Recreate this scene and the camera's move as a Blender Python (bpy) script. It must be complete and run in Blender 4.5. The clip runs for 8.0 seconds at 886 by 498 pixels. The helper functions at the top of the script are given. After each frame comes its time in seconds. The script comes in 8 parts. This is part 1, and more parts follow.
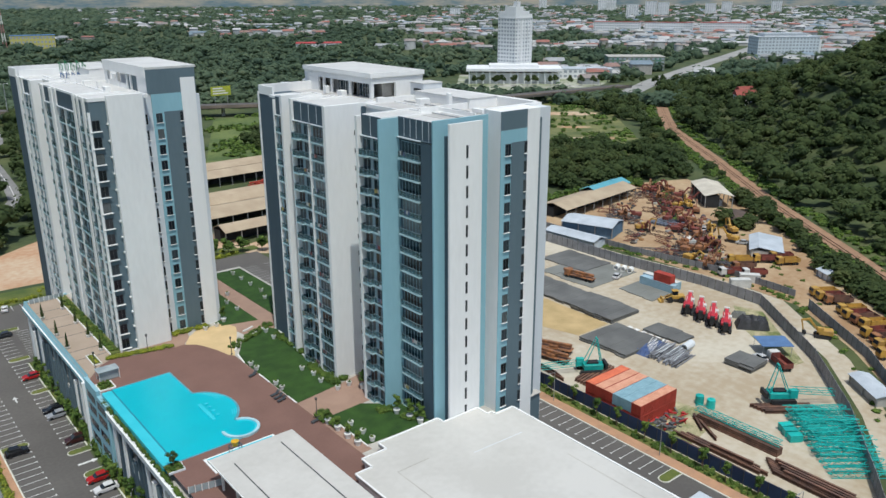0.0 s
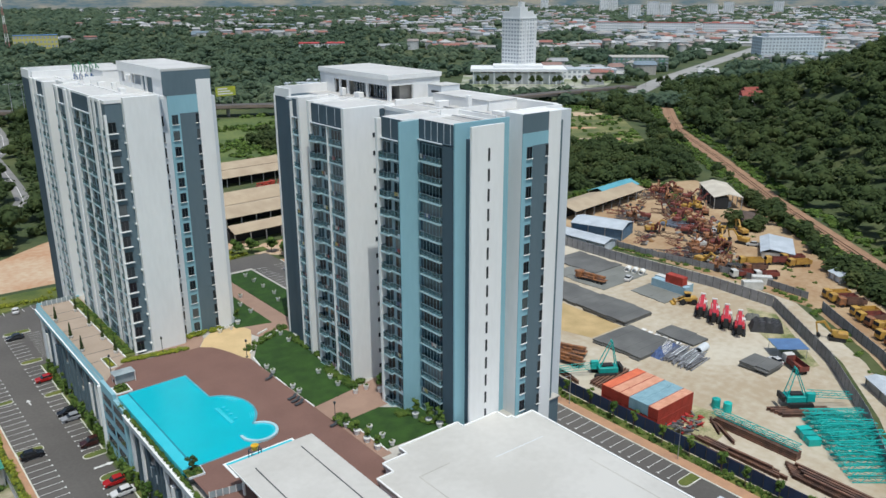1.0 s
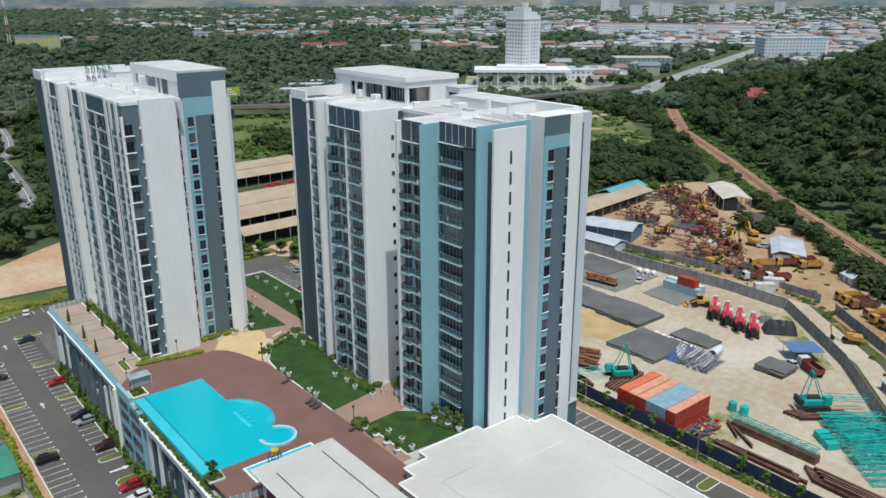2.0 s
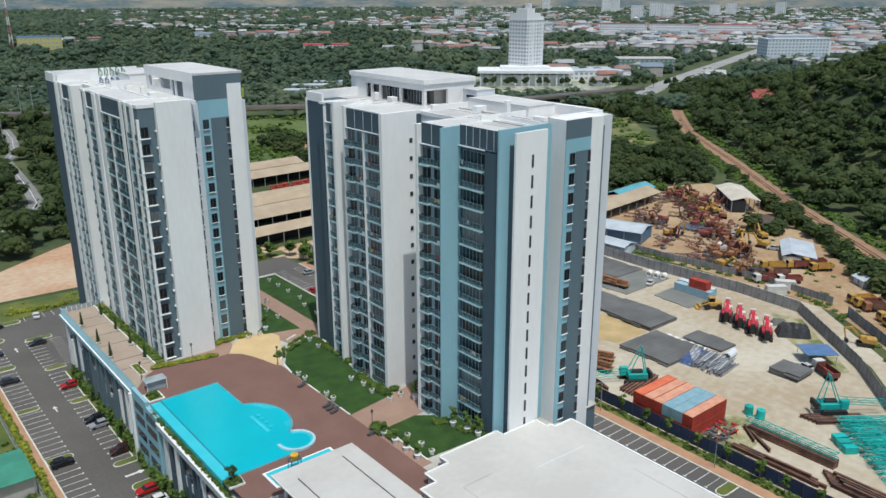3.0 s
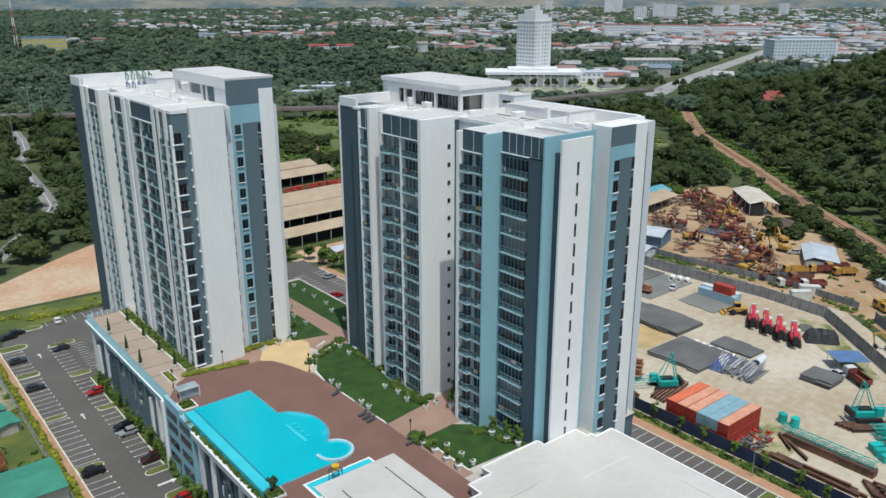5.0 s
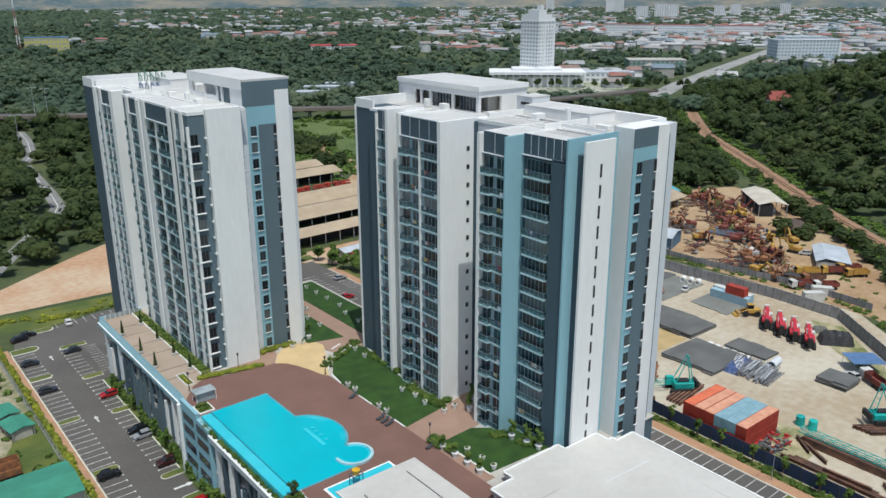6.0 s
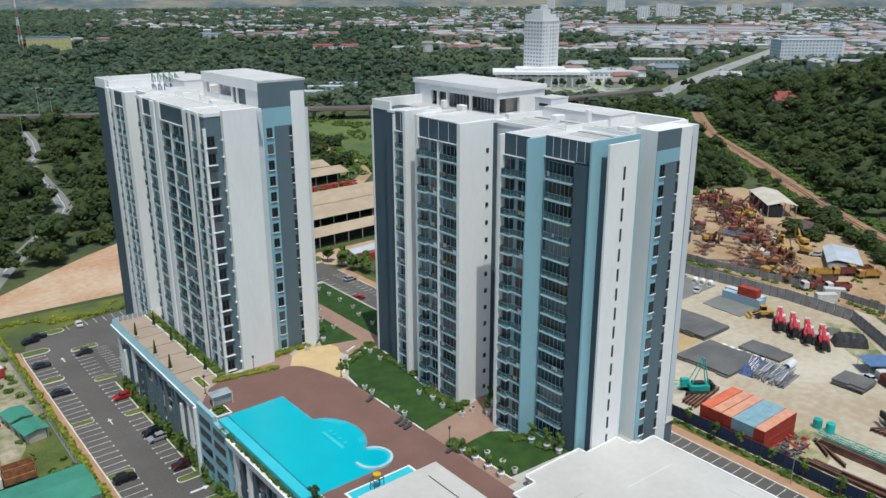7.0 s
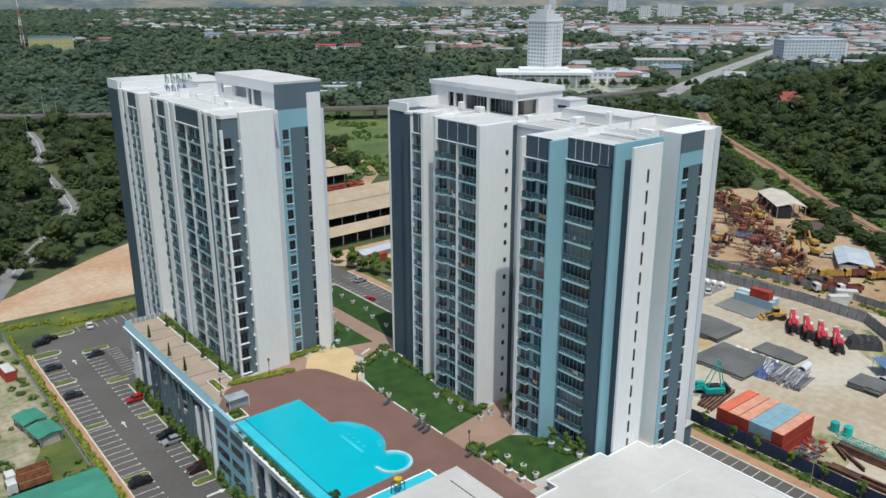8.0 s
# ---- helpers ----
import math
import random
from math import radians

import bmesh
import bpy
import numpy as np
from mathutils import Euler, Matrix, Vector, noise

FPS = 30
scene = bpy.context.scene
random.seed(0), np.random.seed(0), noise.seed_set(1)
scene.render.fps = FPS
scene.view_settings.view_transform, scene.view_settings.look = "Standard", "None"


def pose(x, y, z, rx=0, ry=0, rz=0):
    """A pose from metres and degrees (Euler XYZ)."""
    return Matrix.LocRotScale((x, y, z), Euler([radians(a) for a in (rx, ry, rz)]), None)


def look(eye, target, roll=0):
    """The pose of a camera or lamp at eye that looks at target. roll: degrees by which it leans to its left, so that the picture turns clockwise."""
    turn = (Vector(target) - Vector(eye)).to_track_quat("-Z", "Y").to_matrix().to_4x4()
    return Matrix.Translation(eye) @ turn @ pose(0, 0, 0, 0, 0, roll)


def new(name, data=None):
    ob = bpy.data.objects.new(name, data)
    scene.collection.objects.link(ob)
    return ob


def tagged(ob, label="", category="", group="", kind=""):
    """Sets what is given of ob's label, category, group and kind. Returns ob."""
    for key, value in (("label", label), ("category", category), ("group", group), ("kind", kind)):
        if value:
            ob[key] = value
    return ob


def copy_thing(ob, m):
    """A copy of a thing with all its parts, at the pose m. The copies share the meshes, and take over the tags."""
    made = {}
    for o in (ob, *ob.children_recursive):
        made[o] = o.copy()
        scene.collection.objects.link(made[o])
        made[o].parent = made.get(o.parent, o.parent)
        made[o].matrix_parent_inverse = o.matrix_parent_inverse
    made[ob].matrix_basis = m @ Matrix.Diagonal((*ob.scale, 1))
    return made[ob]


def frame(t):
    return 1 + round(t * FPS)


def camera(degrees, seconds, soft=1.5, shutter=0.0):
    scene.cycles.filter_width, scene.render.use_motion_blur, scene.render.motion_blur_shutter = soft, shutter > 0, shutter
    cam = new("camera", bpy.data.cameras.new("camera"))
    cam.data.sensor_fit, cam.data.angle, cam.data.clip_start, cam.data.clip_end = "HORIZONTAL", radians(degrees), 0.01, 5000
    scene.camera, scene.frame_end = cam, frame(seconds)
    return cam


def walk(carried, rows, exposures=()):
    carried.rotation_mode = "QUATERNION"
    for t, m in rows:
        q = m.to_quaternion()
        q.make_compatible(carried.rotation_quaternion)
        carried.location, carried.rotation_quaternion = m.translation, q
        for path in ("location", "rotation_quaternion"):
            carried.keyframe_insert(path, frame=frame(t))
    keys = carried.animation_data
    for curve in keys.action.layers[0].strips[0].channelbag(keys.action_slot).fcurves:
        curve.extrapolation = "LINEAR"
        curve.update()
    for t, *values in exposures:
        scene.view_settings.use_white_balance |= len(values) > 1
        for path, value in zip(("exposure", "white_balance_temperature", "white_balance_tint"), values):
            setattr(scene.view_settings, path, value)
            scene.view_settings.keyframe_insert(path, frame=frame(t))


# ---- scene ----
cam = camera(58.2, 8.0)
METRES, EYE, TILT, LEAN, TURN = 27.0, 86.1, 0.0, 0.0, -39.1
ROWS = [
    (0.0, 0.0, 0.0, 0.0, -0.06, -18.01, 0.18),
    (0.5, -0.0589, 0.016, 0.0057, -0.02, -18.0, 0.16),
    (1.0, -0.119, 0.0315, 0.0107, -0.0, -18.01, 0.15),
    (1.5, -0.1795, 0.0473, 0.0148, 0.02, -18.0, 0.14),
    (3.0, -0.3611, 0.0925, 0.0308, 0.02, -17.95, 0.12),
    (3.5, -0.4218, 0.1098, 0.0365, 0.04, -17.95, 0.1),
    (4.0, -0.4816, 0.1254, 0.0436, 0.07, -17.93, 0.1),
    (4.5, -0.5419, 0.1414, 0.0517, 0.08, -17.92, 0.09),
    (6.0, -0.7208, 0.1925, 0.0635, 0.12, -17.93, 0.13),
    (6.5, -0.7808, 0.211, 0.0672, 0.14, -17.95, 0.11),
    (7.0, -0.8412, 0.2272, 0.0718, 0.14, -17.96, 0.12),
    (7.5, -0.9015, 0.2438, 0.0769, 0.15, -17.97, 0.11),
    (8.0, -0.9617, 0.2606, 0.0803, 0.16, -17.97, 0.09),
]
walk(cam, [(t, pose(0, 0, EYE, TILT, LEAN, TURN) @ pose(METRES * x, METRES * y, METRES * z, 90 + pitch, roll, yaw)) for t, x, y, z, yaw, pitch, roll in ROWS], [(0.0, 0.0, 6430, 5.2)])

# world and sun: a high sun from the camera's side, hazy tropical sky
SUN_DIR = Vector((-0.14, -0.33, 0.93)).normalized()
world = bpy.data.worlds.new("world")
scene.world = world
world.use_nodes = True
wn = world.node_tree.nodes
sky = wn.new("ShaderNodeTexSky")
sky.sky_type = "NISHITA"
sky.sun_disc = False
sky.sun_elevation = math.asin(SUN_DIR.z)
sky.sun_rotation = math.atan2(SUN_DIR.x, SUN_DIR.y)
sky.air_density, sky.dust_density = 1.0, 2.0
wn["Background"].inputs["Strength"].default_value = 0.125
world.node_tree.links.new(sky.outputs[0], wn["Background"].inputs["Color"])
sun = new("sun", bpy.data.lights.new("sun", "SUN"))
sun.data.energy, sun.data.angle, sun.data.color = 3.1, radians(0.6), (1.0, 0.985, 0.95)
sun.matrix_world = look(SUN_DIR * 100, (0, 0, 0))
scene.view_settings.exposure = 0.0

# ---- materials ----


def mat(name, col, col2=None, rough=0.8, scale=0.6, fine=9.0, amount=0.25, bump=0.15, metal=0.0, rnd=0.0, spec=0.5, per="object", stretch=(1, 1, 1)):
    """A surface with variation at two scales, a fine relief, and a shift of tone from piece to piece (rnd)."""
    m = bpy.data.materials.new(name)
    m.use_nodes = True
    nt = m.node_tree
    N, L = nt.nodes, nt.links
    b = N["Principled BSDF"]
    b.inputs["Roughness"].default_value = rough
    b.inputs["Metallic"].default_value = metal
    b.inputs["Specular IOR Level"].default_value = spec
    geo = N.new("ShaderNodeNewGeometry")
    mp = N.new("ShaderNodeMapping")
    mp.inputs["Scale"].default_value = stretch
    L.new(geo.outputs["Position"], mp.inputs["Vector"])
    big, small = N.new("ShaderNodeTexNoise"), N.new("ShaderNodeTexNoise")
    big.inputs["Scale"].default_value, small.inputs["Scale"].default_value = scale, fine
    big.inputs["Detail"].default_value, small.inputs["Detail"].default_value = 5, 3
    L.new(mp.outputs[0], big.inputs["Vector"])
    L.new(mp.outputs[0], small.inputs["Vector"])
    c2 = col2 or tuple(c * (1 - amount) for c in col)
    ramp = N.new("ShaderNodeValToRGB")
    ramp.color_ramp.elements[0].position, ramp.color_ramp.elements[1].position = 0.35, 0.68
    ramp.color_ramp.elements[0].color, ramp.color_ramp.elements[1].color = (*c2, 1), (*col, 1)
    add = N.new("ShaderNodeMath")
    add.operation = "MULTIPLY_ADD"
    add.inputs[1].default_value, add.inputs[2].default_value = 0.45, -0.22
    L.new(small.outputs["Fac"], add.inputs[0])
    add2 = N.new("ShaderNodeMath")
    L.new(add.outputs[0], add2.inputs[0])
    L.new(big.outputs["Fac"], add2.inputs[1])
    L.new(add2.outputs[0], ramp.inputs[0])
    out = ramp.outputs[0]
    if rnd:
        hsv = N.new("ShaderNodeHueSaturation")
        src = N.new("ShaderNodeObjectInfo").outputs["Random"] if per == "object" else geo.outputs["Random Per Island"]
        mr = N.new("ShaderNodeMapRange")
        mr.inputs["To Min"].default_value, mr.inputs["To Max"].default_value = 1 - rnd, 1 + rnd
        L.new(src, mr.inputs["Value"])
        L.new(mr.outputs[0], hsv.inputs["Value"])
        L.new(out, hsv.inputs["Color"])
        out = hsv.outputs[0]
    L.new(out, b.inputs["Base Color"])
    if bump:
        bp = N.new("ShaderNodeBump")
        bp.inputs["Strength"].default_value, bp.inputs["Distance"].default_value = bump, 0.05
        L.new(small.outputs["Fac"], bp.inputs["Height"])
        L.new(bp.outputs[0], b.inputs["Normal"])
    return m


def palette(name, cols, rough=0.7, per="object", metal=0.0, amount=0.2):
    """A surface that takes one of several colours from piece to piece, with weathering on top."""
    m = mat(name, (1, 1, 1), (1 - amount,) * 3, rough, 0.5, 6.0, bump=0.1, metal=metal)
    nt = m.node_tree
    N, L = nt.nodes, nt.links
    src = N.new("ShaderNodeObjectInfo").outputs["Random"] if per == "object" else N.new("ShaderNodeNewGeometry").outputs["Random Per Island"]
    ramp = N.new("ShaderNodeValToRGB")
    ramp.color_ramp.interpolation = "CONSTANT"
    el = ramp.color_ramp.elements
    while len(el) < len(cols):
        el.new(0.5)
    for i, c in enumerate(cols):
        el[i].position, el[i].color = i / len(cols), (*c, 1)
    L.new(src, ramp.inputs[0])
    mix = N.new("ShaderNodeMix")
    mix.data_type, mix.blend_type = "RGBA", "MULTIPLY"
    mix.inputs["Factor"].default_value = 1.0
    b = N["Principled BSDF"]
    old = b.inputs["Base Color"].links[0].from_socket
    L.new(old, mix.inputs["A"])
    L.new(ramp.outputs[0], mix.inputs["B"])
    L.new(mix.outputs["Result"], b.inputs["Base Color"])
    return m


WHITE = mat("white_render", (0.80, 0.80, 0.79), (0.73, 0.73, 0.72), 0.75, 0.12, 1.5, bump=0.05, stretch=(1, 1, 0.25))
PALEGREY = mat("pale_grey_render", (0.62, 0.65, 0.68), (0.57, 0.60, 0.63), 0.75, 0.12, 1.5, bump=0.05, stretch=(1, 1, 0.25))
SKYBLUE = mat("light_blue_render", (0.26, 0.46, 0.53), (0.23, 0.42, 0.49), 0.75, 0.12, 1.5, bump=0.05, stretch=(1, 1, 0.25))
NAVY = mat("dark_blue_grey_render", (0.058, 0.094, 0.122), (0.046, 0.078, 0.104), 0.7, 0.12, 1.5, bump=0.05, stretch=(1, 1, 0.25))
SLATE = mat("slate_blue_render", (0.112, 0.160, 0.188), (0.094, 0.138, 0.164), 0.7, 0.12, 1.5, bump=0.05, stretch=(1, 1, 0.25))
ROOFWHITE = mat("white_roof_membrane", (0.530, 0.515, 0.485), (0.465, 0.45, 0.42), 0.7, 0.1, 0.9, bump=0.05)
ROOFPALE = mat("pale_roof_paint", (0.59, 0.585, 0.57), (0.51, 0.505, 0.49), 0.7, 0.15, 1.2, bump=0.05)
ROOFGREY = mat("roof_screed", (0.50, 0.49, 0.47), (0.40, 0.39, 0.38), 0.85, 0.3, 3, bump=0.1)
CONC = mat("concrete", (0.48, 0.46, 0.42), (0.36, 0.34, 0.31), 0.9, 0.2, 3)
# near-black colour standing for the shade inside openings
SHADEFILL = mat("inside_shade", (0.022, 0.024, 0.027), rough=0.9)
GLASS = palette("window_glass", [(0.012, 0.022, 0.032), (0.03, 0.055, 0.07), (0.05, 0.038, 0.036), (0.016, 0.03, 0.042), (0.13, 0.14, 0.14), (0.025, 0.042, 0.055), (0.05, 0.085, 0.10), (0.02, 0.034, 0.046), (0.07, 0.05, 0.045), (0.22, 0.23, 0.23)], 0.08)
GLASSD = palette("dark_window_glass", [(0.010, 0.014, 0.020), (0.018, 0.024, 0.032), (0.012, 0.016, 0.022), (0.04, 0.055, 0.065), (0.014, 0.018, 0.024), (0.10, 0.115, 0.12)], 0.06)
FRAMED = mat("dark_window_frame", (0.05, 0.055, 0.06), rough=0.5, amount=0.1)
FRAMEM = mat("grey_window_frame", (0.27, 0.37, 0.42), rough=0.5, amount=0.1)
FRAMEW = mat("window_frame", (0.55, 0.60, 0.64), rough=0.5, amount=0.1)
RAILGLASS = mat("tinted_rail_glass", (0.13, 0.205, 0.23), (0.10, 0.165, 0.19), 0.12, amount=0.2, bump=0)
_n, _l = RAILGLASS.node_tree.nodes, RAILGLASS.node_tree.links
_clear, _mix = _n.new("ShaderNodeBsdfTransparent"), _n.new("ShaderNodeMixShader")
_clear.inputs["Color"].default_value = (0.75, 0.90, 0.92, 1)
_mix.inputs[0].default_value = 0.55
_l.new(_n["Principled BSDF"].outputs[0], _mix.inputs[1])
_l.new(_clear.outputs[0], _mix.inputs[2])
_l.new(_mix.outputs[0], _n["Material Output"].inputs["Surface"])
RAILBAR = mat("rail_posts", (0.17, 0.22, 0.245), rough=0.5, amount=0.1)
SLABM = mat("balcony_slab", (0.52, 0.66, 0.70), (0.46, 0.60, 0.64), 0.7, amount=0.1)
SPAND = mat("spandrel_panel", (0.30, 0.40, 0.45), (0.26, 0.35, 0.40), 0.7, 0.2, 2, bump=0.05)
ASPH = mat("asphalt", (0.120, 0.110, 0.101), (0.088, 0.081, 0.075), 0.9, 0.05, 1.5, bump=0.2)
LINE = mat("road_paint", (0.72, 0.72, 0.70), (0.5, 0.5, 0.48), 0.7, 0.8, 8)
KERB = mat("kerb_paint", (0.68, 0.67, 0.60), (0.5, 0.49, 0.42), 0.8, 0.7, 5)
ORANGE_PAVE = mat("terracotta_footpath", (0.46, 0.26, 0.15), (0.36, 0.21, 0.13), 0.9, 0.4, 4)
GRASS = mat("grass", (0.145, 0.155, 0.032), (0.060, 0.092, 0.020), 0.95, 0.10, 2.0, bump=0.5)
LAWN = mat("lawn", (0.030, 0.078, 0.009), (0.014, 0.044, 0.005), 0.95, 0.4, 7.0, bump=0.6)
MEADOW = mat("overgrown_meadow", (0.20, 0.195, 0.075), (0.075, 0.10, 0.03), 0.95, 0.07, 0.6, bump=0.5)
WILD = mat("rough_ground", (0.085, 0.10, 0.035), (0.035, 0.058, 0.020), 0.95, 0.03, 0.4, bump=0.6)
SAND = mat("bare_sand", (0.52, 0.41, 0.29), (0.43, 0.235, 0.13), 0.95, 0.032, 0.5, bump=0.3)
YARD = mat("pale_laterite_yard", (0.52, 0.475, 0.385), (0.38, 0.305, 0.21), 0.95, 0.028, 0.5, bump=0.3)
DIRT = mat("orange_dirt", (0.44, 0.325, 0.20), (0.31, 0.19, 0.10), 0.95, 0.05, 0.6, bump=0.4)
DECK = mat("reddish_brown_deck", (0.190, 0.103, 0.083), (0.160, 0.086, 0.069), 0.85, 0.15, 3.0, bump=0.15)
TERR = mat("beige_terrace_tile", (0.38, 0.30, 0.235), (0.33, 0.26, 0.20), 0.85, 0.2, 3.0, bump=0.1)
SANDPIT = mat("play_sand_surface", (0.60, 0.44, 0.235), (0.52, 0.38, 0.20), 0.9, 0.3, 4.0)
PATHT = mat("tan_paving", (0.33, 0.215, 0.16), (0.28, 0.18, 0.135), 0.9, 0.3, 4.0)


def foliage(name, cols, tree=0.1, stand=0.012, fine=1.2, rnd=0.14, thin=0.22):
    """Leaves: the tone shifts from crown to crown and from stand to stand, and thin leaves let some light through."""
    m = bpy.data.materials.new(name)
    m.use_nodes = True
    nt = m.node_tree
    N, L = nt.nodes, nt.links
    b = N["Principled BSDF"]
    b.inputs["Roughness"].default_value = 0.8
    b.inputs["Specular IOR Level"].default_value = 0.2
    geo = N.new("ShaderNodeNewGeometry")
    total = None
    for scale, gain in ((tree, 0.55), (stand, 0.35), (fine, 0.3)):
        t = N.new("ShaderNodeTexNoise")
        t.inputs["Scale"].default_value, t.inputs["Detail"].default_value = scale, 2
        L.new(geo.outputs["Position"], t.inputs["Vector"])
        k = N.new("ShaderNodeMath")
        k.operation = "MULTIPLY_ADD"
        k.inputs[1].default_value, k.inputs[2].default_value = gain * 1.6, 0.02 if total is None else 0.0
        L.new(t.outputs["Fac"], k.inputs[0])
        if total is not None:
            L.new(total, k.inputs[2])
        total = k.outputs[0]
    half = N.new("ShaderNodeMath")
    half.operation = "MULTIPLY_ADD"
    half.inputs[1].default_value, half.inputs[2].default_value = 1.15, -0.62
    L.new(total, half.inputs[0])
    ramp = N.new("ShaderNodeValToRGB")
    el = ramp.color_ramp.elements
    while len(el) < len(cols):
        el.new(0.5)
    for i, c in enumerate(cols):
        el[i].position, el[i].color = 0.12 + 0.76 * i / (len(cols) - 1), (*c, 1)
    L.new(half.outputs[0], ramp.inputs[0])
    hsv, mr = N.new("ShaderNodeHueSaturation"), N.new("ShaderNodeMapRange")
    mr.inputs["To Min"].default_value, mr.inputs["To Max"].default_value = 1 - rnd, 1 + rnd
    L.new(geo.outputs["Random Per Island"], mr.inputs["Value"])
    L.new(mr.outputs[0], hsv.inputs["Value"])
    L.new(ramp.outputs[0], hsv.inputs["Color"])
    L.new(hsv.outputs[0], b.inputs["Base Color"])
    tr, mix = N.new("ShaderNodeBsdfTranslucent"), N.new("ShaderNodeMixShader")
    L.new(hsv.outputs[0], tr.inputs["Color"])
    mix.inputs[0].default_value = thin
    L.new(b.outputs[0], mix.inputs[1])
    L.new(tr.outputs[0], mix.inputs[2])
    L.new(mix.outputs[0], N["Material Output"].inputs["Surface"])
    return m


# distant leaves: paler and bluer, the haze of distance mixed into their colours
HAZEDLEAF = foliage("hazed_foliage", [(0.060, 0.098, 0.072), (0.088, 0.136, 0.090), (0.124, 0.174, 0.106), (0.185, 0.220, 0.130)], 0.022, 0.005, 0.2, 0.08, 0.45)
LEAF = foliage("woodland_leaves", [(0.040, 0.062, 0.026), (0.056, 0.086, 0.032), (0.078, 0.108, 0.038), (0.118, 0.134, 0.048)], thin=0.42)
LEAFY = mat("garden_leaves", (0.105, 0.155, 0.030), (0.040, 0.080, 0.016), 0.8, 0.5, 3.0, bump=0.3, rnd=0.35, per="island", spec=0.2)
HEDGE = mat("yellow_green_hedge", (0.26, 0.27, 0.03), (0.12, 0.16, 0.025), 0.85, 0.5, 3.0, rnd=0.3, per="island", spec=0.2)
BARK = mat("bark", (0.16, 0.115, 0.075), (0.09, 0.065, 0.045), 0.95, 2, 14)
WATER_D = mat("pool_tiles", (0.0, 0.43, 0.52), (0.0, 0.39, 0.48), 0.35, 0.15, 3, bump=0.02)
WATER_S = mat("shallow_pool_tiles", (0.05, 0.52, 0.62), (0.03, 0.47, 0.57), 0.3, 0.3, 3, bump=0.02)
POT = mat("white_glazed_pot", (0.78, 0.77, 0.74), rough=0.5, amount=0.12)
STEEL = mat("galvanised_steel", (0.45, 0.46, 0.47), (0.32, 0.33, 0.34), 0.5, 1, 8, metal=0.6)
RUST = mat("rusty_steel", (0.17, 0.085, 0.055), (0.08, 0.045, 0.035), 0.85, 0.5, 6, rnd=0.3)
BLACK = mat("black_rubber", (0.02, 0.02, 0.022), rough=0.7)
FENCEGREY = mat("grey_hoarding", (0.29, 0.29, 0.30), (0.20, 0.20, 0.21), 0.7, 0.4, 4, rnd=0.12)
FENCEBLUE = mat("blue_hoarding", (0.022, 0.045, 0.115), (0.016, 0.032, 0.085), 0.6, 0.4, 4, rnd=0.15)

# ---- builders ----


def box(bm, x0, y0, z0, x1, y1, z1, mi=0):
    vs = [bm.verts.new((x, y, z)) for z in (z0, z1) for y in (y0, y1) for x in (x0, x1)]
    for f in ((0, 2, 3, 1), (4, 5, 7, 6), (0, 1, 5, 4), (2, 6, 7, 3), (0, 4, 6, 2), (1, 3, 7, 5)):
        bm.faces.new([vs[i] for i in f]).material_index = mi
    return bm


def boxes(*dims):
    bm = bmesh.new()
    for d in dims:
        box(bm, *d)
    return bm


def prism(pts, z0, z1, bm=None):
    """An upright solid over a plan polygon."""
    bm = bm or bmesh.new()
    area = sum(a[0] * b[1] - b[0] * a[1] for a, b in zip(pts, pts[1:] + pts[:1]))
    pts = pts if area > 0 else pts[::-1]
    lo, hi = [bm.verts.new((x, y, z0)) for x, y in pts], [bm.verts.new((x, y, z1)) for x, y in pts]
    n = len(pts)
    bm.faces.new(hi)
    bm.faces.new(lo[::-1])
    for i in range(n):
        bm.faces.new((lo[i], lo[(i + 1) % n], hi[(i + 1) % n], hi[i]))
    return bm


def tube(bm, a, b, r, r2=None, n=8, cap=True):
    """A round bar from a to b."""
    a, b = Vector(a), Vector(b)
    q = (b - a).to_track_quat("Z", "Y").to_matrix()
    r2 = r if r2 is None else r2
    ra, rb = [], []
    for i in range(n):
        d = q @ Vector((math.cos(2 * math.pi * i / n), math.sin(2 * math.pi * i / n), 0))
        ra.append(bm.verts.new(a + d * r))
        rb.append(bm.verts.new(b + d * r2))
    for i in range(n):
        bm.faces.new((ra[i], ra[(i + 1) % n], rb[(i + 1) % n], rb[i]))
    if cap:
        bm.faces.new(ra[::-1])
        bm.faces.new(rb)
    return bm


def bevel(bm, w=0.03, seg=1):
    bmesh.ops.bevel(bm, geom=bm.edges[:], offset=w, segments=seg, affect="EDGES", clamp_overlap=True)
    return bm


def to_mesh(name, bm, *mats):
    me = bpy.data.meshes.new(name)
    bm.to_mesh(me)
    bm.free()
    for m in mats:
        me.materials.append(m)
    return me


def thing(name, loc, label, category, group="", kind="", rz=0.0):
    ob = new(name)
    ob.matrix_basis = pose(*loc, 0, 0, rz)
    return tagged(ob, label, category, group, kind)


def part(name, bm, material, parent, label=""):
    """Links a bmesh as one mesh object under a thing or a part."""
    mats = material if isinstance(material, (list, tuple)) else [material]
    ob = new(name, to_mesh(name, bm, *mats))
    ob.parent = parent
    return tagged(ob, label)


def piece(name, me, parent, loc=(0, 0, 0), rz=0.0, label=""):
    """One more object on a shared mesh."""
    ob = new(name, me)
    ob.parent = parent
    ob.location, ob.rotation_euler = loc, (0, 0, radians(rz))
    return tagged(ob, label)


def solid(name, bm, material, label, category, kind="structure", group=""):
    ob = new(name, to_mesh(name, bm, *(material if isinstance(material, (list, tuple)) else [material])))
    return tagged(ob, label, category, group, kind)


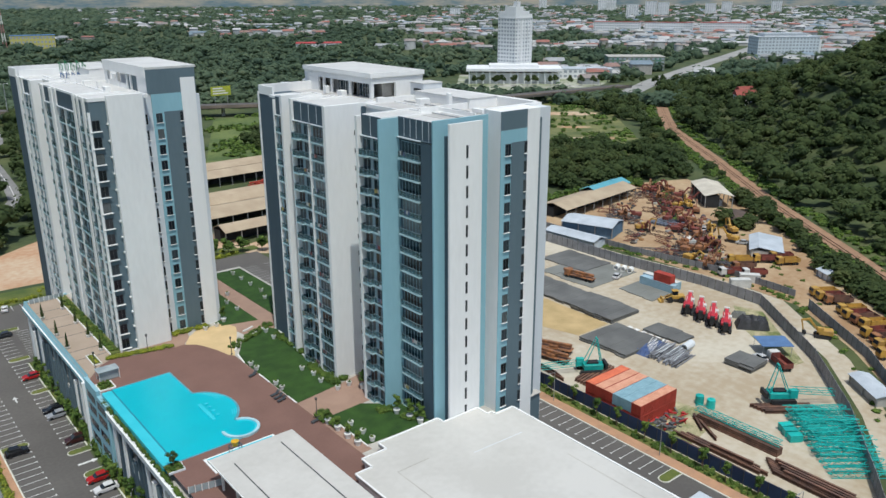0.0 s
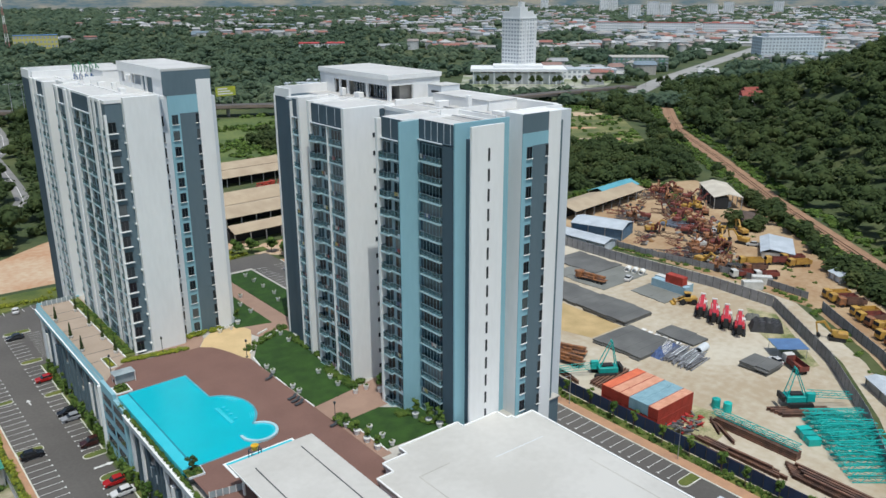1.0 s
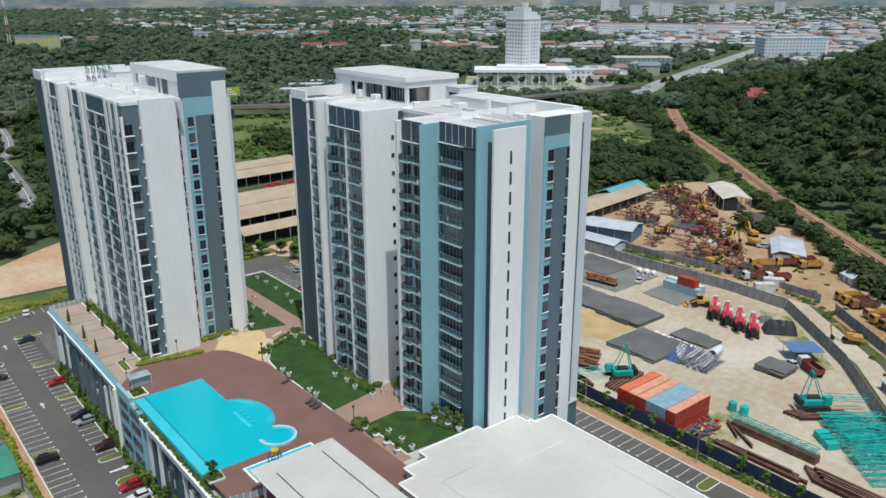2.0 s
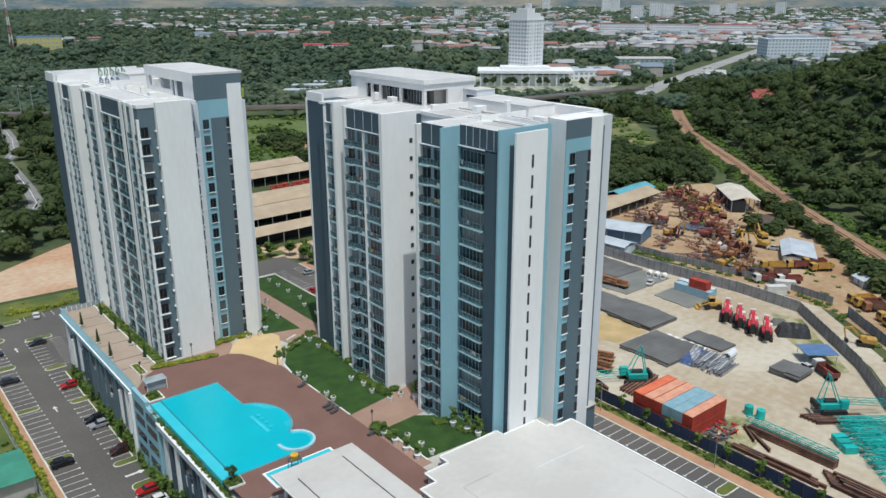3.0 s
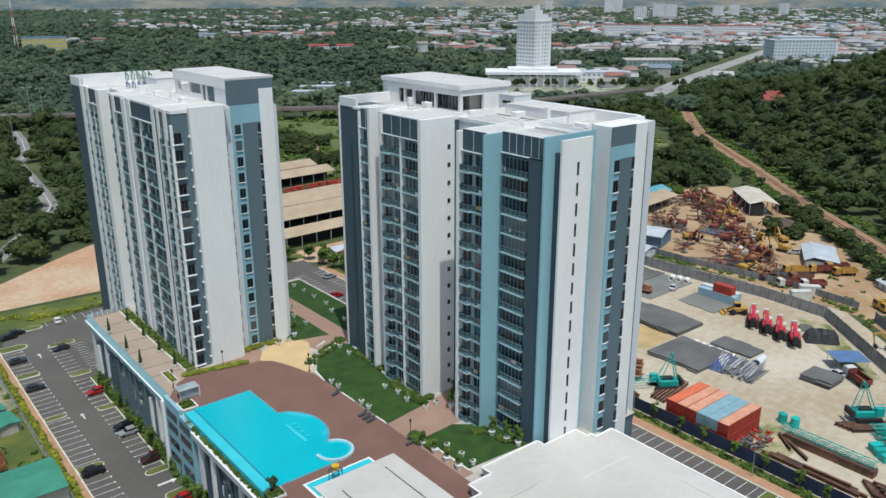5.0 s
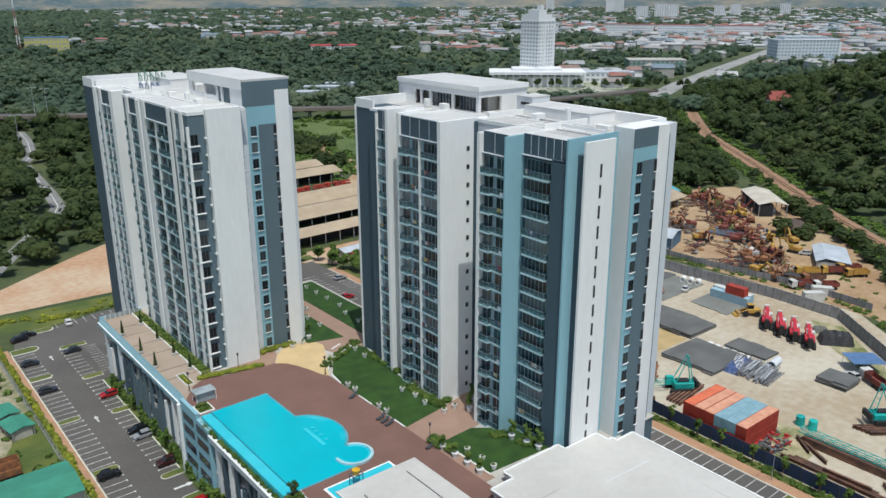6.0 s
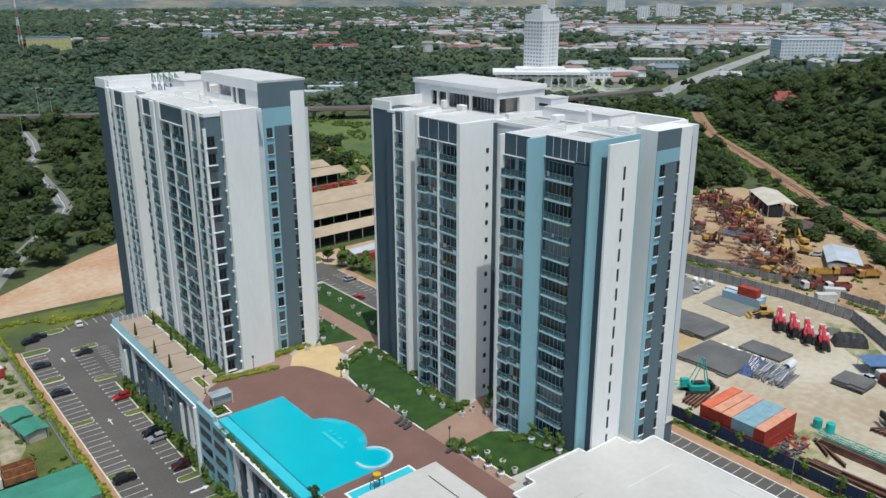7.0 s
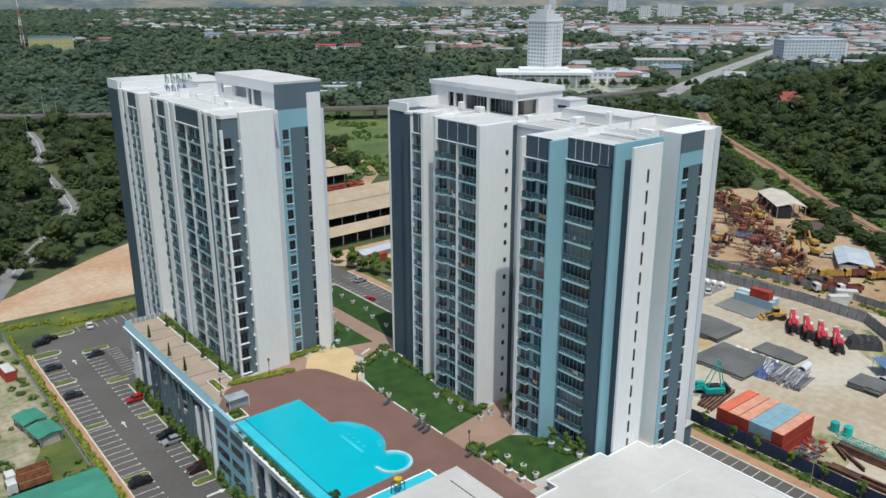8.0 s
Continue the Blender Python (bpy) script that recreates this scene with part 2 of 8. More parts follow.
def np_mesh(name, verts, faces, material, smooth=False):
    """A mesh out of number arrays; faces all with the same count of corners."""
    me = bpy.data.meshes.new(name)
    faces = np.asarray(faces)
    n, k = faces.shape
    me.vertices.add(len(verts))
    me.vertices.foreach_set("co", np.asarray(verts, dtype=np.float32).ravel())
    me.loops.add(n * k)
    me.loops.foreach_set("vertex_index", faces.astype(np.int32).ravel())
    me.polygons.add(n)
    me.polygons.foreach_set("loop_start", np.arange(0, n * k, k, dtype=np.int32))
    me.polygons.foreach_set("loop_total", np.full(n, k, dtype=np.int32))
    me.update(calc_edges=True)
    me.validate()
    me.materials.append(material)
    return me


RNG = np.random.default_rng(7)
_b = bmesh.new()
bmesh.ops.create_icosphere(_b, subdivisions=2, radius=1)
_b.verts.ensure_lookup_table()
ICO_V = np.array([v.co[:] for v in _b.verts])
ICO_F = np.array([[v.index for v in f.verts] for f in _b.faces])
_b.free()
_b = bmesh.new()
bmesh.ops.create_icosphere(_b, subdivisions=1, radius=1)
_b.verts.ensure_lookup_table()
ICO1_V = np.array([v.co[:] for v in _b.verts])
ICO1_F = np.array([[v.index for v in f.verts] for f in _b.faces])
_b.free()


def crowns(centres, radii, leaves, leaf, core=True, fine=True):
    """Leafy crowns: lumpy cores with many small tilted leaf clumps over them. Returns vertices and triangles."""
    centres, radii = np.asarray(centres, float), np.asarray(radii, float)
    n = len(centres)
    V, F, base = [], [], 0
    if core:
        iv, fc = (ICO_V, ICO_F) if fine else (ICO1_V, ICO1_F)
        k = len(iv)
        lump = 0.70 + 0.42 * RNG.random((n, k, 1))
        v = centres[:, None, :] + iv[None] * radii[:, None, :] * lump * (0.9 if leaves else 1.0)
        V.append(v.reshape(-1, 3))
        F.append((fc[None] + (np.arange(n) * k)[:, None, None]).reshape(-1, 3))
        base = n * k
    if leaves:
        d = RNG.normal(size=(n, leaves, 3))
        d /= np.linalg.norm(d, axis=2, keepdims=True)
        d[..., 2] = np.where(d[..., 2] < -0.35, -d[..., 2], d[..., 2])
        c = centres[:, None, :] + d * radii[:, None, :] * (0.82 + 0.34 * RNG.random((n, leaves, 1)))
        up = d + np.array((0.0, 0.0, 0.75)) + RNG.normal(size=(n, leaves, 3)) * 0.28
        up /= np.linalg.norm(up, axis=2, keepdims=True)
        a = np.cross(up, RNG.normal(size=(n, leaves, 3)))
        a /= np.linalg.norm(a, axis=2, keepdims=True) + 1e-6
        b = np.cross(up, a)
        s = leaf * (0.6 + 0.8 * RNG.random((n, leaves, 1))) * np.minimum(1.6, radii.mean(1))[:, None, None]
        q = np.stack([c - a * s - b * s * 0.6, c + a * s - b * s * 0.5, c + a * s * 0.5 + b * s, c - a * s * 0.6 + b * s * 0.9], 2)
        V.append(q.reshape(-1, 3))
        i = base + np.arange(n * leaves) * 4
        F.append(np.concatenate([np.stack([i, i + 1, i + 2], 1), np.stack([i, i + 2, i + 3], 1)]))
    return np.concatenate(V), np.concatenate(F)


def leaf_stuff(name, centres, radii, leaves, leaf, material, label, category, core=True, parent=None, fine=True):
    v, f = crowns(centres, radii, leaves, leaf, core, fine)
    ob = new(name, np_mesh(name, v, f, material))
    if parent:
        ob.parent = parent
        return ob
    return tagged(ob, label, category, "", "stuff")


def inside(x, y, poly):
    r = False
    for (x0, y0), (x1, y1) in zip(poly, poly[1:] + poly[:1]):
        if (y0 > y) != (y1 > y) and x < (x1 - x0) * (y - y0) / (y1 - y0) + x0:
            r = not r
    return r


def near_line(x, y, pts):
    """The distance from a place to a broken line."""
    best = 1e9
    for (x0, y0), (x1, y1) in zip(pts, pts[1:]):
        dx, dy = x1 - x0, y1 - y0
        t = max(0, min(1, ((x - x0) * dx + (y - y0) * dy) / (dx * dx + dy * dy)))
        best = min(best, math.hypot(x - x0 - t * dx, y - y0 - t * dy))
    return best


def ribbon(pts, w, z0, z1, bm=None):
    """A strip of width w along a broken line."""
    bm = bm or bmesh.new()
    left, right = [], []
    for i, (x, y) in enumerate(pts):
        a, b = pts[max(0, i - 1)], pts[min(len(pts) - 1, i + 1)]
        d = Vector((b[0] - a[0], b[1] - a[1])).normalized()
        left.append((x - d.y * w / 2, y + d.x * w / 2))
        right.append((x + d.y * w / 2, y - d.x * w / 2))
    for i in range(len(pts) - 1):
        prism([left[i], right[i], right[i + 1], left[i + 1]], z0, z1, bm)
    return bm


def hill(x, y):
    """The wooded hill beyond the railway."""
    a = math.exp(-((((x - 660) / 230) ** 2 + ((y - 130) / 170) ** 2) ** 1.2))
    b = math.exp(-(((x - 480) / 150) ** 2 + ((y - 110) / 110) ** 2))
    d = (x - 269.7) * 0.755 - (y - 112.9) * 0.656
    s = max(0.0, min(1.0, (d - 12) / 90))
    return max(0.0, 72 * a + 16 * b - 0.5) * s * s * (3 - 2 * s)


# ---- ground ----
def grid_axis(lo, hi, fine_lo, fine_hi, n):
    return np.concatenate([np.linspace(lo, fine_lo, 12)[:-1], np.linspace(fine_lo, fine_hi, n), np.linspace(fine_hi, hi, 12)[1:]])


gx, gy = grid_axis(-4600, 4800, 200, 1100, 80), grid_axis(-4600, 4800, -300, 520, 70)
gv = [(x, y, hill(x, y)) for y in gy for x in gx]
nx = len(gx)
gf = [(j * nx + i, j * nx + i + 1, (j + 1) * nx + i + 1, (j + 1) * nx + i) for j in range(len(gy) - 1) for i in range(nx - 1)]
tagged(new("ground", np_mesh("ground", gv, gf, WILD)), "rough green and brown ground reaching the horizon", "ground", "", "structure")

RAIL = [(150, -30), (200, 32), (269.7, 112.9), (319.5, 172.8), (377.8, 235.7), (438, 303.9), (480, 340), (520, 372), (545, 400), (560, 440)]
GREYF = [(201, 220), (201.4, 190.7), (202, 157.6), (205.1, 127.4), (204.2, 107.2), (180.5, 79.4), (159.9, 61.6), (139.2, 47.3), (122, 36)]
LANE = [(206, 222), (207, 188), (208, 160), (212, 128), (210, 106), (186, 76), (165, 58), (143, 43), (125, 32)]
solid("yard_ground", prism([(121, 30), (139, 46), (160, 61), (180.5, 79), (204, 107), (205, 127.4), (202, 157), (201, 220), (121, 220)], -0.2, 0.03), YARD, "pale sandy hard-packed ground of the storage yard", "yard")
solid("lane", ribbon(LANE, 5.5, -0.2, 0.04), YARD, "pale sandy lane between two hoardings", "lane")
solid("machine_yard_ground", prism([(214, 112), (226, 88), (252, 98), (262, 118), (290, 150), (312, 178), (325, 215), (300, 225), (262, 215), (240, 250), (212, 225), (214, 130)], -0.2, 0.02), DIRT, "orange dirt ground of the machinery yard", "yard")
solid("machine_yard_track", prism([(172, 54), (182, 50), (205, 62), (235, 88), (256, 104), (230, 112), (214, 116), (212, 100), (194, 76)], -0.2, 0.015), DIRT, "orange dirt track beside parked trucks", "track")
solid("railway_bed", ribbon(RAIL, 8.5, -0.2, 0.25), mat("rail_ballast", (0.34, 0.20, 0.12), (0.25, 0.15, 0.09), 0.95, 0.2, 3), "reddish brown railway ballast bed", "railway")
solid("back_car_park", boxes((66.2, 192.2, -0.2, 96, 245, 0.029)), ASPH, "dark asphalt car park behind the towers", "car park")
west = prism([(18.6, 60), (32.2, 60), (32.2, 200.6), (44, 200.6), (44, 222.5), (66, 222.5), (66, 244.5), (44, 244.5), (29.5, 240.6), (22.4, 241.6), (18.8, 228)], -0.2, 0.03)
solid("car_park", west, ASPH, "dark asphalt car park with white bays", "car park")
solid("east_road", prism([(87, 20), (115.6, 20), (115.6, 245), (96, 245), (96, 149), (87, 149)], -0.2, 0.028), ASPH, "dark asphalt service road with parking bays", "road")
solid("footpath_east", boxes((115.8, 20, -0.2, 118.4, 235, 0.12)), ORANGE_PAVE, "terracotta footpath along the road", "footpath")
solid("verge_east", boxes((118.4, 20, -0.2, 120.9, 235, 0.08)), GRASS, "grass verge below the blue hoarding", "verge")
solid("kerb_east", boxes((115.5, 20, 0, 115.8, 235, 0.15)), KERB, "pale painted kerb", "kerb")
solid("verge_west", boxes((15.7, 60, -0.2, 17.2, 246, 0.08)), GRASS, "yellow-green verge along the fence", "verge")
solid("footpath_west", boxes((17.2, 60, -0.2, 18.35, 232, 0.10)), ORANGE_PAVE, "terracotta footpath beside the car park", "footpath")
solid("kerb_west", boxes((18.35, 60, 0, 18.62, 228, 0.15)), KERB, "pale painted kerb", "kerb")
solid("verge_north", prism([(16, 246), (30, 242), (44, 246), (118, 247), (118, 252), (16, 258)], -0.2, 0.05), GRASS, "yellow-green grass strip behind the car park", "verge")
solid("sand_lot", prism([(-30, 262), (20, 260), (118, 256), (112, 275), (74, 315), (56, 304), (39, 291.5), (24, 280), (8, 270), (-20, 268)], -0.2, 0.02), SAND, "bare orange sandy lot", "bare ground")
solid("west_lot", prism([(-40, 80), (16, 80), (16, 245), (-40, 245)], -0.2, 0.01), mat("gravel_and_grass", (0.40, 0.34, 0.25), (0.09, 0.12, 0.03), 0.95, 0.07, 0.7), "gravel and grass lot beside the fence", "lot")
solid("shed_forecourt", prism([(112, 246), (122, 236), (160, 238), (205, 246), (205, 256), (112, 255)], -0.2, 0.025), SAND, "sandy forecourt of the long sheds", "bare ground")
solid("west_grass", prism([(5, 150), (15.6, 150), (15.6, 196), (11, 192), (9, 182), (6, 176)], -0.2, 0.03), GRASS, "bright rough grass inside the fence", "grass")
for cx, cy, ra, rb in ((440, 396, 26, 11), (372, 319, 24, 4.5), (338, 284, 10, 6), (398, 352, 14, 4)):
    pts = []
    for i in range(18):
        a = 2 * math.pi * i / 18
        u, v = ra * math.cos(a) * (0.8 + 0.4 * noise.noise((i * 1.3, cx, 0))), rb * math.sin(a) * (0.8 + 0.4 * noise.noise((i * 1.7, cy, 1)))
        pts.append((cx + 0.78 * u + 0.63 * v, cy - 0.63 * u + 0.78 * v))
    solid("clearing", prism(pts, -0.2, 0.03), SAND, "patch of bare sand in the grass", "clearing")
solid("grass_clearing", prism([(322, 272), (362, 262), (470, 380), (475, 445), (420, 440), (350, 350)], -0.2, 0.015), MEADOW, "light green grassy clearing", "clearing")
solid("winding_road", ribbon([(0, 240), (14, 270), (29, 303), (45, 332), (60, 358), (68, 379), (71, 403), (74, 440), (77.5, 486), (87, 509), (96, 560), (100, 600)], 6, -0.2, 0.05), mat("pale_asphalt", (0.25, 0.245, 0.24), (0.18, 0.178, 0.175), 0.9, 0.1, 2), "pale grey road winding between trees", "road")
solid("far_road", ribbon([(560, 440), (671, 490), (800, 540), (953, 597), (1200, 690)], 19, -0.2, 0.1), mat("worn_road", (0.33, 0.325, 0.31), (0.26, 0.255, 0.245), 0.9, 0.05, 0.5), "wide pale grey road leading to town", "road")

# ---- podium ----
Z0 = 15.3
pod = thing("podium", (0, 0, 0), "blue-grey parking podium with a pool deck on top", "podium", "", "structure")
part("podium_body", prism([(35.5, 60), (87, 60), (87, 91), (97.4, 91.5), (97.4, 149), (85, 149), (85, 192), (66, 192), (66, 222), (44, 222), (44, 200), (35.5, 200)], 0, Z0 - 0.25), SLATE, pod)
part("deck_slab", prism([(34.95, 60), (87.1, 60), (87.1, 90.9), (97.45, 91.2), (97.45, 149.5), (85.5, 149.5), (85.5, 192.5), (66.5, 192.5), (66.5, 222.5), (43.5, 222.5), (43.5, 200.4), (33.8, 200.4), (33.8, 143), (34.95, 143)], Z0 - 0.25, Z0 - 0.05), CONC, pod)
solid("pool_deck", prism([(35.0, 60), (60.2, 60), (60.2, 141.5), (59.3, 143), (58.6, 146), (57.6, 149), (56.4, 151.6), (54.5, 153.2), (52, 153.2), (46.4, 154.3), (40.1, 155.9), (37.5, 154.3), (34.0, 149.5)], Z0 - 0.05, Z0), DECK, "reddish brown paved pool deck", "deck")
solid("terrace_floor", prism([(34.1, 149.7), (37.5, 154.4), (40.1, 156.0), (43.4, 156.0), (43.4, 199.9), (34.1, 199.9)], Z0 - 0.05, Z0 + 0.004), TERR, "beige tiled roof terrace", "terrace")
solid("play_area", prism([(54.5, 153.2), (56.4, 151.6), (57.6, 149), (58.6, 146), (59.3, 143), (60.2, 141.5), (61.8, 144.6), (65.3, 151.4), (66.8, 154.9), (65.8, 158.8), (59.1, 158.7), (56.8, 156.7)], Z0 - 0.05, Z0 + 0.004), SANDPIT, "sand-yellow soft play surface", "play area")
solid("tower_walk", prism([(46.4, 154.4), (52, 153.3), (54.4, 153.3), (56.8, 156.8), (57.6, 160.4), (46.4, 160.4)], Z0 - 0.05, Z0 + 0.001), PATHT, "tan paved walk at the tower's foot", "paving")
solid("lawn_large", prism([(60.4, 116.0), (69.8, 117.4), (70.6, 131), (73.2, 148.2), (72, 150.8), (66.4, 150), (61.2, 141.8), (60.3, 138)], Z0 - 0.05, Z0 + 0.06), LAWN, "clipped dark green lawn", "lawn")
solid("lawn_small", prism([(62.2, 96.5), (77, 95.6), (74.6, 104), (69, 108.6), (62.2, 108.2)], Z0 - 0.05, Z0 + 0.06), LAWN, "clipped dark green lawn", "lawn")
solid("paved_court", prism([(60.2, 95), (62.2, 95), (62.2, 108.2), (69, 108.6), (77, 109), (77, 119), (69.8, 117.4), (60.2, 116)], Z0 - 0.05, Z0 + 0.002), PATHT, "tan paved court", "paving")
solid("north_lawn", prism([(64.6, 157.6), (72.4, 155.5), (72.5, 190), (66.2, 190)], Z0 - 0.05, Z0 + 0.05), LAWN, "dark green lawn between the towers", "lawn")
solid("north_lawn_strip", prism([(76.6, 152), (84.8, 150.5), (84.8, 191), (76.6, 191)], Z0 - 0.05, Z0 + 0.05), LAWN, "dark green lawn strip at the podium's edge", "lawn")
solid("north_path", prism([(66.5, 150.1), (72, 150.9), (73.3, 148.2), (76, 145), (97, 148.8), (84.8, 150.5), (76.6, 152), (76.6, 191), (72.5, 191), (72.4, 155.5), (64.6, 157.6)], Z0 - 0.05, Z0 + 0.001), PATHT, "tan garden path between lawns", "path")

# ---- towers ----
FH = 3.21
ROOF = 66.8


def glazing(w, h, frame_mat=None, glass=None):
    """A sliding window in its frame: the frame mesh and the pane mesh, facing -x, w along y."""
    f, g = bmesh.new(), bmesh.new()
    t = 0.07
    n = max(2, round(w / 0.95))
    ys = [0.0]
    for i in range(n):
        ys += [i * (w - t) / n + t, (i + 1) * (w - t) / n]
    ys.append(w)
    zs = [0.0, t, h - t, h]
    solid_cell = lambda i, j: 0 <= i < len(ys) - 1 and 0 <= j < 3 and not (j == 1 and i % 2 == 1)
    seen = {}

    def vert(i, j, x):
        if (i, j, x) not in seen:
            seen[(i, j, x)] = f.verts.new((x, ys[i], zs[j]))
        return seen[(i, j, x)]

    A, B = -0.06, 0.05
    for i in range(len(ys) - 1):
        for j in range(3):
            if not solid_cell(i, j):
                continue
            f.faces.new((vert(i, j, A), vert(i, j + 1, A), vert(i + 1, j + 1, A), vert(i + 1, j, A)))
            f.faces.new((vert(i, j, B), vert(i + 1, j, B), vert(i + 1, j + 1, B), vert(i, j + 1, B)))
            for di, dj, p, q in ((-1, 0, (i, j), (i, j + 1)), (1, 0, (i + 1, j + 1), (i + 1, j)), (0, -1, (i + 1, j), (i, j)), (0, 1, (i, j + 1), (i + 1, j + 1))):
                if not solid_cell(i + di, j + dj):
                    f.faces.new((vert(*q, A), vert(*p, A), vert(*p, B), vert(*q, B)))
    box(g, -0.02, t / 2, t / 2, 0.02, w - t / 2, h - t / 2)
    return to_mesh("window", f, frame_mat or FRAMEW), to_mesh("pane", g, glass or GLASS)


def balcony_mesh(w, d):
    """A balcony slab with a thick pale edge, and its railing of tinted glass on thin posts. Faces -x."""
    s, r = bmesh.new(), bmesh.new()
    box(s, -d, 0, -0.16, 0, w, 0)
    box(s, -d - 0.03, -0.02, -0.2, -d, w + 0.02, 0.1)
    box(r, -d + 0.01, 0.02, 1.05, -d + 0.08, w - 0.02, 1.12, 1)
    n = max(2, round(w / 1.1))
    box(r, -d + 0.03, 0.03, 0.06, -d + 0.055, w - 0.03, 1.07, 0)
    if d > 0.6:
        for y in (0.02, w - 0.05):
            box(r, -d + 0.08, y, 0.12, -0.02, y + 0.03, 1.08, 0)
            box(r, -d + 0.08, y - 0.01, 1.08, -0.02, y + 0.04, 1.13, 1)
    for i in range(n + 1):
        y = 0.02 + i * (w - 0.07) / n
        box(r, -d + 0.015, y, 0.0, -d + 0.06, y + 0.035, 1.09, 1)
    return to_mesh("balcony", s, SLABM), to_mesh("railing", r, RAILGLASS, RAILBAR)


def stack(tower, x, y0, y1, z0, floors, depth, inset=0.0, win=True):
    """A stack of balconies on a face towards -x, with a window behind each; shallow ones have a pale spandrel beside the window."""
    w = y1 - y0
    flush = depth <= 0.6 and w > 2.0
    side = 0.55 if flush else 0.0
    sm, rm = balcony_mesh(w, depth)
    wm, pm = glazing(w - 0.16 - side, 2.75, FRAMEM)
    am = to_mesh("condenser", bevel(boxes((-0.34, 0, 0, 0, 0.8, 0.55)), 0.03), FRAMEW)
    sp = to_mesh("spandrel", boxes((-0.1, w - side - 0.04, 0.02, 0.0, w, FH - 0.22)), SPAND)
    for i in range(floors):
        z = z0 + i * FH
        b = piece("balcony", sm, tower, (x, y0, z))
        piece("railing", rm, b)
        if flush:
            piece("spandrel", sp, tower, (x, y0, z))
        if flush and depth > 0.32 and (i * 7 + round(y0)) % 3 == 0:
            piece("condenser", am, b, (-0.02, 0.3, 0.012))
        if win:
            g = piece("window", wm, tower, (x + inset - 0.04, y0 + 0.08, z + 0.02))
            piece("pane", pm, g)


def window_column(tower, axis, at, u, w, h, z0, floors, sill=True):
    """Single windows above one another, on a face towards -y (axis 'y') or -x (axis 'x')."""
    wm, pm = glazing(w, h, FRAMED, GLASSD)
    sb = bmesh.new()
    box(sb, -0.22, -0.1, -0.1, 0.0, w + 0.1, 0)
    sl = to_mesh("sill", sb, WHITE)
    for i in range(floors):
        z = z0 + i * FH
        loc, rz = ((u + 0.0, at - 0.03, z), 90) if axis == "y" else ((at - 0.03, u, z), 0)
        if axis == "y":
            loc = (u + w, at - 0.03, z)
        g = piece("window", wm, tower, loc, rz)
        piece("pane", pm, g)
        if sill:
            piece("sill", sl, g)


def top_panel(tower, x, y0, y1, z0, z1, n):
    """The dark cladding above a balcony stack, with its thin upright joints."""
    bm = boxes((x - 0.10, y0, z0, x, y1, z1))
    for i in range(1, n):
        y = y0 + (y1 - y0) * i / n
        box(bm, x - 0.16, y - 0.04, z0 + 0.15, x - 0.10, y + 0.04, z1 - 0.1, 1)
    box(bm, x - 0.5, y0, z0 - 0.15, x, y1, z0, 1)
    part("cladding", bm, [NAVY, FRAMEW], tower)


def roof_part(tower, x0, y0, z0, x1, y1, z1):
    """A parapet wall, or a broad roof slab with a low white rim round it."""
    if min(x1 - x0, y1 - y0) < 1.6:
        part("parapet", boxes((x0, y0, z0, x1, y1, z1)), WHITE, tower)
        return
    part("roof_slab", boxes((x0 + 0.02, y0 + 0.02, z0, x1 - 0.02, y1 - 0.02, z1 - 0.12)), ROOFPALE, tower)
    e = 0.26
    for d in ((x0, y0, x0 + e, y1), (x1 - e, y0, x1, y1), (x0 + e, y0, x1 - e, y0 + e), (x0 + e, y1 - e, x1 - e, y1)):
        part("roof_rim", boxes((d[0], d[1], z1 - 0.5, d[2], d[3], z1 + 0.12)), WHITE, tower)


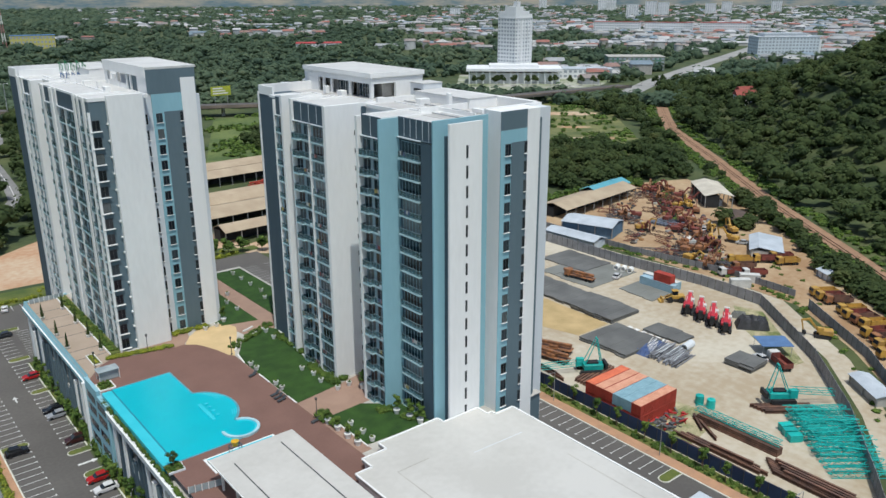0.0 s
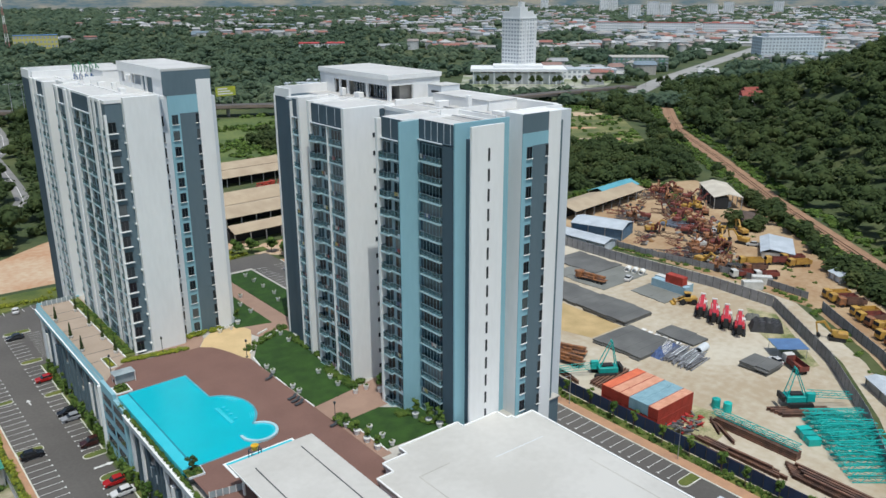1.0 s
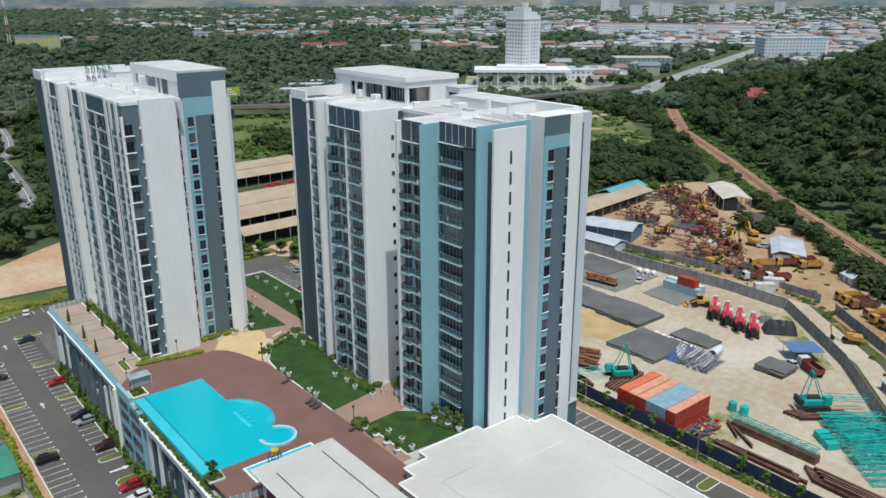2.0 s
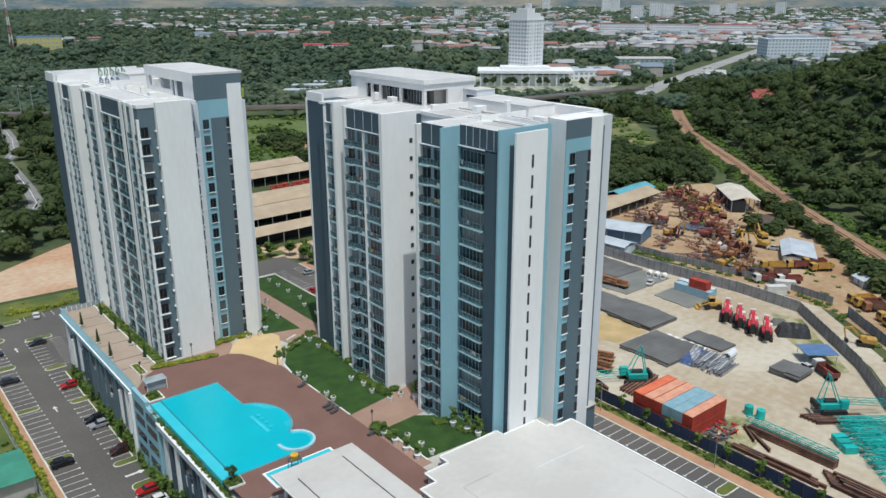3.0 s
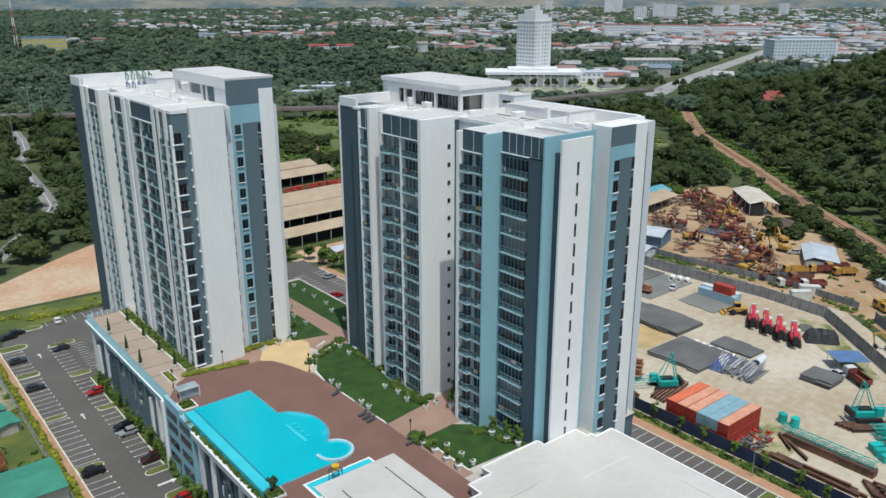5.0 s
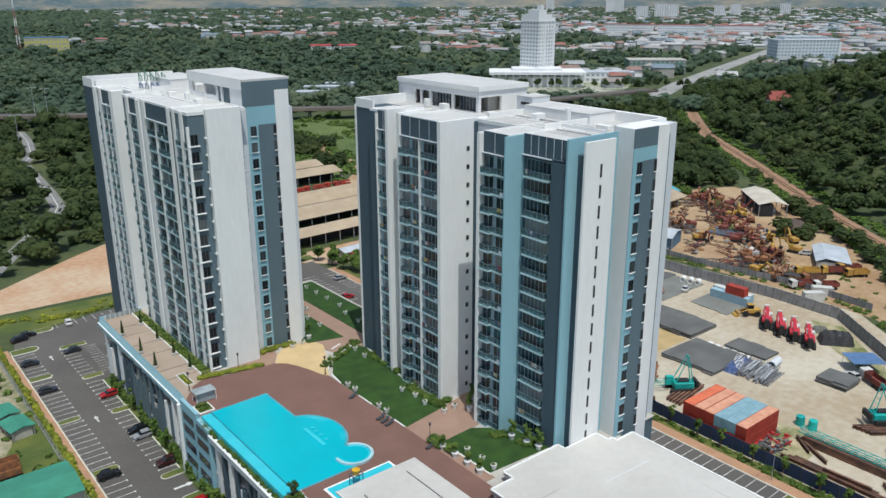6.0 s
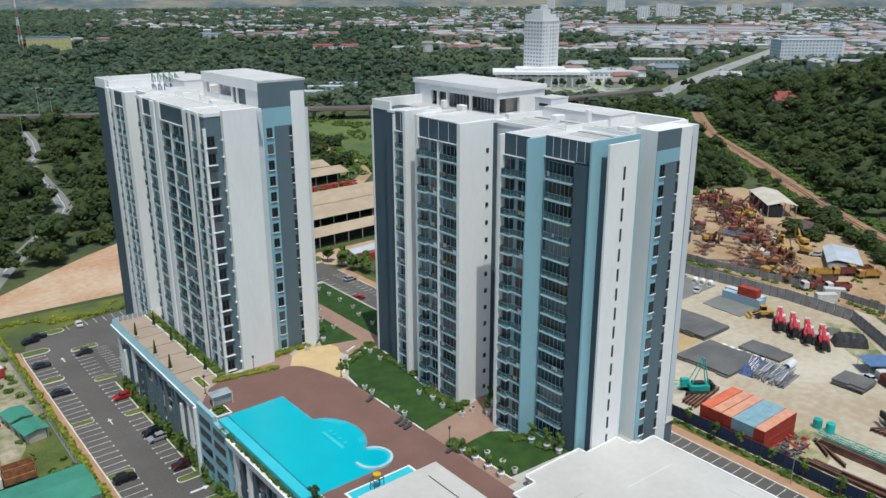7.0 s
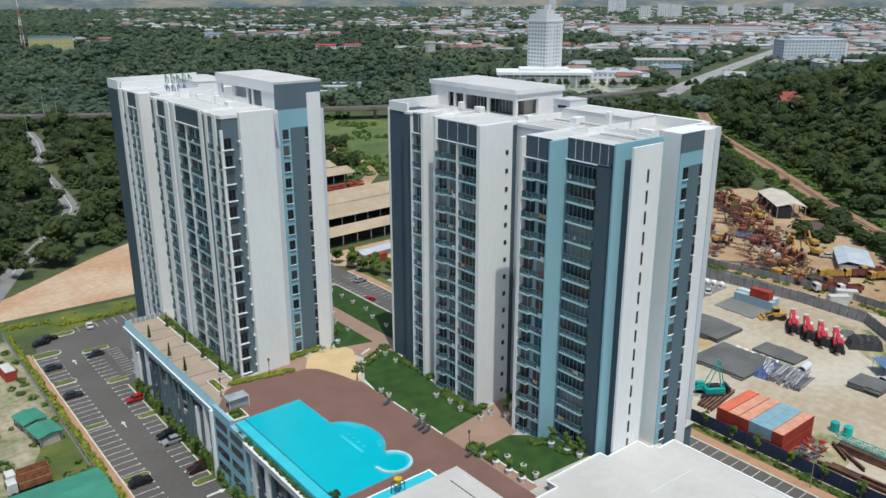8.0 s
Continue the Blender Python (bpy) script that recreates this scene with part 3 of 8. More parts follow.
def tower_b():
    T = thing("apartment_tower", (0, 0, 0), "white and blue sixteen-storey apartment tower beside the lawns", "apartment tower")
    F0 = Z0 + 0.05
    n = 15
    # masses, from the far end to the near end
    part("wall", prism([(73.2, 142.2), (97.5, 142.2), (97.5, 148.4), (73.2, 148.4)], 0, ROOF - 0.2), NAVY, T, "dark blue-grey wall")
    part("wall", boxes((72.0, 135.4, 0, 97.5, 142.2, ROOF - 0.25)), NAVY, T)
    part("wall", boxes((74.5, 131, 0, 97.5, 135.4, ROOF - 0.3)), WHITE, T)
    part("wall", boxes((71.4, 119.9, 0, 97.5, 131, ROOF - 0.35)), NAVY, T)
    part("wall", boxes((79.8, 109.8, 0, 97.5, 119.9, ROOF - 0.4)), PALEGREY, T)
    part("wall", boxes((72.1, 104.1, 0, 97.5, 109.8, ROOF - 0.45)), NAVY, T)
    part("wall", boxes((75.5, 94.3, 0, 97.5, 104.1, ROOF - 0.5)), NAVY, T)
    part("wall", boxes((85.85, 91.05, 0, 94.4, 94.6, 68.0)), WHITE, T, "white wall")
    part("wall", boxes((94.45, 91.6, 0, 95.6, 95, 66.2)), SLATE, T, "dark slate edge wall")
    part("wall", boxes((95.6, 92.6, 0, 98.6, 95, 67.6)), PALEGREY, T)
    # white fins and faces that stand out
    for (x0, y0, x1, y1, z1, m) in (
            (70.9, 134.8, 75, 135.5, 67.6, WHITE), (70.7, 130.9, 75, 131.6, 67.4, WHITE), (70.7, 119.2, 78.2, 120.0, 67.2, WHITE),
            (71.0, 109.6, 80, 110.2, 66.7, WHITE),
            (71.4, 104.0, 76, 104.3, 66.7, SKYBLUE), (73.0, 148.3, 97.8, 148.7, 67.0, WHITE), (74.6, 94.1, 85.9, 94.45, 67.3, SKYBLUE),
            (76.2, 92.1, 82.9, 92.5, 66.9, WHITE), (76.8, 92.5, 82.7, 94.1, 64.8, NAVY), (91.6, 90.95, 94.45, 92.0, 67.95, WHITE)):
        part("fin", boxes((x0, y0, 0, x1, y1, z1)), m, T)
    # small face on the near side: dark heading, light blue field, dark stripe
    part("panel", boxes((85.8, 90.96, 65.0, 91.6, 91.05, 68.0)), SLATE, T)
    part("panel", boxes((85.8, 90.94, 0, 88.1, 91.05, 65.0), (88.1, 90.94, 62.9, 91.6, 91.05, 65.0)), SKYBLUE, T)
    part("panel", boxes((88.1, 90.88, 0, 91.6, 91.05, 62.9)), SLATE, T)
    window_column(T, "y", 90.94, 86.75, 1.2, 1.9, F0 + 0.6, n)
    window_column(T, "y", 90.88, 90.95, 0.6, 1.9, F0 + 0.6, n)
    window_column(T, "y", 92.1, 79.55, 0.38, 2.0, F0 + 1.05, n, sill=False)
    # balcony stacks
    stack(T, 72.0, 135.6, 138.9, F0, n, 0.55)
    stack(T, 71.4, 128.4, 130.8, F0, n, 1.0)
    stack(T, 71.4, 125.7, 128.4, F0, n, 0.35)
    stack(T, 71.4, 120.2, 125.1, F0, n, 0.35)
    stack(T, 72.1, 107.2, 109.5, F0, n, 1.0)
    stack(T, 72.1, 104.4, 107.2, F0, n, 0.35)
    stack(T, 75.5, 98.0, 103.4, F0, n, 0.8)
    window_column(T, "x", 75.45, 94.6, 0.9, 1.7, F0 + 0.4, n)
    window_column(T, "y", 119.2, 76.6, 0.6, 0.8, F0 + 1.4, n, sill=False)
    part("fin", boxes((70.9, 125.2, 0, 71.7, 125.55, 63.6)), WHITE, T)
    part("fin", boxes((71.3, 138.9, 0, 72.4, 139.2, 66.5)), WHITE, T)
    part("fin", boxes((74.9, 94.3, 0, 75.65, 97.6, 63.8)), NAVY, T)
    for i in range(5):
        z = 62 - i * 10.5
        part("beam", boxes((73.6, 110.2, z, 79.8, 110.9, z + 0.6)), WHITE, T)
    top_panel(T, 71.3, 120.0, 130.9, 63.6, 67.0, 4)
    top_panel(T, 72.0, 104.3, 109.6, 63.6, 66.9, 2)
    top_panel(T, 75.4, 94.4, 104.0, 63.7, 66.9, 6)
    top_panel(T, 71.9, 135.5, 139.0, 63.6, 67.0, 2)
    # roof: slab, parapets, pavilion and plant boxes
    part("roof", boxes((80, 95, ROOF - 0.5, 97.3, 148.2, ROOF - 0.16)), ROOFGREY, T, "grey screeded flat roof")
    for d in ((73.2, 147.9, ROOF - 0.2, 97.5, 148.5, ROOF + 1.5), (73.1, 142.4, ROOF - 0.2, 73.5, 147.9, ROOF + 1.5), (72.2, 139.0, ROOF - 0.25, 78, 142.2, ROOF + 0.05), (72.1, 135.4, ROOF - 0.25, 80, 139.2, ROOF + 0.3),
              (71.5, 119.9, ROOF - 0.35, 82, 131, ROOF + 0.2), (74, 131, ROOF - 0.3, 82, 135.4, ROOF - 0.1), (79.7, 110, ROOF - 0.4, 86, 119.9, ROOF - 0.05), (72.2, 104.2, ROOF - 0.45, 82, 109.8, ROOF),
              (75.5, 94.4, ROOF - 0.5, 84, 104.1, ROOF - 0.1), (96.9, 95, ROOF - 1.0, 98.0, 125, ROOF + 1.5), (96.9, 125, ROOF - 1.0, 98.0, 148, ROOF + 0.9), (98.0, 94.8, 62, 98.6, 114, ROOF + 0.9), (85.97, 94.62, ROOF - 0.5, 98.5, 95.2, 68.1)):
        roof_part(T, *d)
    part("roof_box", boxes((92.5, 119.5, ROOF - 0.9, 97.0, 123.5, ROOF + 2.6)), PALEGREY, T)
    part("roof_cap", boxes((92.4, 119.4, ROOF + 2.6, 97.1, 123.6, ROOF + 2.75)), ROOFPALE, T)
    part("roof_box", boxes((90.5, 104, ROOF - 0.9, 96.9, 119.5, ROOF + 1.5)), WHITE, T)
    part("roof_cap", boxes((90.4, 103.9, ROOF + 1.5, 96.88, 119.4, ROOF + 1.6)), ROOFPALE, T)
    part("vent", boxes((92.4, 120.2, ROOF + 1.2, 92.5, 122.4, ROOF + 1.7)), SHADEFILL, T)
    for x, y, w, d, h in ((83, 133, 1.2, 1.8, 0.9), (82.5, 138, 0.9, 0.9, 1.4), (83.4, 121, 1.4, 0.9, 0.7), (86, 112, 2.2, 1.4, 1.1), (88, 98, 1.0, 2.6, 0.6), (88.4, 107, 0.8, 0.8, 2.4)):
        part("roof_unit", bevel(boxes((x, y, ROOF - 0.1, x + w, y + d, ROOF + h)), 0.05), WHITE, T)
    for x, y0, y1 in ((81.5, 96, 103), (87.0, 100, 118), (86.0, 121, 124)):
        part("roof_pipe", tube(bmesh.new(), (x, y0, ROOF + 0.15), (x, y1, ROOF + 0.15), 0.1, None, 8), STEEL, T)
    for d in ((80.2, 104.4, ROOF - 0.2, 90.4, 104.7, ROOF + 0.9), (84.0, 95.2, ROOF - 0.2, 84.3, 104.4, ROOF + 0.7), (82.2, 119.6, ROOF - 0.2, 92, 119.9, ROOF + 0.8)):
        part("low_wall", boxes(d), WHITE, T)
    part("pavilion_roof", bevel(boxes((84.6, 125.3, 70.6, 97.2, 150.4, 71.4)), 0.05), ROOFPALE, T)
    part("pavilion_fascia", boxes((84.85, 125.5, 69.4, 85.25, 150.2, 70.6)), WHITE, T)
    part("pavilion_fascia", boxes((85.25, 125.5, 69.4, 90.5, 125.9, 70.6)), WHITE, T)
    part("pavilion_fascia", boxes((84.55, 125.25, 70.55, 84.6, 150.4, 71.42)), WHITE, T)
    part("pavilion_fascia", boxes((84.55, 125.2, 70.55, 97.2, 125.25, 71.42)), WHITE, T)
    for d in ((84.9, 144.8, 85.4, 150.2), (84.9, 139.6, 85.3, 140.2), (84.9, 142.6, 85.3, 143.1), (84.9, 132.8, 85.3, 133.4), (84.9, 125.6, 85.5, 126.3)):
        part("pavilion_wall", boxes((d[0], d[1], ROOF - 0.9, d[2], d[3], 70.6)), WHITE, T)
    part("pavilion_wall", boxes((90.5, 125.5, ROOF - 0.9, 97, 126.1, 70.6), (96.4, 126.1, ROOF - 0.9, 97, 150, 70.6), (85.4, 149.7, ROOF - 0.9, 96.4, 150.2, 70.6)), WHITE, T)
    part("pavilion_recess", boxes((88.2, 127.0, ROOF - 0.9, 88.4, 149.6, 70.6), (88.2, 126.8, ROOF - 0.9, 96.4, 127.0, 70.6)), CONC, T)
    gm, pm = glazing(5.6, 3.0)
    for y in (134.0, 127.0):
        g = piece("window", gm, T, (86.4, y, ROOF - 0.3))
        piece("pane", pm, g)
    return T


def tower_a():
    T = thing("apartment_tower", (0, 0, 0), "white and blue apartment tower at the terrace's edge", "apartment tower")
    F0 = Z0 + 0.05
    n = 15
    part("wall", boxes((43.0, 214.2, 0, 65, 221.5, ROOF - 0.2)), NAVY, T, "dark blue-grey wall")
    part("wall", boxes((43.4, 200.6, 0, 65, 214.2, ROOF - 0.25)), SLATE, T)
    part("wall", boxes((45.6, 194.5, 0, 65, 200.6, ROOF - 0.2)), WHITE, T)
    part("wall", boxes((43.4, 166.6, 0, 65, 194.5, ROOF - 0.3)), SLATE, T)
    part("wall", boxes((43.1, 158.2, 0, 53.2, 166.6, ROOF - 0.3)), SLATE, T)
    part("wall", boxes((53.2, 160.6, 0, 65.2, 168, 66.4), (55.75, 160.6, 66.4, 65.2, 165.9, 71.4)), PALEGREY, T)
    for (a, b, c, d, z1, m) in (
            (46.25, 157.2, 53.0, 158.2, 67.4, WHITE), (53.0, 157.6, 53.3, 160.6, 67.0, PALEGREY), (62.0, 160.4, 65.0, 161.2, 69.5, WHITE), (65.0, 160.8, 65.9, 163.0, 66.0, PALEGREY),
            (42.7, 157.9, 43.15, 158.4, 64.4, WHITE), (42.8, 160.3, 43.4, 161.6, 66.9, WHITE), (42.9, 164.2, 43.4, 165.3, 66.9, WHITE), (42.9, 166.9, 43.5, 168.1, 66.9, WHITE), (43.0, 174.8, 43.5, 175.5, 63.5, WHITE),
            (42.9, 180.2, 43.5, 181.6, 67.0, WHITE), (43.2, 181.6, 43.5, 183.4, 66.6, PALEGREY), (42.9, 183.4, 43.5, 185.4, 66.8, WHITE), (42.9, 190.1, 43.5, 191.7, 66.9, WHITE),
            (42.9, 200.4, 45.7, 202.6, 67.0, WHITE), (43.0, 205.4, 43.5, 205.9, 63.8, WHITE), (42.9, 208.6, 43.5, 210.2, 67.0, WHITE), (42.9, 212.5, 43.5, 214.3, 67.0, WHITE)):
        part("fin", boxes((a, b, 0, c, d, z1)), m, T)
    part("panel", boxes((55.15, 160.48, 66.6, 65.2, 160.6, 71.4)), SLATE, T)
    part("panel", boxes((55.8, 160.46, 0, 58.1, 160.6, 66.6), (58.1, 160.46, 63.0, 62.0, 160.6, 66.6)), SKYBLUE, T)
    part("panel", boxes((58.1, 160.40, 0, 62.0, 160.6, 63.0)), SLATE, T)
    window_column(T, "y", 160.46, 56.4, 1.25, 1.9, F0 + 0.6, n)
    window_column(T, "y", 160.40, 61.3, 0.6, 1.9, F0 + 0.6, n)
    window_column(T, "y", 160.6, 53.7, 1.0, 2.0, F0 + 0.5, n)
    window_column(T, "y", 158.2, 43.3, 1.45, 2.0, F0 + 0.6, n, sill=False)
    ledge = to_mesh("ledge", boxes((42.8, 157.75, 0, 45.0, 158.2, 0.16)), WHITE)
    small_ledge = to_mesh("small_ledge", boxes((45.95, 157.7, 0, 46.24, 158.2, 0.3)), WHITE)
    for i in range(n):
        piece("ledge", ledge, T, (0, 0, F0 + 0.35 + i * FH))
        piece("small_ledge", small_ledge, T, (0, 0, F0 + 1.6 + i * FH))
    for y0, y1, d in ((158.5, 160.2, 0.3), (161.7, 164.1, 0.4), (165.4, 166.8, 0.2), (168.2, 171.4, 0.45), (171.5, 174.7, 0.35), (175.6, 180.1, 0.4), (185.5, 187.8, 0.45), (187.8, 190.0, 0.3), (191.8, 194.3, 0.3), (202.7, 205.3, 0.4), (206.0, 208.5, 0.4), (210.3, 212.4, 0.3)):
        stack(T, 43.1 if y1 < 166 else 43.4, y0, y1, F0, n, d)
    for y0, y1, k in ((168.2, 180.1, 1), (185.4, 190.0, 1), (202.7, 208.5, 1)):
        top_panel(T, 43.25, y0, y1, 63.6, 66.7, k)
    part("roof", boxes((46.5, 166, ROOF - 0.5, 64.9, 221.0, ROOF - 0.08)), ROOFPALE, T, "white flat roof")
    for d in ((43.0, 158.1, ROOF - 0.3, 54.5, 166.6, ROOF + 0.1), (43.2, 166.6, ROOF - 0.35, 49.5, 187.6, ROOF + 0.2), (43.2, 187.6, ROOF - 0.3, 48.5, 194.5, ROOF + 0.1), (45.5, 194.5, ROOF - 0.25, 49, 200.6, ROOF + 0.4), (43.2, 200.6, ROOF - 0.25, 48.5, 212.6, ROOF + 0.05), (43.0, 214.2, ROOF - 0.2, 43.4, 221.6, ROOF + 1.9), (43.4, 221.2, ROOF - 0.2, 65, 221.6, ROOF + 1.9), (43.4, 212.6, ROOF - 0.2, 56, 213.2, ROOF + 1.6), (64.7, 168, ROOF - 1, 65.2, 220, ROOF + 0.6)):
        roof_part(T, *d)
    part("roof_box", boxes((54, 194, ROOF - 0.9, 62, 204, ROOF + 2.4)), WHITE, T)
    part("roof_cap", boxes((53.9, 193.9, ROOF + 2.4, 62.1, 204.1, ROOF + 2.5)), ROOFPALE, T)
    part("roof_cap", boxes((55.9, 205.9, ROOF + 2.0, 64.1, 214.1, ROOF + 2.1)), ROOFPALE, T)
    part("roof_box", boxes((56, 206, ROOF - 0.9, 64, 214, ROOF + 2.0)), WHITE, T)
    for x, y, w, d, h in ((50, 170, 1.2, 1.8, 0.9), (51, 178, 0.9, 0.9, 1.3), (50.5, 186, 1.6, 1.2, 0.8), (58, 189, 1.8, 1.8, 1.6), (52, 207, 1.4, 2.4, 0.9)):
        part("roof_unit", bevel(boxes((x, y, ROOF - 0.1, x + w, y + d, ROOF + h)), 0.05), WHITE, T)
    for d in ((49.6, 188, ROOF - 0.2, 55, 188.3, ROOF + 1.2), (49.6, 193.4, ROOF - 0.2, 54, 193.7, ROOF + 1.4)):
        part("low_wall", boxes(d), WHITE, T)
    part("pavilion_roof", bevel(boxes((55.0, 160.5, 71.4, 65.5, 186.5, 71.9)), 0.05), ROOFPALE, T)
    part("pavilion_fascia", boxes((54.95, 160.5, 69.9, 55.15, 186.5, 71.9)), WHITE, T)
    for a, b in ((160.7, 166), (169.6, 170.3), (171.9, 172.6), (178, 178.6), (184.4, 186.4)):
        part("pavilion_wall", boxes((55.2, a, ROOF - 0.9, 55.7, b, 71.4)), WHITE, T)
    part("pavilion_wall", boxes((64.6, 168, ROOF - 0.9, 65.2, 186.2, 71.4), (58.4, 172.4, ROOF - 0.9, 58.6, 186, 71.4)), WHITE, T)
    part("pavilion_wall", boxes((55.5, 166.0, ROOF - 0.9, 55.62, 172.4, 71.4)), SLATE, T)
    part("balustrade", boxes((55.3, 172.6, ROOF - 0.1, 55.4, 184.4, ROOF + 1.0)), WHITE, T)
    return T


tower_b()
tower_a()

# ---- clubhouse roofs in front ----
hall = thing("clubhouse_hall", (0, 0, 0), "low hall with a broad stepped white flat roof", "hall")
HALL = [(54.8, 30), (87.2, 30), (87.2, 88.2), (83.2, 88.2), (83.2, 89.2), (82.2, 89.2), (82.2, 91.8), (74.6, 91.8), (74.6, 93.4), (62.4, 93.4), (62.4, 91.2), (57.8, 91.2), (57.8, 88.4), (54.8, 88.4)]
part("wall", prism([(x - 0.3 if x > 70 else x + 0.3, y - 0.3) for x, y in HALL], 0, 16.4), WHITE, hall)
part("roof", prism(HALL, 16.4, 17.0), ROOFWHITE, hall, "white roof membrane with faint stains")
for a, b in zip(HALL, HALL[1:] + HALL[:1]):
    part("roof_edge", ribbon([a, b], 0.3, 17.0, 17.16), WHITE, hall)
part("roof_seam", ribbon([(72.5, 81.6), (82.6, 81.2)], 0.14, 16.98, 17.02), PALEGREY, hall)
for d in ((60, 66, 60.2, 85), (60.2, 84.8, 66, 85), (83.5, 57, 83.7, 72)):
    part("roof_drain", boxes((d[0], d[1], 16.98, d[2], d[3], 17.012)), CONC, hall)
pav = thing("pool_pavilion", (0, 0, 0), "pool pavilion with a white flat roof and glazed front", "pavilion")
part("roof", bevel(boxes((37.8, 40, 19.1, 51.9, 102.3, 19.5)), 0.04), ROOFWHITE, pav)
for x, y in ((48.6, 100), (40.4, 99)):
    part("roof_drain", boxes((x, 60, 19.48, x + 0.2, y, 19.512)), FRAMED, pav)
part("gutter", boxes((37.7, 40, 19.35, 37.8, 102.3, 19.6)), WHITE, pav)
part("wall", boxes((41.5, 40, Z0, 51.3, 99.5, 19.1)), WHITE, pav)
for i in range(8):
    part("glass_panel", boxes((41.38, 99 - i * 2.6 - 2.3, Z0 + 0.1, 41.5, 99 - i * 2.6, Z0 + 2.9)), RAILGLASS, pav)
    part("column", boxes((38.6, 99.5 - i * 5, Z0, 38.9, 99.8 - i * 5, 19.1)), WHITE, pav)

# ---- woods ----
def wood(n, poly, keep, r0, r1, seed, lobes=5):
    """Trees in a stretch of plan; each crown is a dome of several lobes."""
    rng = random.Random(seed)
    xs, ys = [p[0] for p in poly], [p[1] for p in poly]
    out = []
    cell = math.sqrt((max(xs) - min(xs)) * (max(ys) - min(ys)) / n)
    nx_, ny_ = int((max(xs) - min(xs)) / cell) + 1, int((max(ys) - min(ys)) / cell) + 1
    for i, j in ((i, j) for i in range(nx_) for j in range(ny_)):
        x, y = min(xs) + cell * (i + rng.random()), min(ys) + cell * (j + rng.random())
        if not inside(x, y, poly) or not keep(x, y):
            continue
        r = r0 + (r1 - r0) * rng.random() ** 1.6
        z = hill(x, y) + r * rng.uniform(0.55, 1.5)
        out.append((x, y, z, r * 0.72))
        for k in range(lobes - 1):
            a, d = 2 * math.pi * (k + rng.random()) / (lobes - 1), r * rng.uniform(0.45, 0.72)
            out.append((x + d * math.cos(a), y + d * math.sin(a), z - r * rng.uniform(-0.05, 0.4), r * rng.uniform(0.34, 0.55)))
    return out


def plant(name, trees, leaves, leaf, label, material=None, flat=0.85, fine=True):
    c = [(x, y, z) for x, y, z, r in trees]
    rad = [(r, r, r * flat) for x, y, z, r in trees]
    return leaf_stuff(name, c, rad, leaves, leaf, material or LEAF, label, "woods", fine=fine)


off_rail = lambda d: (lambda x, y: near_line(x, y, RAIL) > d)
hillwood = wood(5900, [(160, -40), (276, 106), (326, 166), (384, 229), (444, 297), (505, 350), (575, 420), (680, 470), (900, 480), (900, -60), (300, -160)], lambda x, y: near_line(x, y, RAIL) > 7.5 and math.hypot(x, y) < 800, 3.6, 7.4, 1)
plant("hill_woods", hillwood, 18, 0.40, "dense dark green tropical woods on the hill", fine=False)
midwood = wood(1900, [(262, 222), (300, 230), (330, 215), (420, 300), (500, 372), (540, 440), (480, 440), (440, 330), (360, 270), (330, 330), (262, 262)], off_rail(14), 2.2, 6, 2)
plant("railway_woods", midwood, 24, 0.34, "scrubby green woods beside the railway", fine=False)
WROAD = [(0, 240), (14, 270), (29, 303), (45, 332), (60, 358), (68, 379), (71, 403), (74, 440), (77.5, 486), (87, 509), (96, 560), (100, 600)]
FLY = [(-60, 775), (92.6, 632.5), (120.9, 609.1), (255, 542), (300, 514), (431.8, 452.4), (560, 440)]
leftwood = wood(2300, [(-150, 250), (-30, 266), (6, 274), (25, 286), (40, 297), (57, 310), (75, 320), (112, 330), (128, 350), (170, 430), (215, 560), (100, 660), (-150, 780)], lambda x, y: near_line(x, y, WROAD) > 4.6 and near_line(x, y, FLY) > 12, 2.8, 8.0, 3)
plant("west_woods", leftwood, 26, 0.38, "dense dark green woods beyond the sandy lot", fine=False)
farwood = wood(8200, [(-250, 860), (105, 705), (262, 572), (330, 535), (469, 500), (520, 600), (600, 900), (1000, 1500), (600, 2100), (-300, 2100)], lambda x, y: near_line(x, y, [(322, 612), (400, 676)]) > 20 and near_line(x, y, [(128, 690), (180, 672)]) > 18 and math.sin(x / 130) + math.sin(y / 170 + x / 300) > -1.1 and not (285 < x < 400 and 1180 < y < 1440 and x < 260 + (y - 900) * 0.24), 3.2, 10, 4, 2)
plant("far_woods", farwood, 9, 0.85, "dark green woods beyond the flyover", HAZEDLEAF, flat=0.6, fine=False)
fly = thing("flyover", (0, 0, 0), "long concrete flyover on piers behind the woods", "flyover", "", "structure")
part("bridge_deck", ribbon(FLY, 16, 6.5, 8.0), ASPH, fly)
part("barrier", ribbon([(x - 4, y - 7) for x, y in FLY], 0.4, 6.8, 8.8), mat("weathered_concrete", (0.22, 0.17, 0.14), (0.15, 0.12, 0.10), 0.9, 0.1, 1.5), fly)
sidewood = wood(700, [(255, 100), (264, 118), (292, 150), (314, 178), (328, 216), (372, 232), (316, 164), (266, 104), (205, 34), (150, -20), (140, -5), (196, 48)], off_rail(8), 1.8, 4.4, 9)
plant("trackside_woods", sidewood, 26, 0.32, "green trees between the yard and the railway", fine=False)
rs_ = []
rr = random.Random(31)
for (x0, y0), (x1, y1) in zip(RAIL, RAIL[1:]):
    L = math.hypot(x1 - x0, y1 - y0)
    for i in range(int(L * 1.6)):
        t, o = rr.random(), rr.choice((-1, 1)) * rr.uniform(5.4, 12.0)
        rs_.append((x0 + (x1 - x0) * t - (y1 - y0) / L * o, y0 + (y1 - y0) * t + (x1 - x0) / L * o, 0.5))
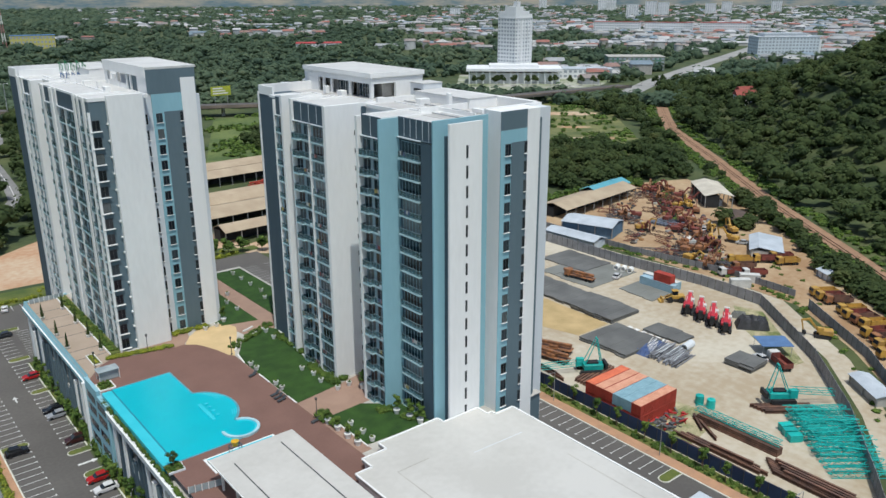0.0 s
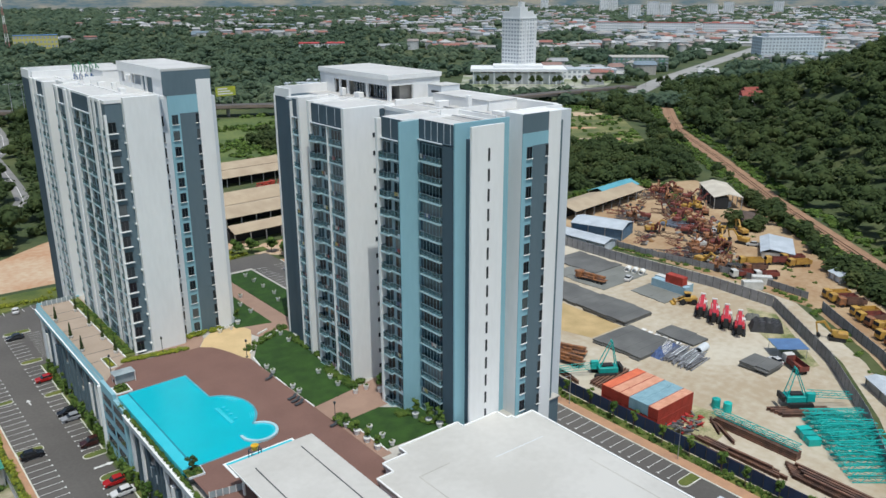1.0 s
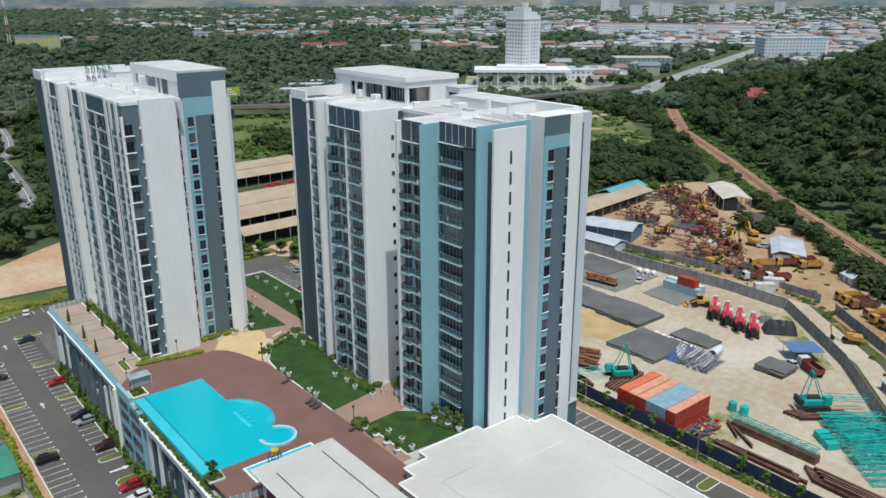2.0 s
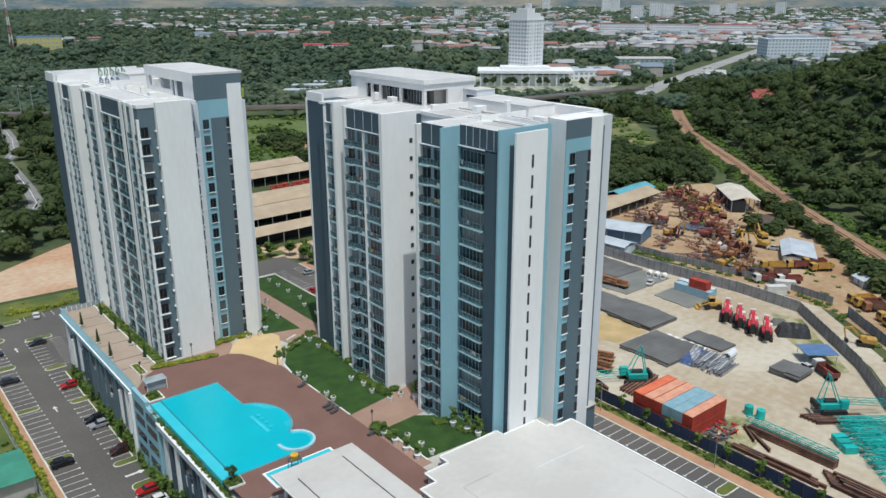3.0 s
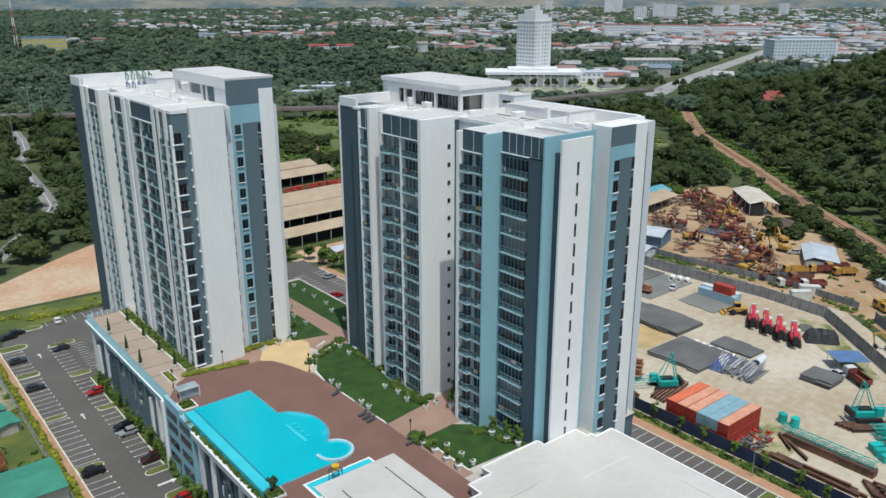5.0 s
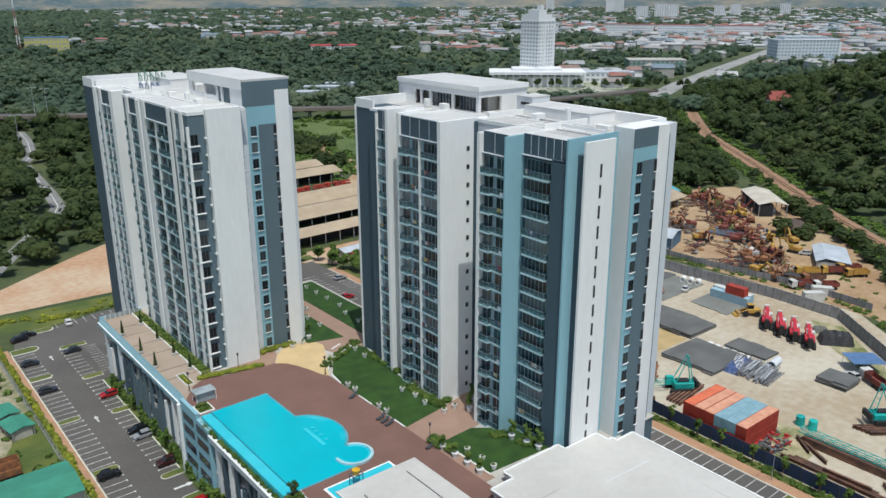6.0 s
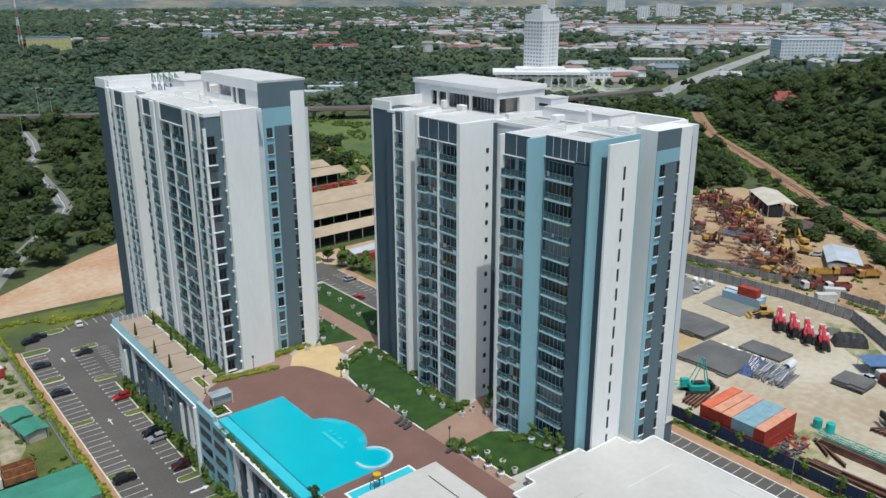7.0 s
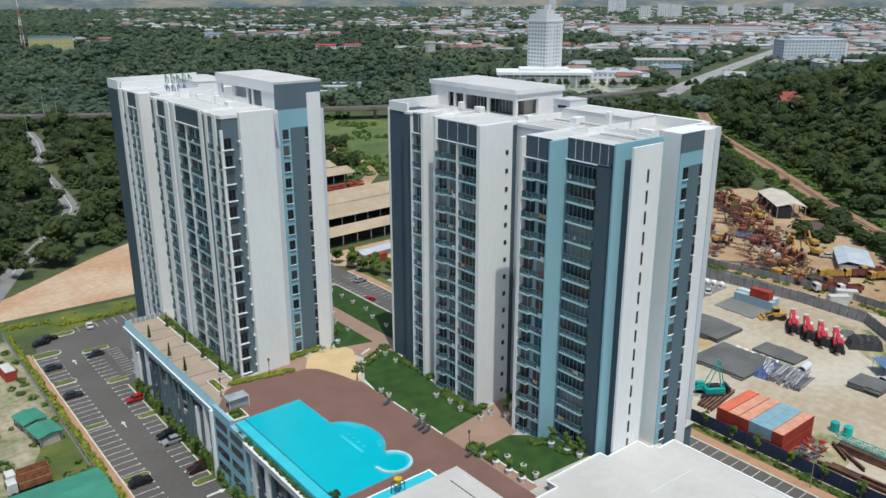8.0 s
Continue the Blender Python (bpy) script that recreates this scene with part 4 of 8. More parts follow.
leaf_stuff("railway_scrub", rs_, [(rr.uniform(0.7, 1.9),) * 2 + (rr.uniform(0.4, 1.2),) for _ in rs_], 30, 0.45, LEAFY, "green scrub along the railway bed", "scrub", fine=False)

# ---- podium edge and car park front ----
for i in range(1, 5):
    part("floor_slab", boxes((33.9, 60, i * 3.1 - 0.35, 35.6, 199.8, i * 3.1)), CONC, pod)
# near-black sheet behind the openings, painted shade of the parking floors
part("shade_sheet", boxes((35.40, 60, 0.1, 35.49, 199.6, 13.6)), SHADEFILL, pod)
rng = random.Random(5)
y = 62.0
while y < 198:
    hgt = rng.choice((13.5, 13.5, 11.3, 9.2, 7.0))
    m = rng.choice((SLATE, WHITE, PALEGREY, SLATE, SLATE, NAVY, NAVY))
    w = rng.uniform(0.3, 1.4)
    lift = 0 if hgt > 13 else rng.uniform(0, 13.5 - hgt)
    if not 136.5 < y < 151:
        part("fin", boxes((33.45, y, lift, 34.0, y + w, lift + hgt)), m, pod)
    if rng.random() < 0.5:
        zz = rng.choice((3.2, 6.3, 9.4))
        part("screen", boxes((33.75, y + w + 0.1, zz, 33.95, y + w + 1.6, zz + rng.uniform(1.2, 2.4))), rng.choice((SLATE, PALEGREY, CONC)), pod)
    y += w + rng.uniform(0.9, 2.3)
part("fascia", boxes((33.3, 150.5, 13.5, 33.8, 200.6, 14.35)), SKYBLUE, pod, "light blue parapet band")
part("end_parapet", boxes((33.8, 199.9, 13.3, 43.4, 200.6, 15.6)), SKYBLUE, pod, "light blue parapet")
part("cap", boxes((33.22, 151.3, 14.35, 33.5, 200.6, 14.47)), WHITE, pod)
slope = bmesh.new()
vs = [slope.verts.new(p) for p in ((33.5, 150.5, 14.4), (34.1, 150.5, 15.9), (34.1, 200.5, 15.9), (33.5, 200.5, 14.4), (34.1, 150.5, 14.2), (34.1, 200.5, 14.2))]
for f in ((0, 1, 2, 3), (0, 4, 1), (3, 2, 5), (1, 4, 5, 2), (0, 3, 5, 4)):
    slope.faces.new([vs[i] for i in f])
part("parapet_slope", slope, SKYBLUE, pod)
part("fascia", boxes((33.2, 60, 12.6, 33.7, 137.5, 13.9)), PALEGREY, pod, "pale grey parapet band")
part("cap", boxes((33.0, 60, 13.9, 33.75, 137.5, 14.05)), WHITE, pod)
part("channel_ledge", boxes((33.7, 60, 13.3, 35.5, 143, 13.75)), CONC, pod)
part("stair_block", bevel(boxes((33.3, 137.5, 0, 34.9, 150.5, 14.6)), 0.05), SKYBLUE, pod, "light blue stair block with strip windows")
part("stair_top", boxes((33.3, 143.0, 14.6, 34.0, 150.5, 15.6)), SKYBLUE, pod)
for z in (3.2, 6.4, 9.6, 12.2):
    part("strip_window", boxes((33.22, 138.4, z, 33.3, 143.2, z + 1.5)), GLASS, pod)
    part("strip_window", boxes((33.22, 144.6, z, 33.3, 149.6, z + 1.5)), GLASS, pod)
part("stair_fin", boxes((32.8, 150.5, 0, 34.0, 151.2, 14.4)), WHITE, pod)
# planting along the foot of the podium and on the pool's outer edge
foot = [(rng.uniform(32.9, 33.7), rng.uniform(70, 196), 0) for _ in range(150)]
leaf_stuff("podium_shrubs", [(x, y, rng.uniform(0.4, 1.6)) for x, y, z in foot], [(rng.uniform(0.4, 0.75),) * 2 + (rng.uniform(0.6, 2.6),) for _ in foot], 40, 0.24, LEAFY, "green shrubs and young trees along the podium", "shrubs")
for i in range(18):
    yy = 84 + i * 6.4 + rng.uniform(-1.5, 1.5)
    if 136 < yy < 151:
        continue
    T = thing("young_tree", (33.1 + rng.uniform(-0.2, 0.2), yy, 0), "slim young green tree beside the podium wall", "tree", "trees along the podium")
    h = rng.uniform(3.5, 6.5)
    part("trunk", tube(bmesh.new(), (0, 0, 0), (0.1, 0.1, h), 0.09, 0.04, 6), BARK, T)
    k = 7
    leaf_stuff("crown", [(rng.uniform(-.6, .6), rng.uniform(-.7, .7), h * rng.uniform(0.5, 1.1)) for _ in range(k)], [(rng.uniform(0.35, 0.6),) * 3 for _ in range(k)], 26, 0.26, LEAFY, "", "", parent=T, fine=False)
edge = [(rng.uniform(33.6, 33.9), rng.uniform(100, 142), 13.9 + rng.uniform(0.1, 0.5)) for _ in range(190)]
leaf_stuff("pool_hedge", edge, [(rng.uniform(0.25, 0.45),) * 3 for _ in edge], 30, 0.2, LEAFY, "green hedge along the outer edge of the pool", "hedge", fine=False)

# ---- pools ----
pool = thing("swimming_pool", (0, 0, Z0), "bright turquoise swimming pool with a curved bay", "swimming pool")
arc = [(46.9 + 4.7 * math.sin(math.pi * i / 16) ** 0.55, 131.4 - 14.4 * i / 16) for i in range(16)]
outline = [(36.0, 111.5), (47.0, 111.6), (49.4, 113.0)] + arc[::-1] + [(46.8, 142.5), (36.0, 142.3)]
part("pool_shell", boxes((36.0, 111.5, -1.5, 36.6, 142.1, -0.04)), WATER_S, pool)
part("coping", prism([(x + (0.35 if x > 40 else 0.0), y + (0.3 if y > 125 else -0.3)) for x, y in outline], -0.04, 0.03), mat("pool_coping", (0.10, 0.36, 0.44), rough=0.6), pool)
part("water", prism(outline, -0.03, 0.06), WATER_D, pool, "turquoise water over blue tiles")
part("overflow_channel", boxes((34.05, 111.6, -1.5, 35.86, 142.3, 0.025)), WATER_S, pool)
part("overflow_edge", boxes((35.80, 111.4, -1.4, 36.02, 142.3, 0.1)), mat("dark_pool_edge", (0.02, 0.22, 0.30), rough=0.4), pool)
part("submerged_bar", bevel(boxes((45.9, 119.9, 0.0, 46.6, 126.6, 0.22)), 0.05), WATER_S, pool)
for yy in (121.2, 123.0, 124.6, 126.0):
    part("bar_stool", tube(tube(bmesh.new(), (47.4, yy, 0), (47.4, yy, 0.16), 0.3, 0.3, 10), (47.4, yy, 0.16), (47.4, yy, 0.2), 0.34, 0.34, 10), WATER_S, pool)
for k in range(4):
    bm = bmesh.new()
    pts = [(46.9 + (4.55 - k * 0.42) * math.sin(math.pi * i / 16) ** 0.55, 131.2 - 14.2 * i / 16) for i in range(1, 6)]
    part("step", ribbon(pts, 0.2, 0.02, 0.075, bm), WATER_S, pool)
for k in range(3):
    pts = [(46.9 + (4.5 - k * 0.45) * math.sin(math.pi * i / 16) ** 0.55, 131.2 - 14.2 * i / 16) for i in range(11, 14)]
    part("step", ribbon(pts, 0.2, 0.02, 0.075), WATER_S, pool)


def ring(cx, cy, r0, r1, z0, z1, n=40, a0=0.0, a1=2 * math.pi):
    """A ring wall, or part of one, in one piece."""
    bm = bmesh.new()
    full = abs(a1 - a0 - 2 * math.pi) < 1e-6
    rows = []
    for i in range(n if full else n + 1):
        c, s = math.cos(a0 + (a1 - a0) * i / n), math.sin(a0 + (a1 - a0) * i / n)
        rows.append([bm.verts.new((cx + r * c, cy + r * s, z)) for r, z in ((r0, z0), (r1, z0), (r1, z1), (r0, z1))])
    for a, b in zip(rows, rows[1:] + (rows[:1] if full else [])):
        for k in range(4):
            bm.faces.new((a[k], a[(k + 1) % 4], b[(k + 1) % 4], b[k]))
    if not full:
        bm.faces.new(rows[0])
        bm.faces.new(rows[-1][::-1])
    bmesh.ops.recalc_face_normals(bm, faces=bm.faces[:])
    return bm


spa = thing("round_pool", (48.5, 114.4, Z0), "round pale blue spa pool with a raised rim", "spa pool")
part("basin", prism([(3.0 * math.cos(i * math.pi / 20), 3.0 * math.sin(i * math.pi / 20)) for i in range(40)], -0.04, 0.12), WATER_D, spa)
part("rim", ring(0, 0, 2.75, 3.25, 0, 0.35, 36, radians(-190), radians(78)), mat("pale_blue_rim", (0.42, 0.62, 0.68), rough=0.5), spa)
part("inner_step", ring(0, 0, 2.35, 2.75, 0.0, 0.17, 36, radians(-190), radians(78)), WATER_S, spa)
kid = thing("children_pool", (0, 0, Z0), "shallow rectangular turquoise pool with a white rim", "paddling pool")
part("rim", boxes((39.6, 104.4, -0.04, 51.9, 109.2, 0.10)), WHITE, kid)
part("water", boxes((40.0, 104.8, 0, 51.5, 108.85, 0.13)), WATER_S, kid)
bucket = thing("water_bucket", (44.2, 107.0, Z0 + 0.1), "yellow tipping bucket on four dark legs", "water toy")
for dx in (-0.9, 0.9):
    for dy in (-0.6, 0.6):
        part("leg", tube(bmesh.new(), (dx, dy, 0), (dx * 0.9, dy * 0.9, 1.9), 0.07), NAVY, bucket)
part("frame", boxes((-0.95, -0.65, 1.85, 0.95, -0.55, 1.97), (-0.95, 0.55, 1.85, 0.95, 0.65, 1.97), (-0.95, -0.55, 1.85, -0.83, 0.55, 1.97), (0.83, -0.55, 1.85, 0.95, 0.55, 1.97)), NAVY, bucket)
part("bucket", tube(bmesh.new(), (0, 0, 1.9), (0, 0, 2.7), 0.45, 0.65, 14), mat("yellow_plastic", (0.75, 0.42, 0.02), rough=0.4), bucket)
pump = thing("glass_shelter", (0, 0, Z0), "small glazed shelter at the corner of the pool deck", "shelter")
part("frame", boxes((35.2, 147.0, 0, 35.3, 147.1, 2.0), (38.8, 146.6, 0, 38.9, 146.7, 2.0), (35.2, 149.0, 0, 35.3, 149.1, 2.0), (38.8, 148.6, 0, 38.9, 148.7, 2.0)), WHITE, pump)
PALEGLASS = mat("pale_frosted_glass", (0.36, 0.41, 0.43), (0.25, 0.30, 0.32), 0.25, 0.6, 5)
part("glass_roof", bevel(boxes((35.0, 146.6, 2.0, 39.0, 149.2, 2.08)), 0.02), PALEGLASS, pump)
part("pane", boxes((35.3, 147.02, 0.1, 38.8, 147.06, 1.9)), PALEGLASS, pump)
part("bench", boxes((35.6, 147.6, 0.0, 38.4, 148.4, 0.5)), POT, pump)
cb = thing("corner_planter", (0, 0, Z0), "white kerbed planter with shrubs at the pool's corner", "planter")
part("kerb", boxes((34.0, 142.9, -1.0, 37.0, 143.1, 0.25), (34.0, 146.0, -1.0, 37.0, 146.2, 0.25), (34.0, 143.1, -1.0, 34.2, 146.0, 0.25), (36.8, 143.1, -1.0, 37.0, 146.0, 0.25)), WHITE, cb)
part("soil", boxes((34.2, 143.1, -0.5, 36.8, 146.0, 0.12)), GRASS, cb)
cs = [(rng.uniform(34.5, 36.5), rng.uniform(143.4, 145.8), 0.4) for _ in range(16)]
leaf_stuff("shrub_clump", cs, [(0.35, 0.35, 0.4)] * len(cs), 26, 0.22, LEAFY, "", "", parent=cb, fine=False)

pc = thing("pool_planter", (0, 0, Z0), "kerbed planter with a small tree at the pool's end", "planter")
part("kerb", ribbon([(33.9, 108.7), (36.4, 108.5), (36.6, 110.9)], 0.2, -0.04, 0.3), PALEGREY, pc)
part("soil", prism([(33.9, 108.8), (36.3, 108.6), (36.5, 110.9), (34.0, 111.4)], -0.04, 0.2), GRASS, pc)
cs = [(rng.uniform(34.1, 36.2), rng.uniform(108.9, 111.0), 0.35) for _ in range(18)]
leaf_stuff("shrub_clump", cs, [(0.35, 0.35, 0.3)] * len(cs), 26, 0.2, LEAFY, "", "", parent=pc, fine=False)
part("trunk", tube(bmesh.new(), (35.2, 110.2, 0.1), (35.3, 110.3, 1.9), 0.07, 0.04, 6), BARK, pc)
cs = [(35.3 + rng.uniform(-.7, .7), 110.3 + rng.uniform(-.7, .7), rng.uniform(1.4, 2.5)) for _ in range(10)]
leaf_stuff("crown", cs, [(0.42, 0.42, 0.35)] * len(cs), 30, 0.2, LEAF, "", "", parent=pc, fine=False)
gb = thing("glass_balustrade", (0, 0, Z0), "pale glass balustrade with white posts on the deck", "balustrade")
for i in range(6):
    x, y = 34.3 + i * 0.96, 102.0 - i * 0.2
    part("post", boxes((x - 0.05, y - 0.05, 0, x + 0.05, y + 0.05, 1.25)), WHITE, gb)
    if i < 5:
        part("pane", ribbon([(x + 0.08, y - 0.02), (x + 0.88, y - 0.18)], 0.03, 0.08, 1.2), PALEGLASS, gb)

# ---- terrace, lawns, planters ----
for yy in (191.5, 186.2, 179.8, 173.5, 164.4, 159.7):
    solid("terrace_drain", boxes((34.2, yy, Z0 - 0.02, 40.4, yy + 0.22, Z0 + 0.012)), FRAMED, "dark drain strip in the terrace", "drain")
solid("terrace_bed", boxes((40.8, 158, Z0, 42.9, 199.6, Z0 + 0.22)), GRASS, "green planting bed along the tower", "planter bed")
bed = [(rng.uniform(41.0, 42.6), rng.uniform(158.5, 196), Z0 + 0.35) for _ in range(125)]
solid("terrace_kerb", boxes((40.6, 158, Z0, 40.8, 199.6, Z0 + 0.3)), WHITE, "white kerb of the planting bed", "kerb")
leaf_stuff("terrace_bed_shrubs", bed, [(0.45, 0.45, 0.4)] * len(bed), 24, 0.22, LEAFY, "green shrubs in the terrace bed", "shrubs", fine=False)


tr_ = thing("terrace_railing", (0, 0, Z0), "pale glass railing with white posts at the terrace's end", "railing")
for i in range(8):
    part("post", boxes((34.6 + i * 1.1, 198.6, 0, 34.7 + i * 1.1, 198.7, 1.3)), WHITE, tr_)
    if i < 7:
        part("pane", boxes((34.74 + i * 1.1, 198.63, 0.1, 35.66 + i * 1.1, 198.66, 1.2)), PALEGLASS, tr_)


def pot_mesh(r, h):
    bm = bmesh.new()
    tube(bm, (0, 0, 0), (0, 0, h), r * 0.72, r, 12)
    tube(bm, (0, 0, h - 0.12), (0, 0, h), r * 1.08, r * 1.08, 12)
    return bm


def cypress(h):
    T = thing("potted_cypress", (0, 0, 0), "narrow dark cypress in a white pot on the terrace", "potted tree", "cypresses on the terrace")
    part("pot", pot_mesh(0.45, 0.6), POT, T)
    n = 9
    leaf_stuff("foliage", [(0, 0, 0.8 + h * i / n) for i in range(n)], [(0.42 * (1 - 0.75 * i / n),) * 2 + (0.4,) for i in range(n)], 34, 0.2, LEAF, "", "", parent=T, fine=False)
    return T


c0 = cypress(2.9)
spots = [(34.8, 187.1), (34.8, 175.3), (34.7, 166.6), (40.0, 190.4), (39.9, 179.6), (39.9, 170.2), (39.9, 161.5)]
tp = thing("terrace_planter", (0, 0, Z0), "low white kerbed planter bed on the terrace", "planter")
part("kerb", ribbon([(36.5, 160.3), (36.5, 155.0), (38.0, 155.0), (38.0, 160.3), (36.5, 160.3)], 0.16, 0, 0.3), POT, tp)
part("soil", boxes((36.6, 155.1, 0, 37.9, 160.2, 0.2)), GRASS, tp)
leaf_stuff("ground_cover", [(37.25, 155.6 + k * 0.5, 0.3) for k in range(9)], [(0.4, 0.3, 0.25)] * 9, 22, 0.2, HEDGE, "", "", parent=tp, fine=False)
c0.matrix_basis = pose(*spots[0], Z0)
for x, y in spots[1:]:
    copy_thing(c0, pose(x, y, Z0, 0, 0, rng.uniform(0, 360)))


def potted(h, r, label, group, name="potted_shrub"):
    T = thing(name, (0, 0, Z0), label, "potted plant", group)
    part("pot", pot_mesh(0.58, 0.9), POT, T)
    part("trunk", tube(bmesh.new(), (0, 0, 0.6), (0.05, 0, 0.6 + h * 0.6), 0.05, 0.03, 6), BARK, T)
    n = 8
    leaf_stuff("foliage", [(rng.uniform(-r, r) * .6, rng.uniform(-r, r) * .6, 0.7 + h * rng.uniform(0.35, 1)) for _ in range(n)], [(r * .6, r * .6, r * .6)] * n, 30, 0.26, LEAFY, "", "", parent=T, fine=False)
    return T


p_bare = thing("white_planter", (0, 0, Z0), "white pot with a low green plant by the lawn", "planter", "white pots round the lawns")
part("pot", pot_mesh(0.50, 0.85), POT, p_bare)
leaf_stuff("foliage", [(0, 0, 0.85), (0.1, 0.1, 0.95)], [(0.30, 0.30, 0.18)] * 2, 24, 0.16, LEAFY, "", "", parent=p_bare, fine=False)
lawn_pots = [(60.7, 135.3), (60.7, 132.8), (60.7, 124.8), (60.7, 122.4), (67.6, 127.1), (68.2, 123.7), (67.8, 120.3), (68.7, 115.7), (71.2, 115.8), (70.6, 148.1), (70.3, 144.0), (63.5, 103.3), (63.7, 99.8), (63.6, 96.9), (60.9, 157.6), (63.6, 157.9), (81.2, 182.3), (81.2, 177.2), (81.2, 171.3), (79.7, 166.4), (71.2, 169.2), (71.3, 163.9), (79.4, 160.3), (73.6, 174.1), (81.2, 187.2), (71.3, 180.5)]
p_bare.matrix_basis = pose(*lawn_pots[0], Z0)
for x, y in lawn_pots[1:]:
    copy_thing(p_bare, pose(x, y, Z0, 0, 0, rng.uniform(0, 360)))
sh = potted(1.7, 0.62, "leafy green shrub in a white pot on the paved court", "shrubs on the court")
sh_pots = [(60.9, 106.4), (61.0, 103.4), (61.0, 100.3), (61.1, 97.4)]
sh.matrix_basis = pose(*sh_pots[0], Z0)
for x, y in sh_pots[1:]:
    copy_thing(sh, pose(x, y, Z0, 0, 0, rng.uniform(0, 360)))
st = potted(2.9, 0.75, "small green tree in a white pot beside the tower", "trees beside the tower", "potted_tree")
st_pots = [(72.0, 101.6), (72.6, 98.6), (73.2, 96.4), (72.6, 113.2), (75.2, 115.4), (59.6, 161.2), (66, 159.5)]
st.matrix_basis = pose(*st_pots[0], Z0)
for x, y in st_pots[1:]:
    copy_thing(st, pose(x, y, Z0, 0, 0, rng.uniform(0, 360)))
hb = [(rng.uniform(71.2, 72.4), rng.uniform(118, 146), Z0 + 0.3) for _ in range(90)] + [(rng.uniform(70, 75), 0, Z0 + 0.3) for _ in range(60)] + [(rng.uniform(60.4, 61.8), rng.uniform(107, 110), Z0 + 0.4) for _ in range(16)]
hb += [(rng.uniform(69.0, 70.2), rng.uniform(117.5, 128), Z0 + 0.35) for _ in range(50)] + [(rng.uniform(61.0, 62.0), rng.uniform(104.5, 109.5), Z0 + 0.45) for _ in range(30)]
hb = [(x, y or 104.2 - (x - 70) * 0.5 + rng.uniform(-.8, .8) - 1.0 * (x > 72) * 4, z) for x, y, z in hb]
leaf_stuff("lawn_hedge", hb, [(0.6, 0.6, 0.5)] * len(hb), 36, 0.22, LEAFY, "clipped green hedge at the tower's foot", "hedge", fine=False)
yb = [(46 + i * 0.1, 154.7 - i * 0.018 + rng.uniform(0, 1.2), Z0 + 0.25) for i in range(60)] + [(rng.uniform(39.5, 46.5), 0, Z0 + 0.25) for _ in range(90)]
yb = [(x, y or 156.1 - (x - 39.5) * 0.2 + rng.uniform(0, 1.0), z) for x, y, z in yb]
leaf_stuff("yellow_hedge", yb, [(0.5, 0.5, 0.35)] * len(yb), 36, 0.2, HEDGE, "yellow-green ground cover at the tower's foot", "hedge", fine=False)
for a, b in (((60.2, 116.2), (60.2, 119.4)), ((60.2, 126.5), (60.2, 130.8)), ((60.2, 137.2), (60.9, 141.6)), ((62.1, 96), (62.1, 108.3)), ((70.4, 118), (70.9, 131)), ((70.9, 131), (73.4, 148))):
    solid("lawn_kerb", ribbon([a, b], 0.22, Z0 - 0.02, Z0 + 0.14), WHITE, "white kerb round the lawn", "kerb")
for x0, y0, x1, y1 in ((66.5, 148.6, 69.0, 149.4), (70.0, 150.0, 72.6, 150.9), (62.4, 145.2, 64.0, 146.8), (64.6, 147.4, 66.2, 148.2), (66.8, 151.4, 69.6, 152.6), (61.2, 143.6, 62.0, 144.6)):
    solid("garden_kerb", ribbon([(x0, y0), (x1, y1)], 0.3, Z0, Z0 + 0.3), POT, "short white garden kerb", "kerb")
gk = [(61.5 + t * 11.5 + rng.uniform(-.8, .8), 145 + t * 6.5 + rng.uniform(-.9, .9), Z0 + 0.3) for t in [rng.random() for _ in range(60)]]
leaf_stuff("garden_shrubs", gk, [(rng.uniform(0.3, 0.6),) * 3 for _ in gk], 30, 0.22, LEAFY, "green shrubs beside the play area", "shrubs", fine=False)
sp = [(rng.uniform(54, 62), 159.3 + rng.uniform(-.6, .8), Z0 + 0.3) for _ in range(40)]
leaf_stuff("tower_shrubs", sp, [(rng.uniform(0.3, 0.6),) * 3 for _ in sp], 30, 0.22, HEDGE, "yellow-green shrubs at the tower's foot", "shrubs", fine=False)


def lounger():
    T = thing("sun_lounger", (0, 0, Z0), "grey slatted sun lounger on the pool deck", "sun lounger", "loungers on the deck")
    part("frame", boxes((-1.0, -0.33, 0.28, 0.35, 0.33, 0.34)), FRAMED, T)
    bm = boxes((0, -0.33, 0, 0.75, 0.33, 0.06))
    bmesh.ops.transform(bm, matrix=pose(0.33, 0, 0.3, 0, -38, 0), verts=bm.verts)
    part("backrest", bm, FRAMED, T)
    for x in (-0.9, 0.2):
        for y in (-0.28, 0.24):
            part("leg", boxes((x, y, 0, x + 0.05, y + 0.05, 0.28)), STEEL, T)
    return T


l0 = lounger()
ls = [(59.0, 131.0), (58.6, 121.2), (58.6, 119.9), (58.6, 118.6), (59.6, 108.2)]
l0.matrix_basis = pose(*ls[0], Z0, 0, 0, 20)
for x, y in ls[1:]:
    copy_thing(l0, pose(x, y, Z0, 0, 0, 12))


def lamp_post(h):
    T = thing("lamp_post", (0, 0, Z0), "dark slim garden lamp post", "lamp post", "lamp posts on the deck")
    part("pole", tube(bmesh.new(), (0, 0, 0), (0, 0, h), 0.08, 0.06, 8), FRAMED, T)
    part("lantern", tube(bmesh.new(), (0, 0, h), (0, 0, h + 0.45), 0.16, 0.24, 10), FRAMED, T)
    part("base", boxes((-0.2, -0.2, 0, 0.2, 0.2, 0.12)), FRAMED, T)
    return T


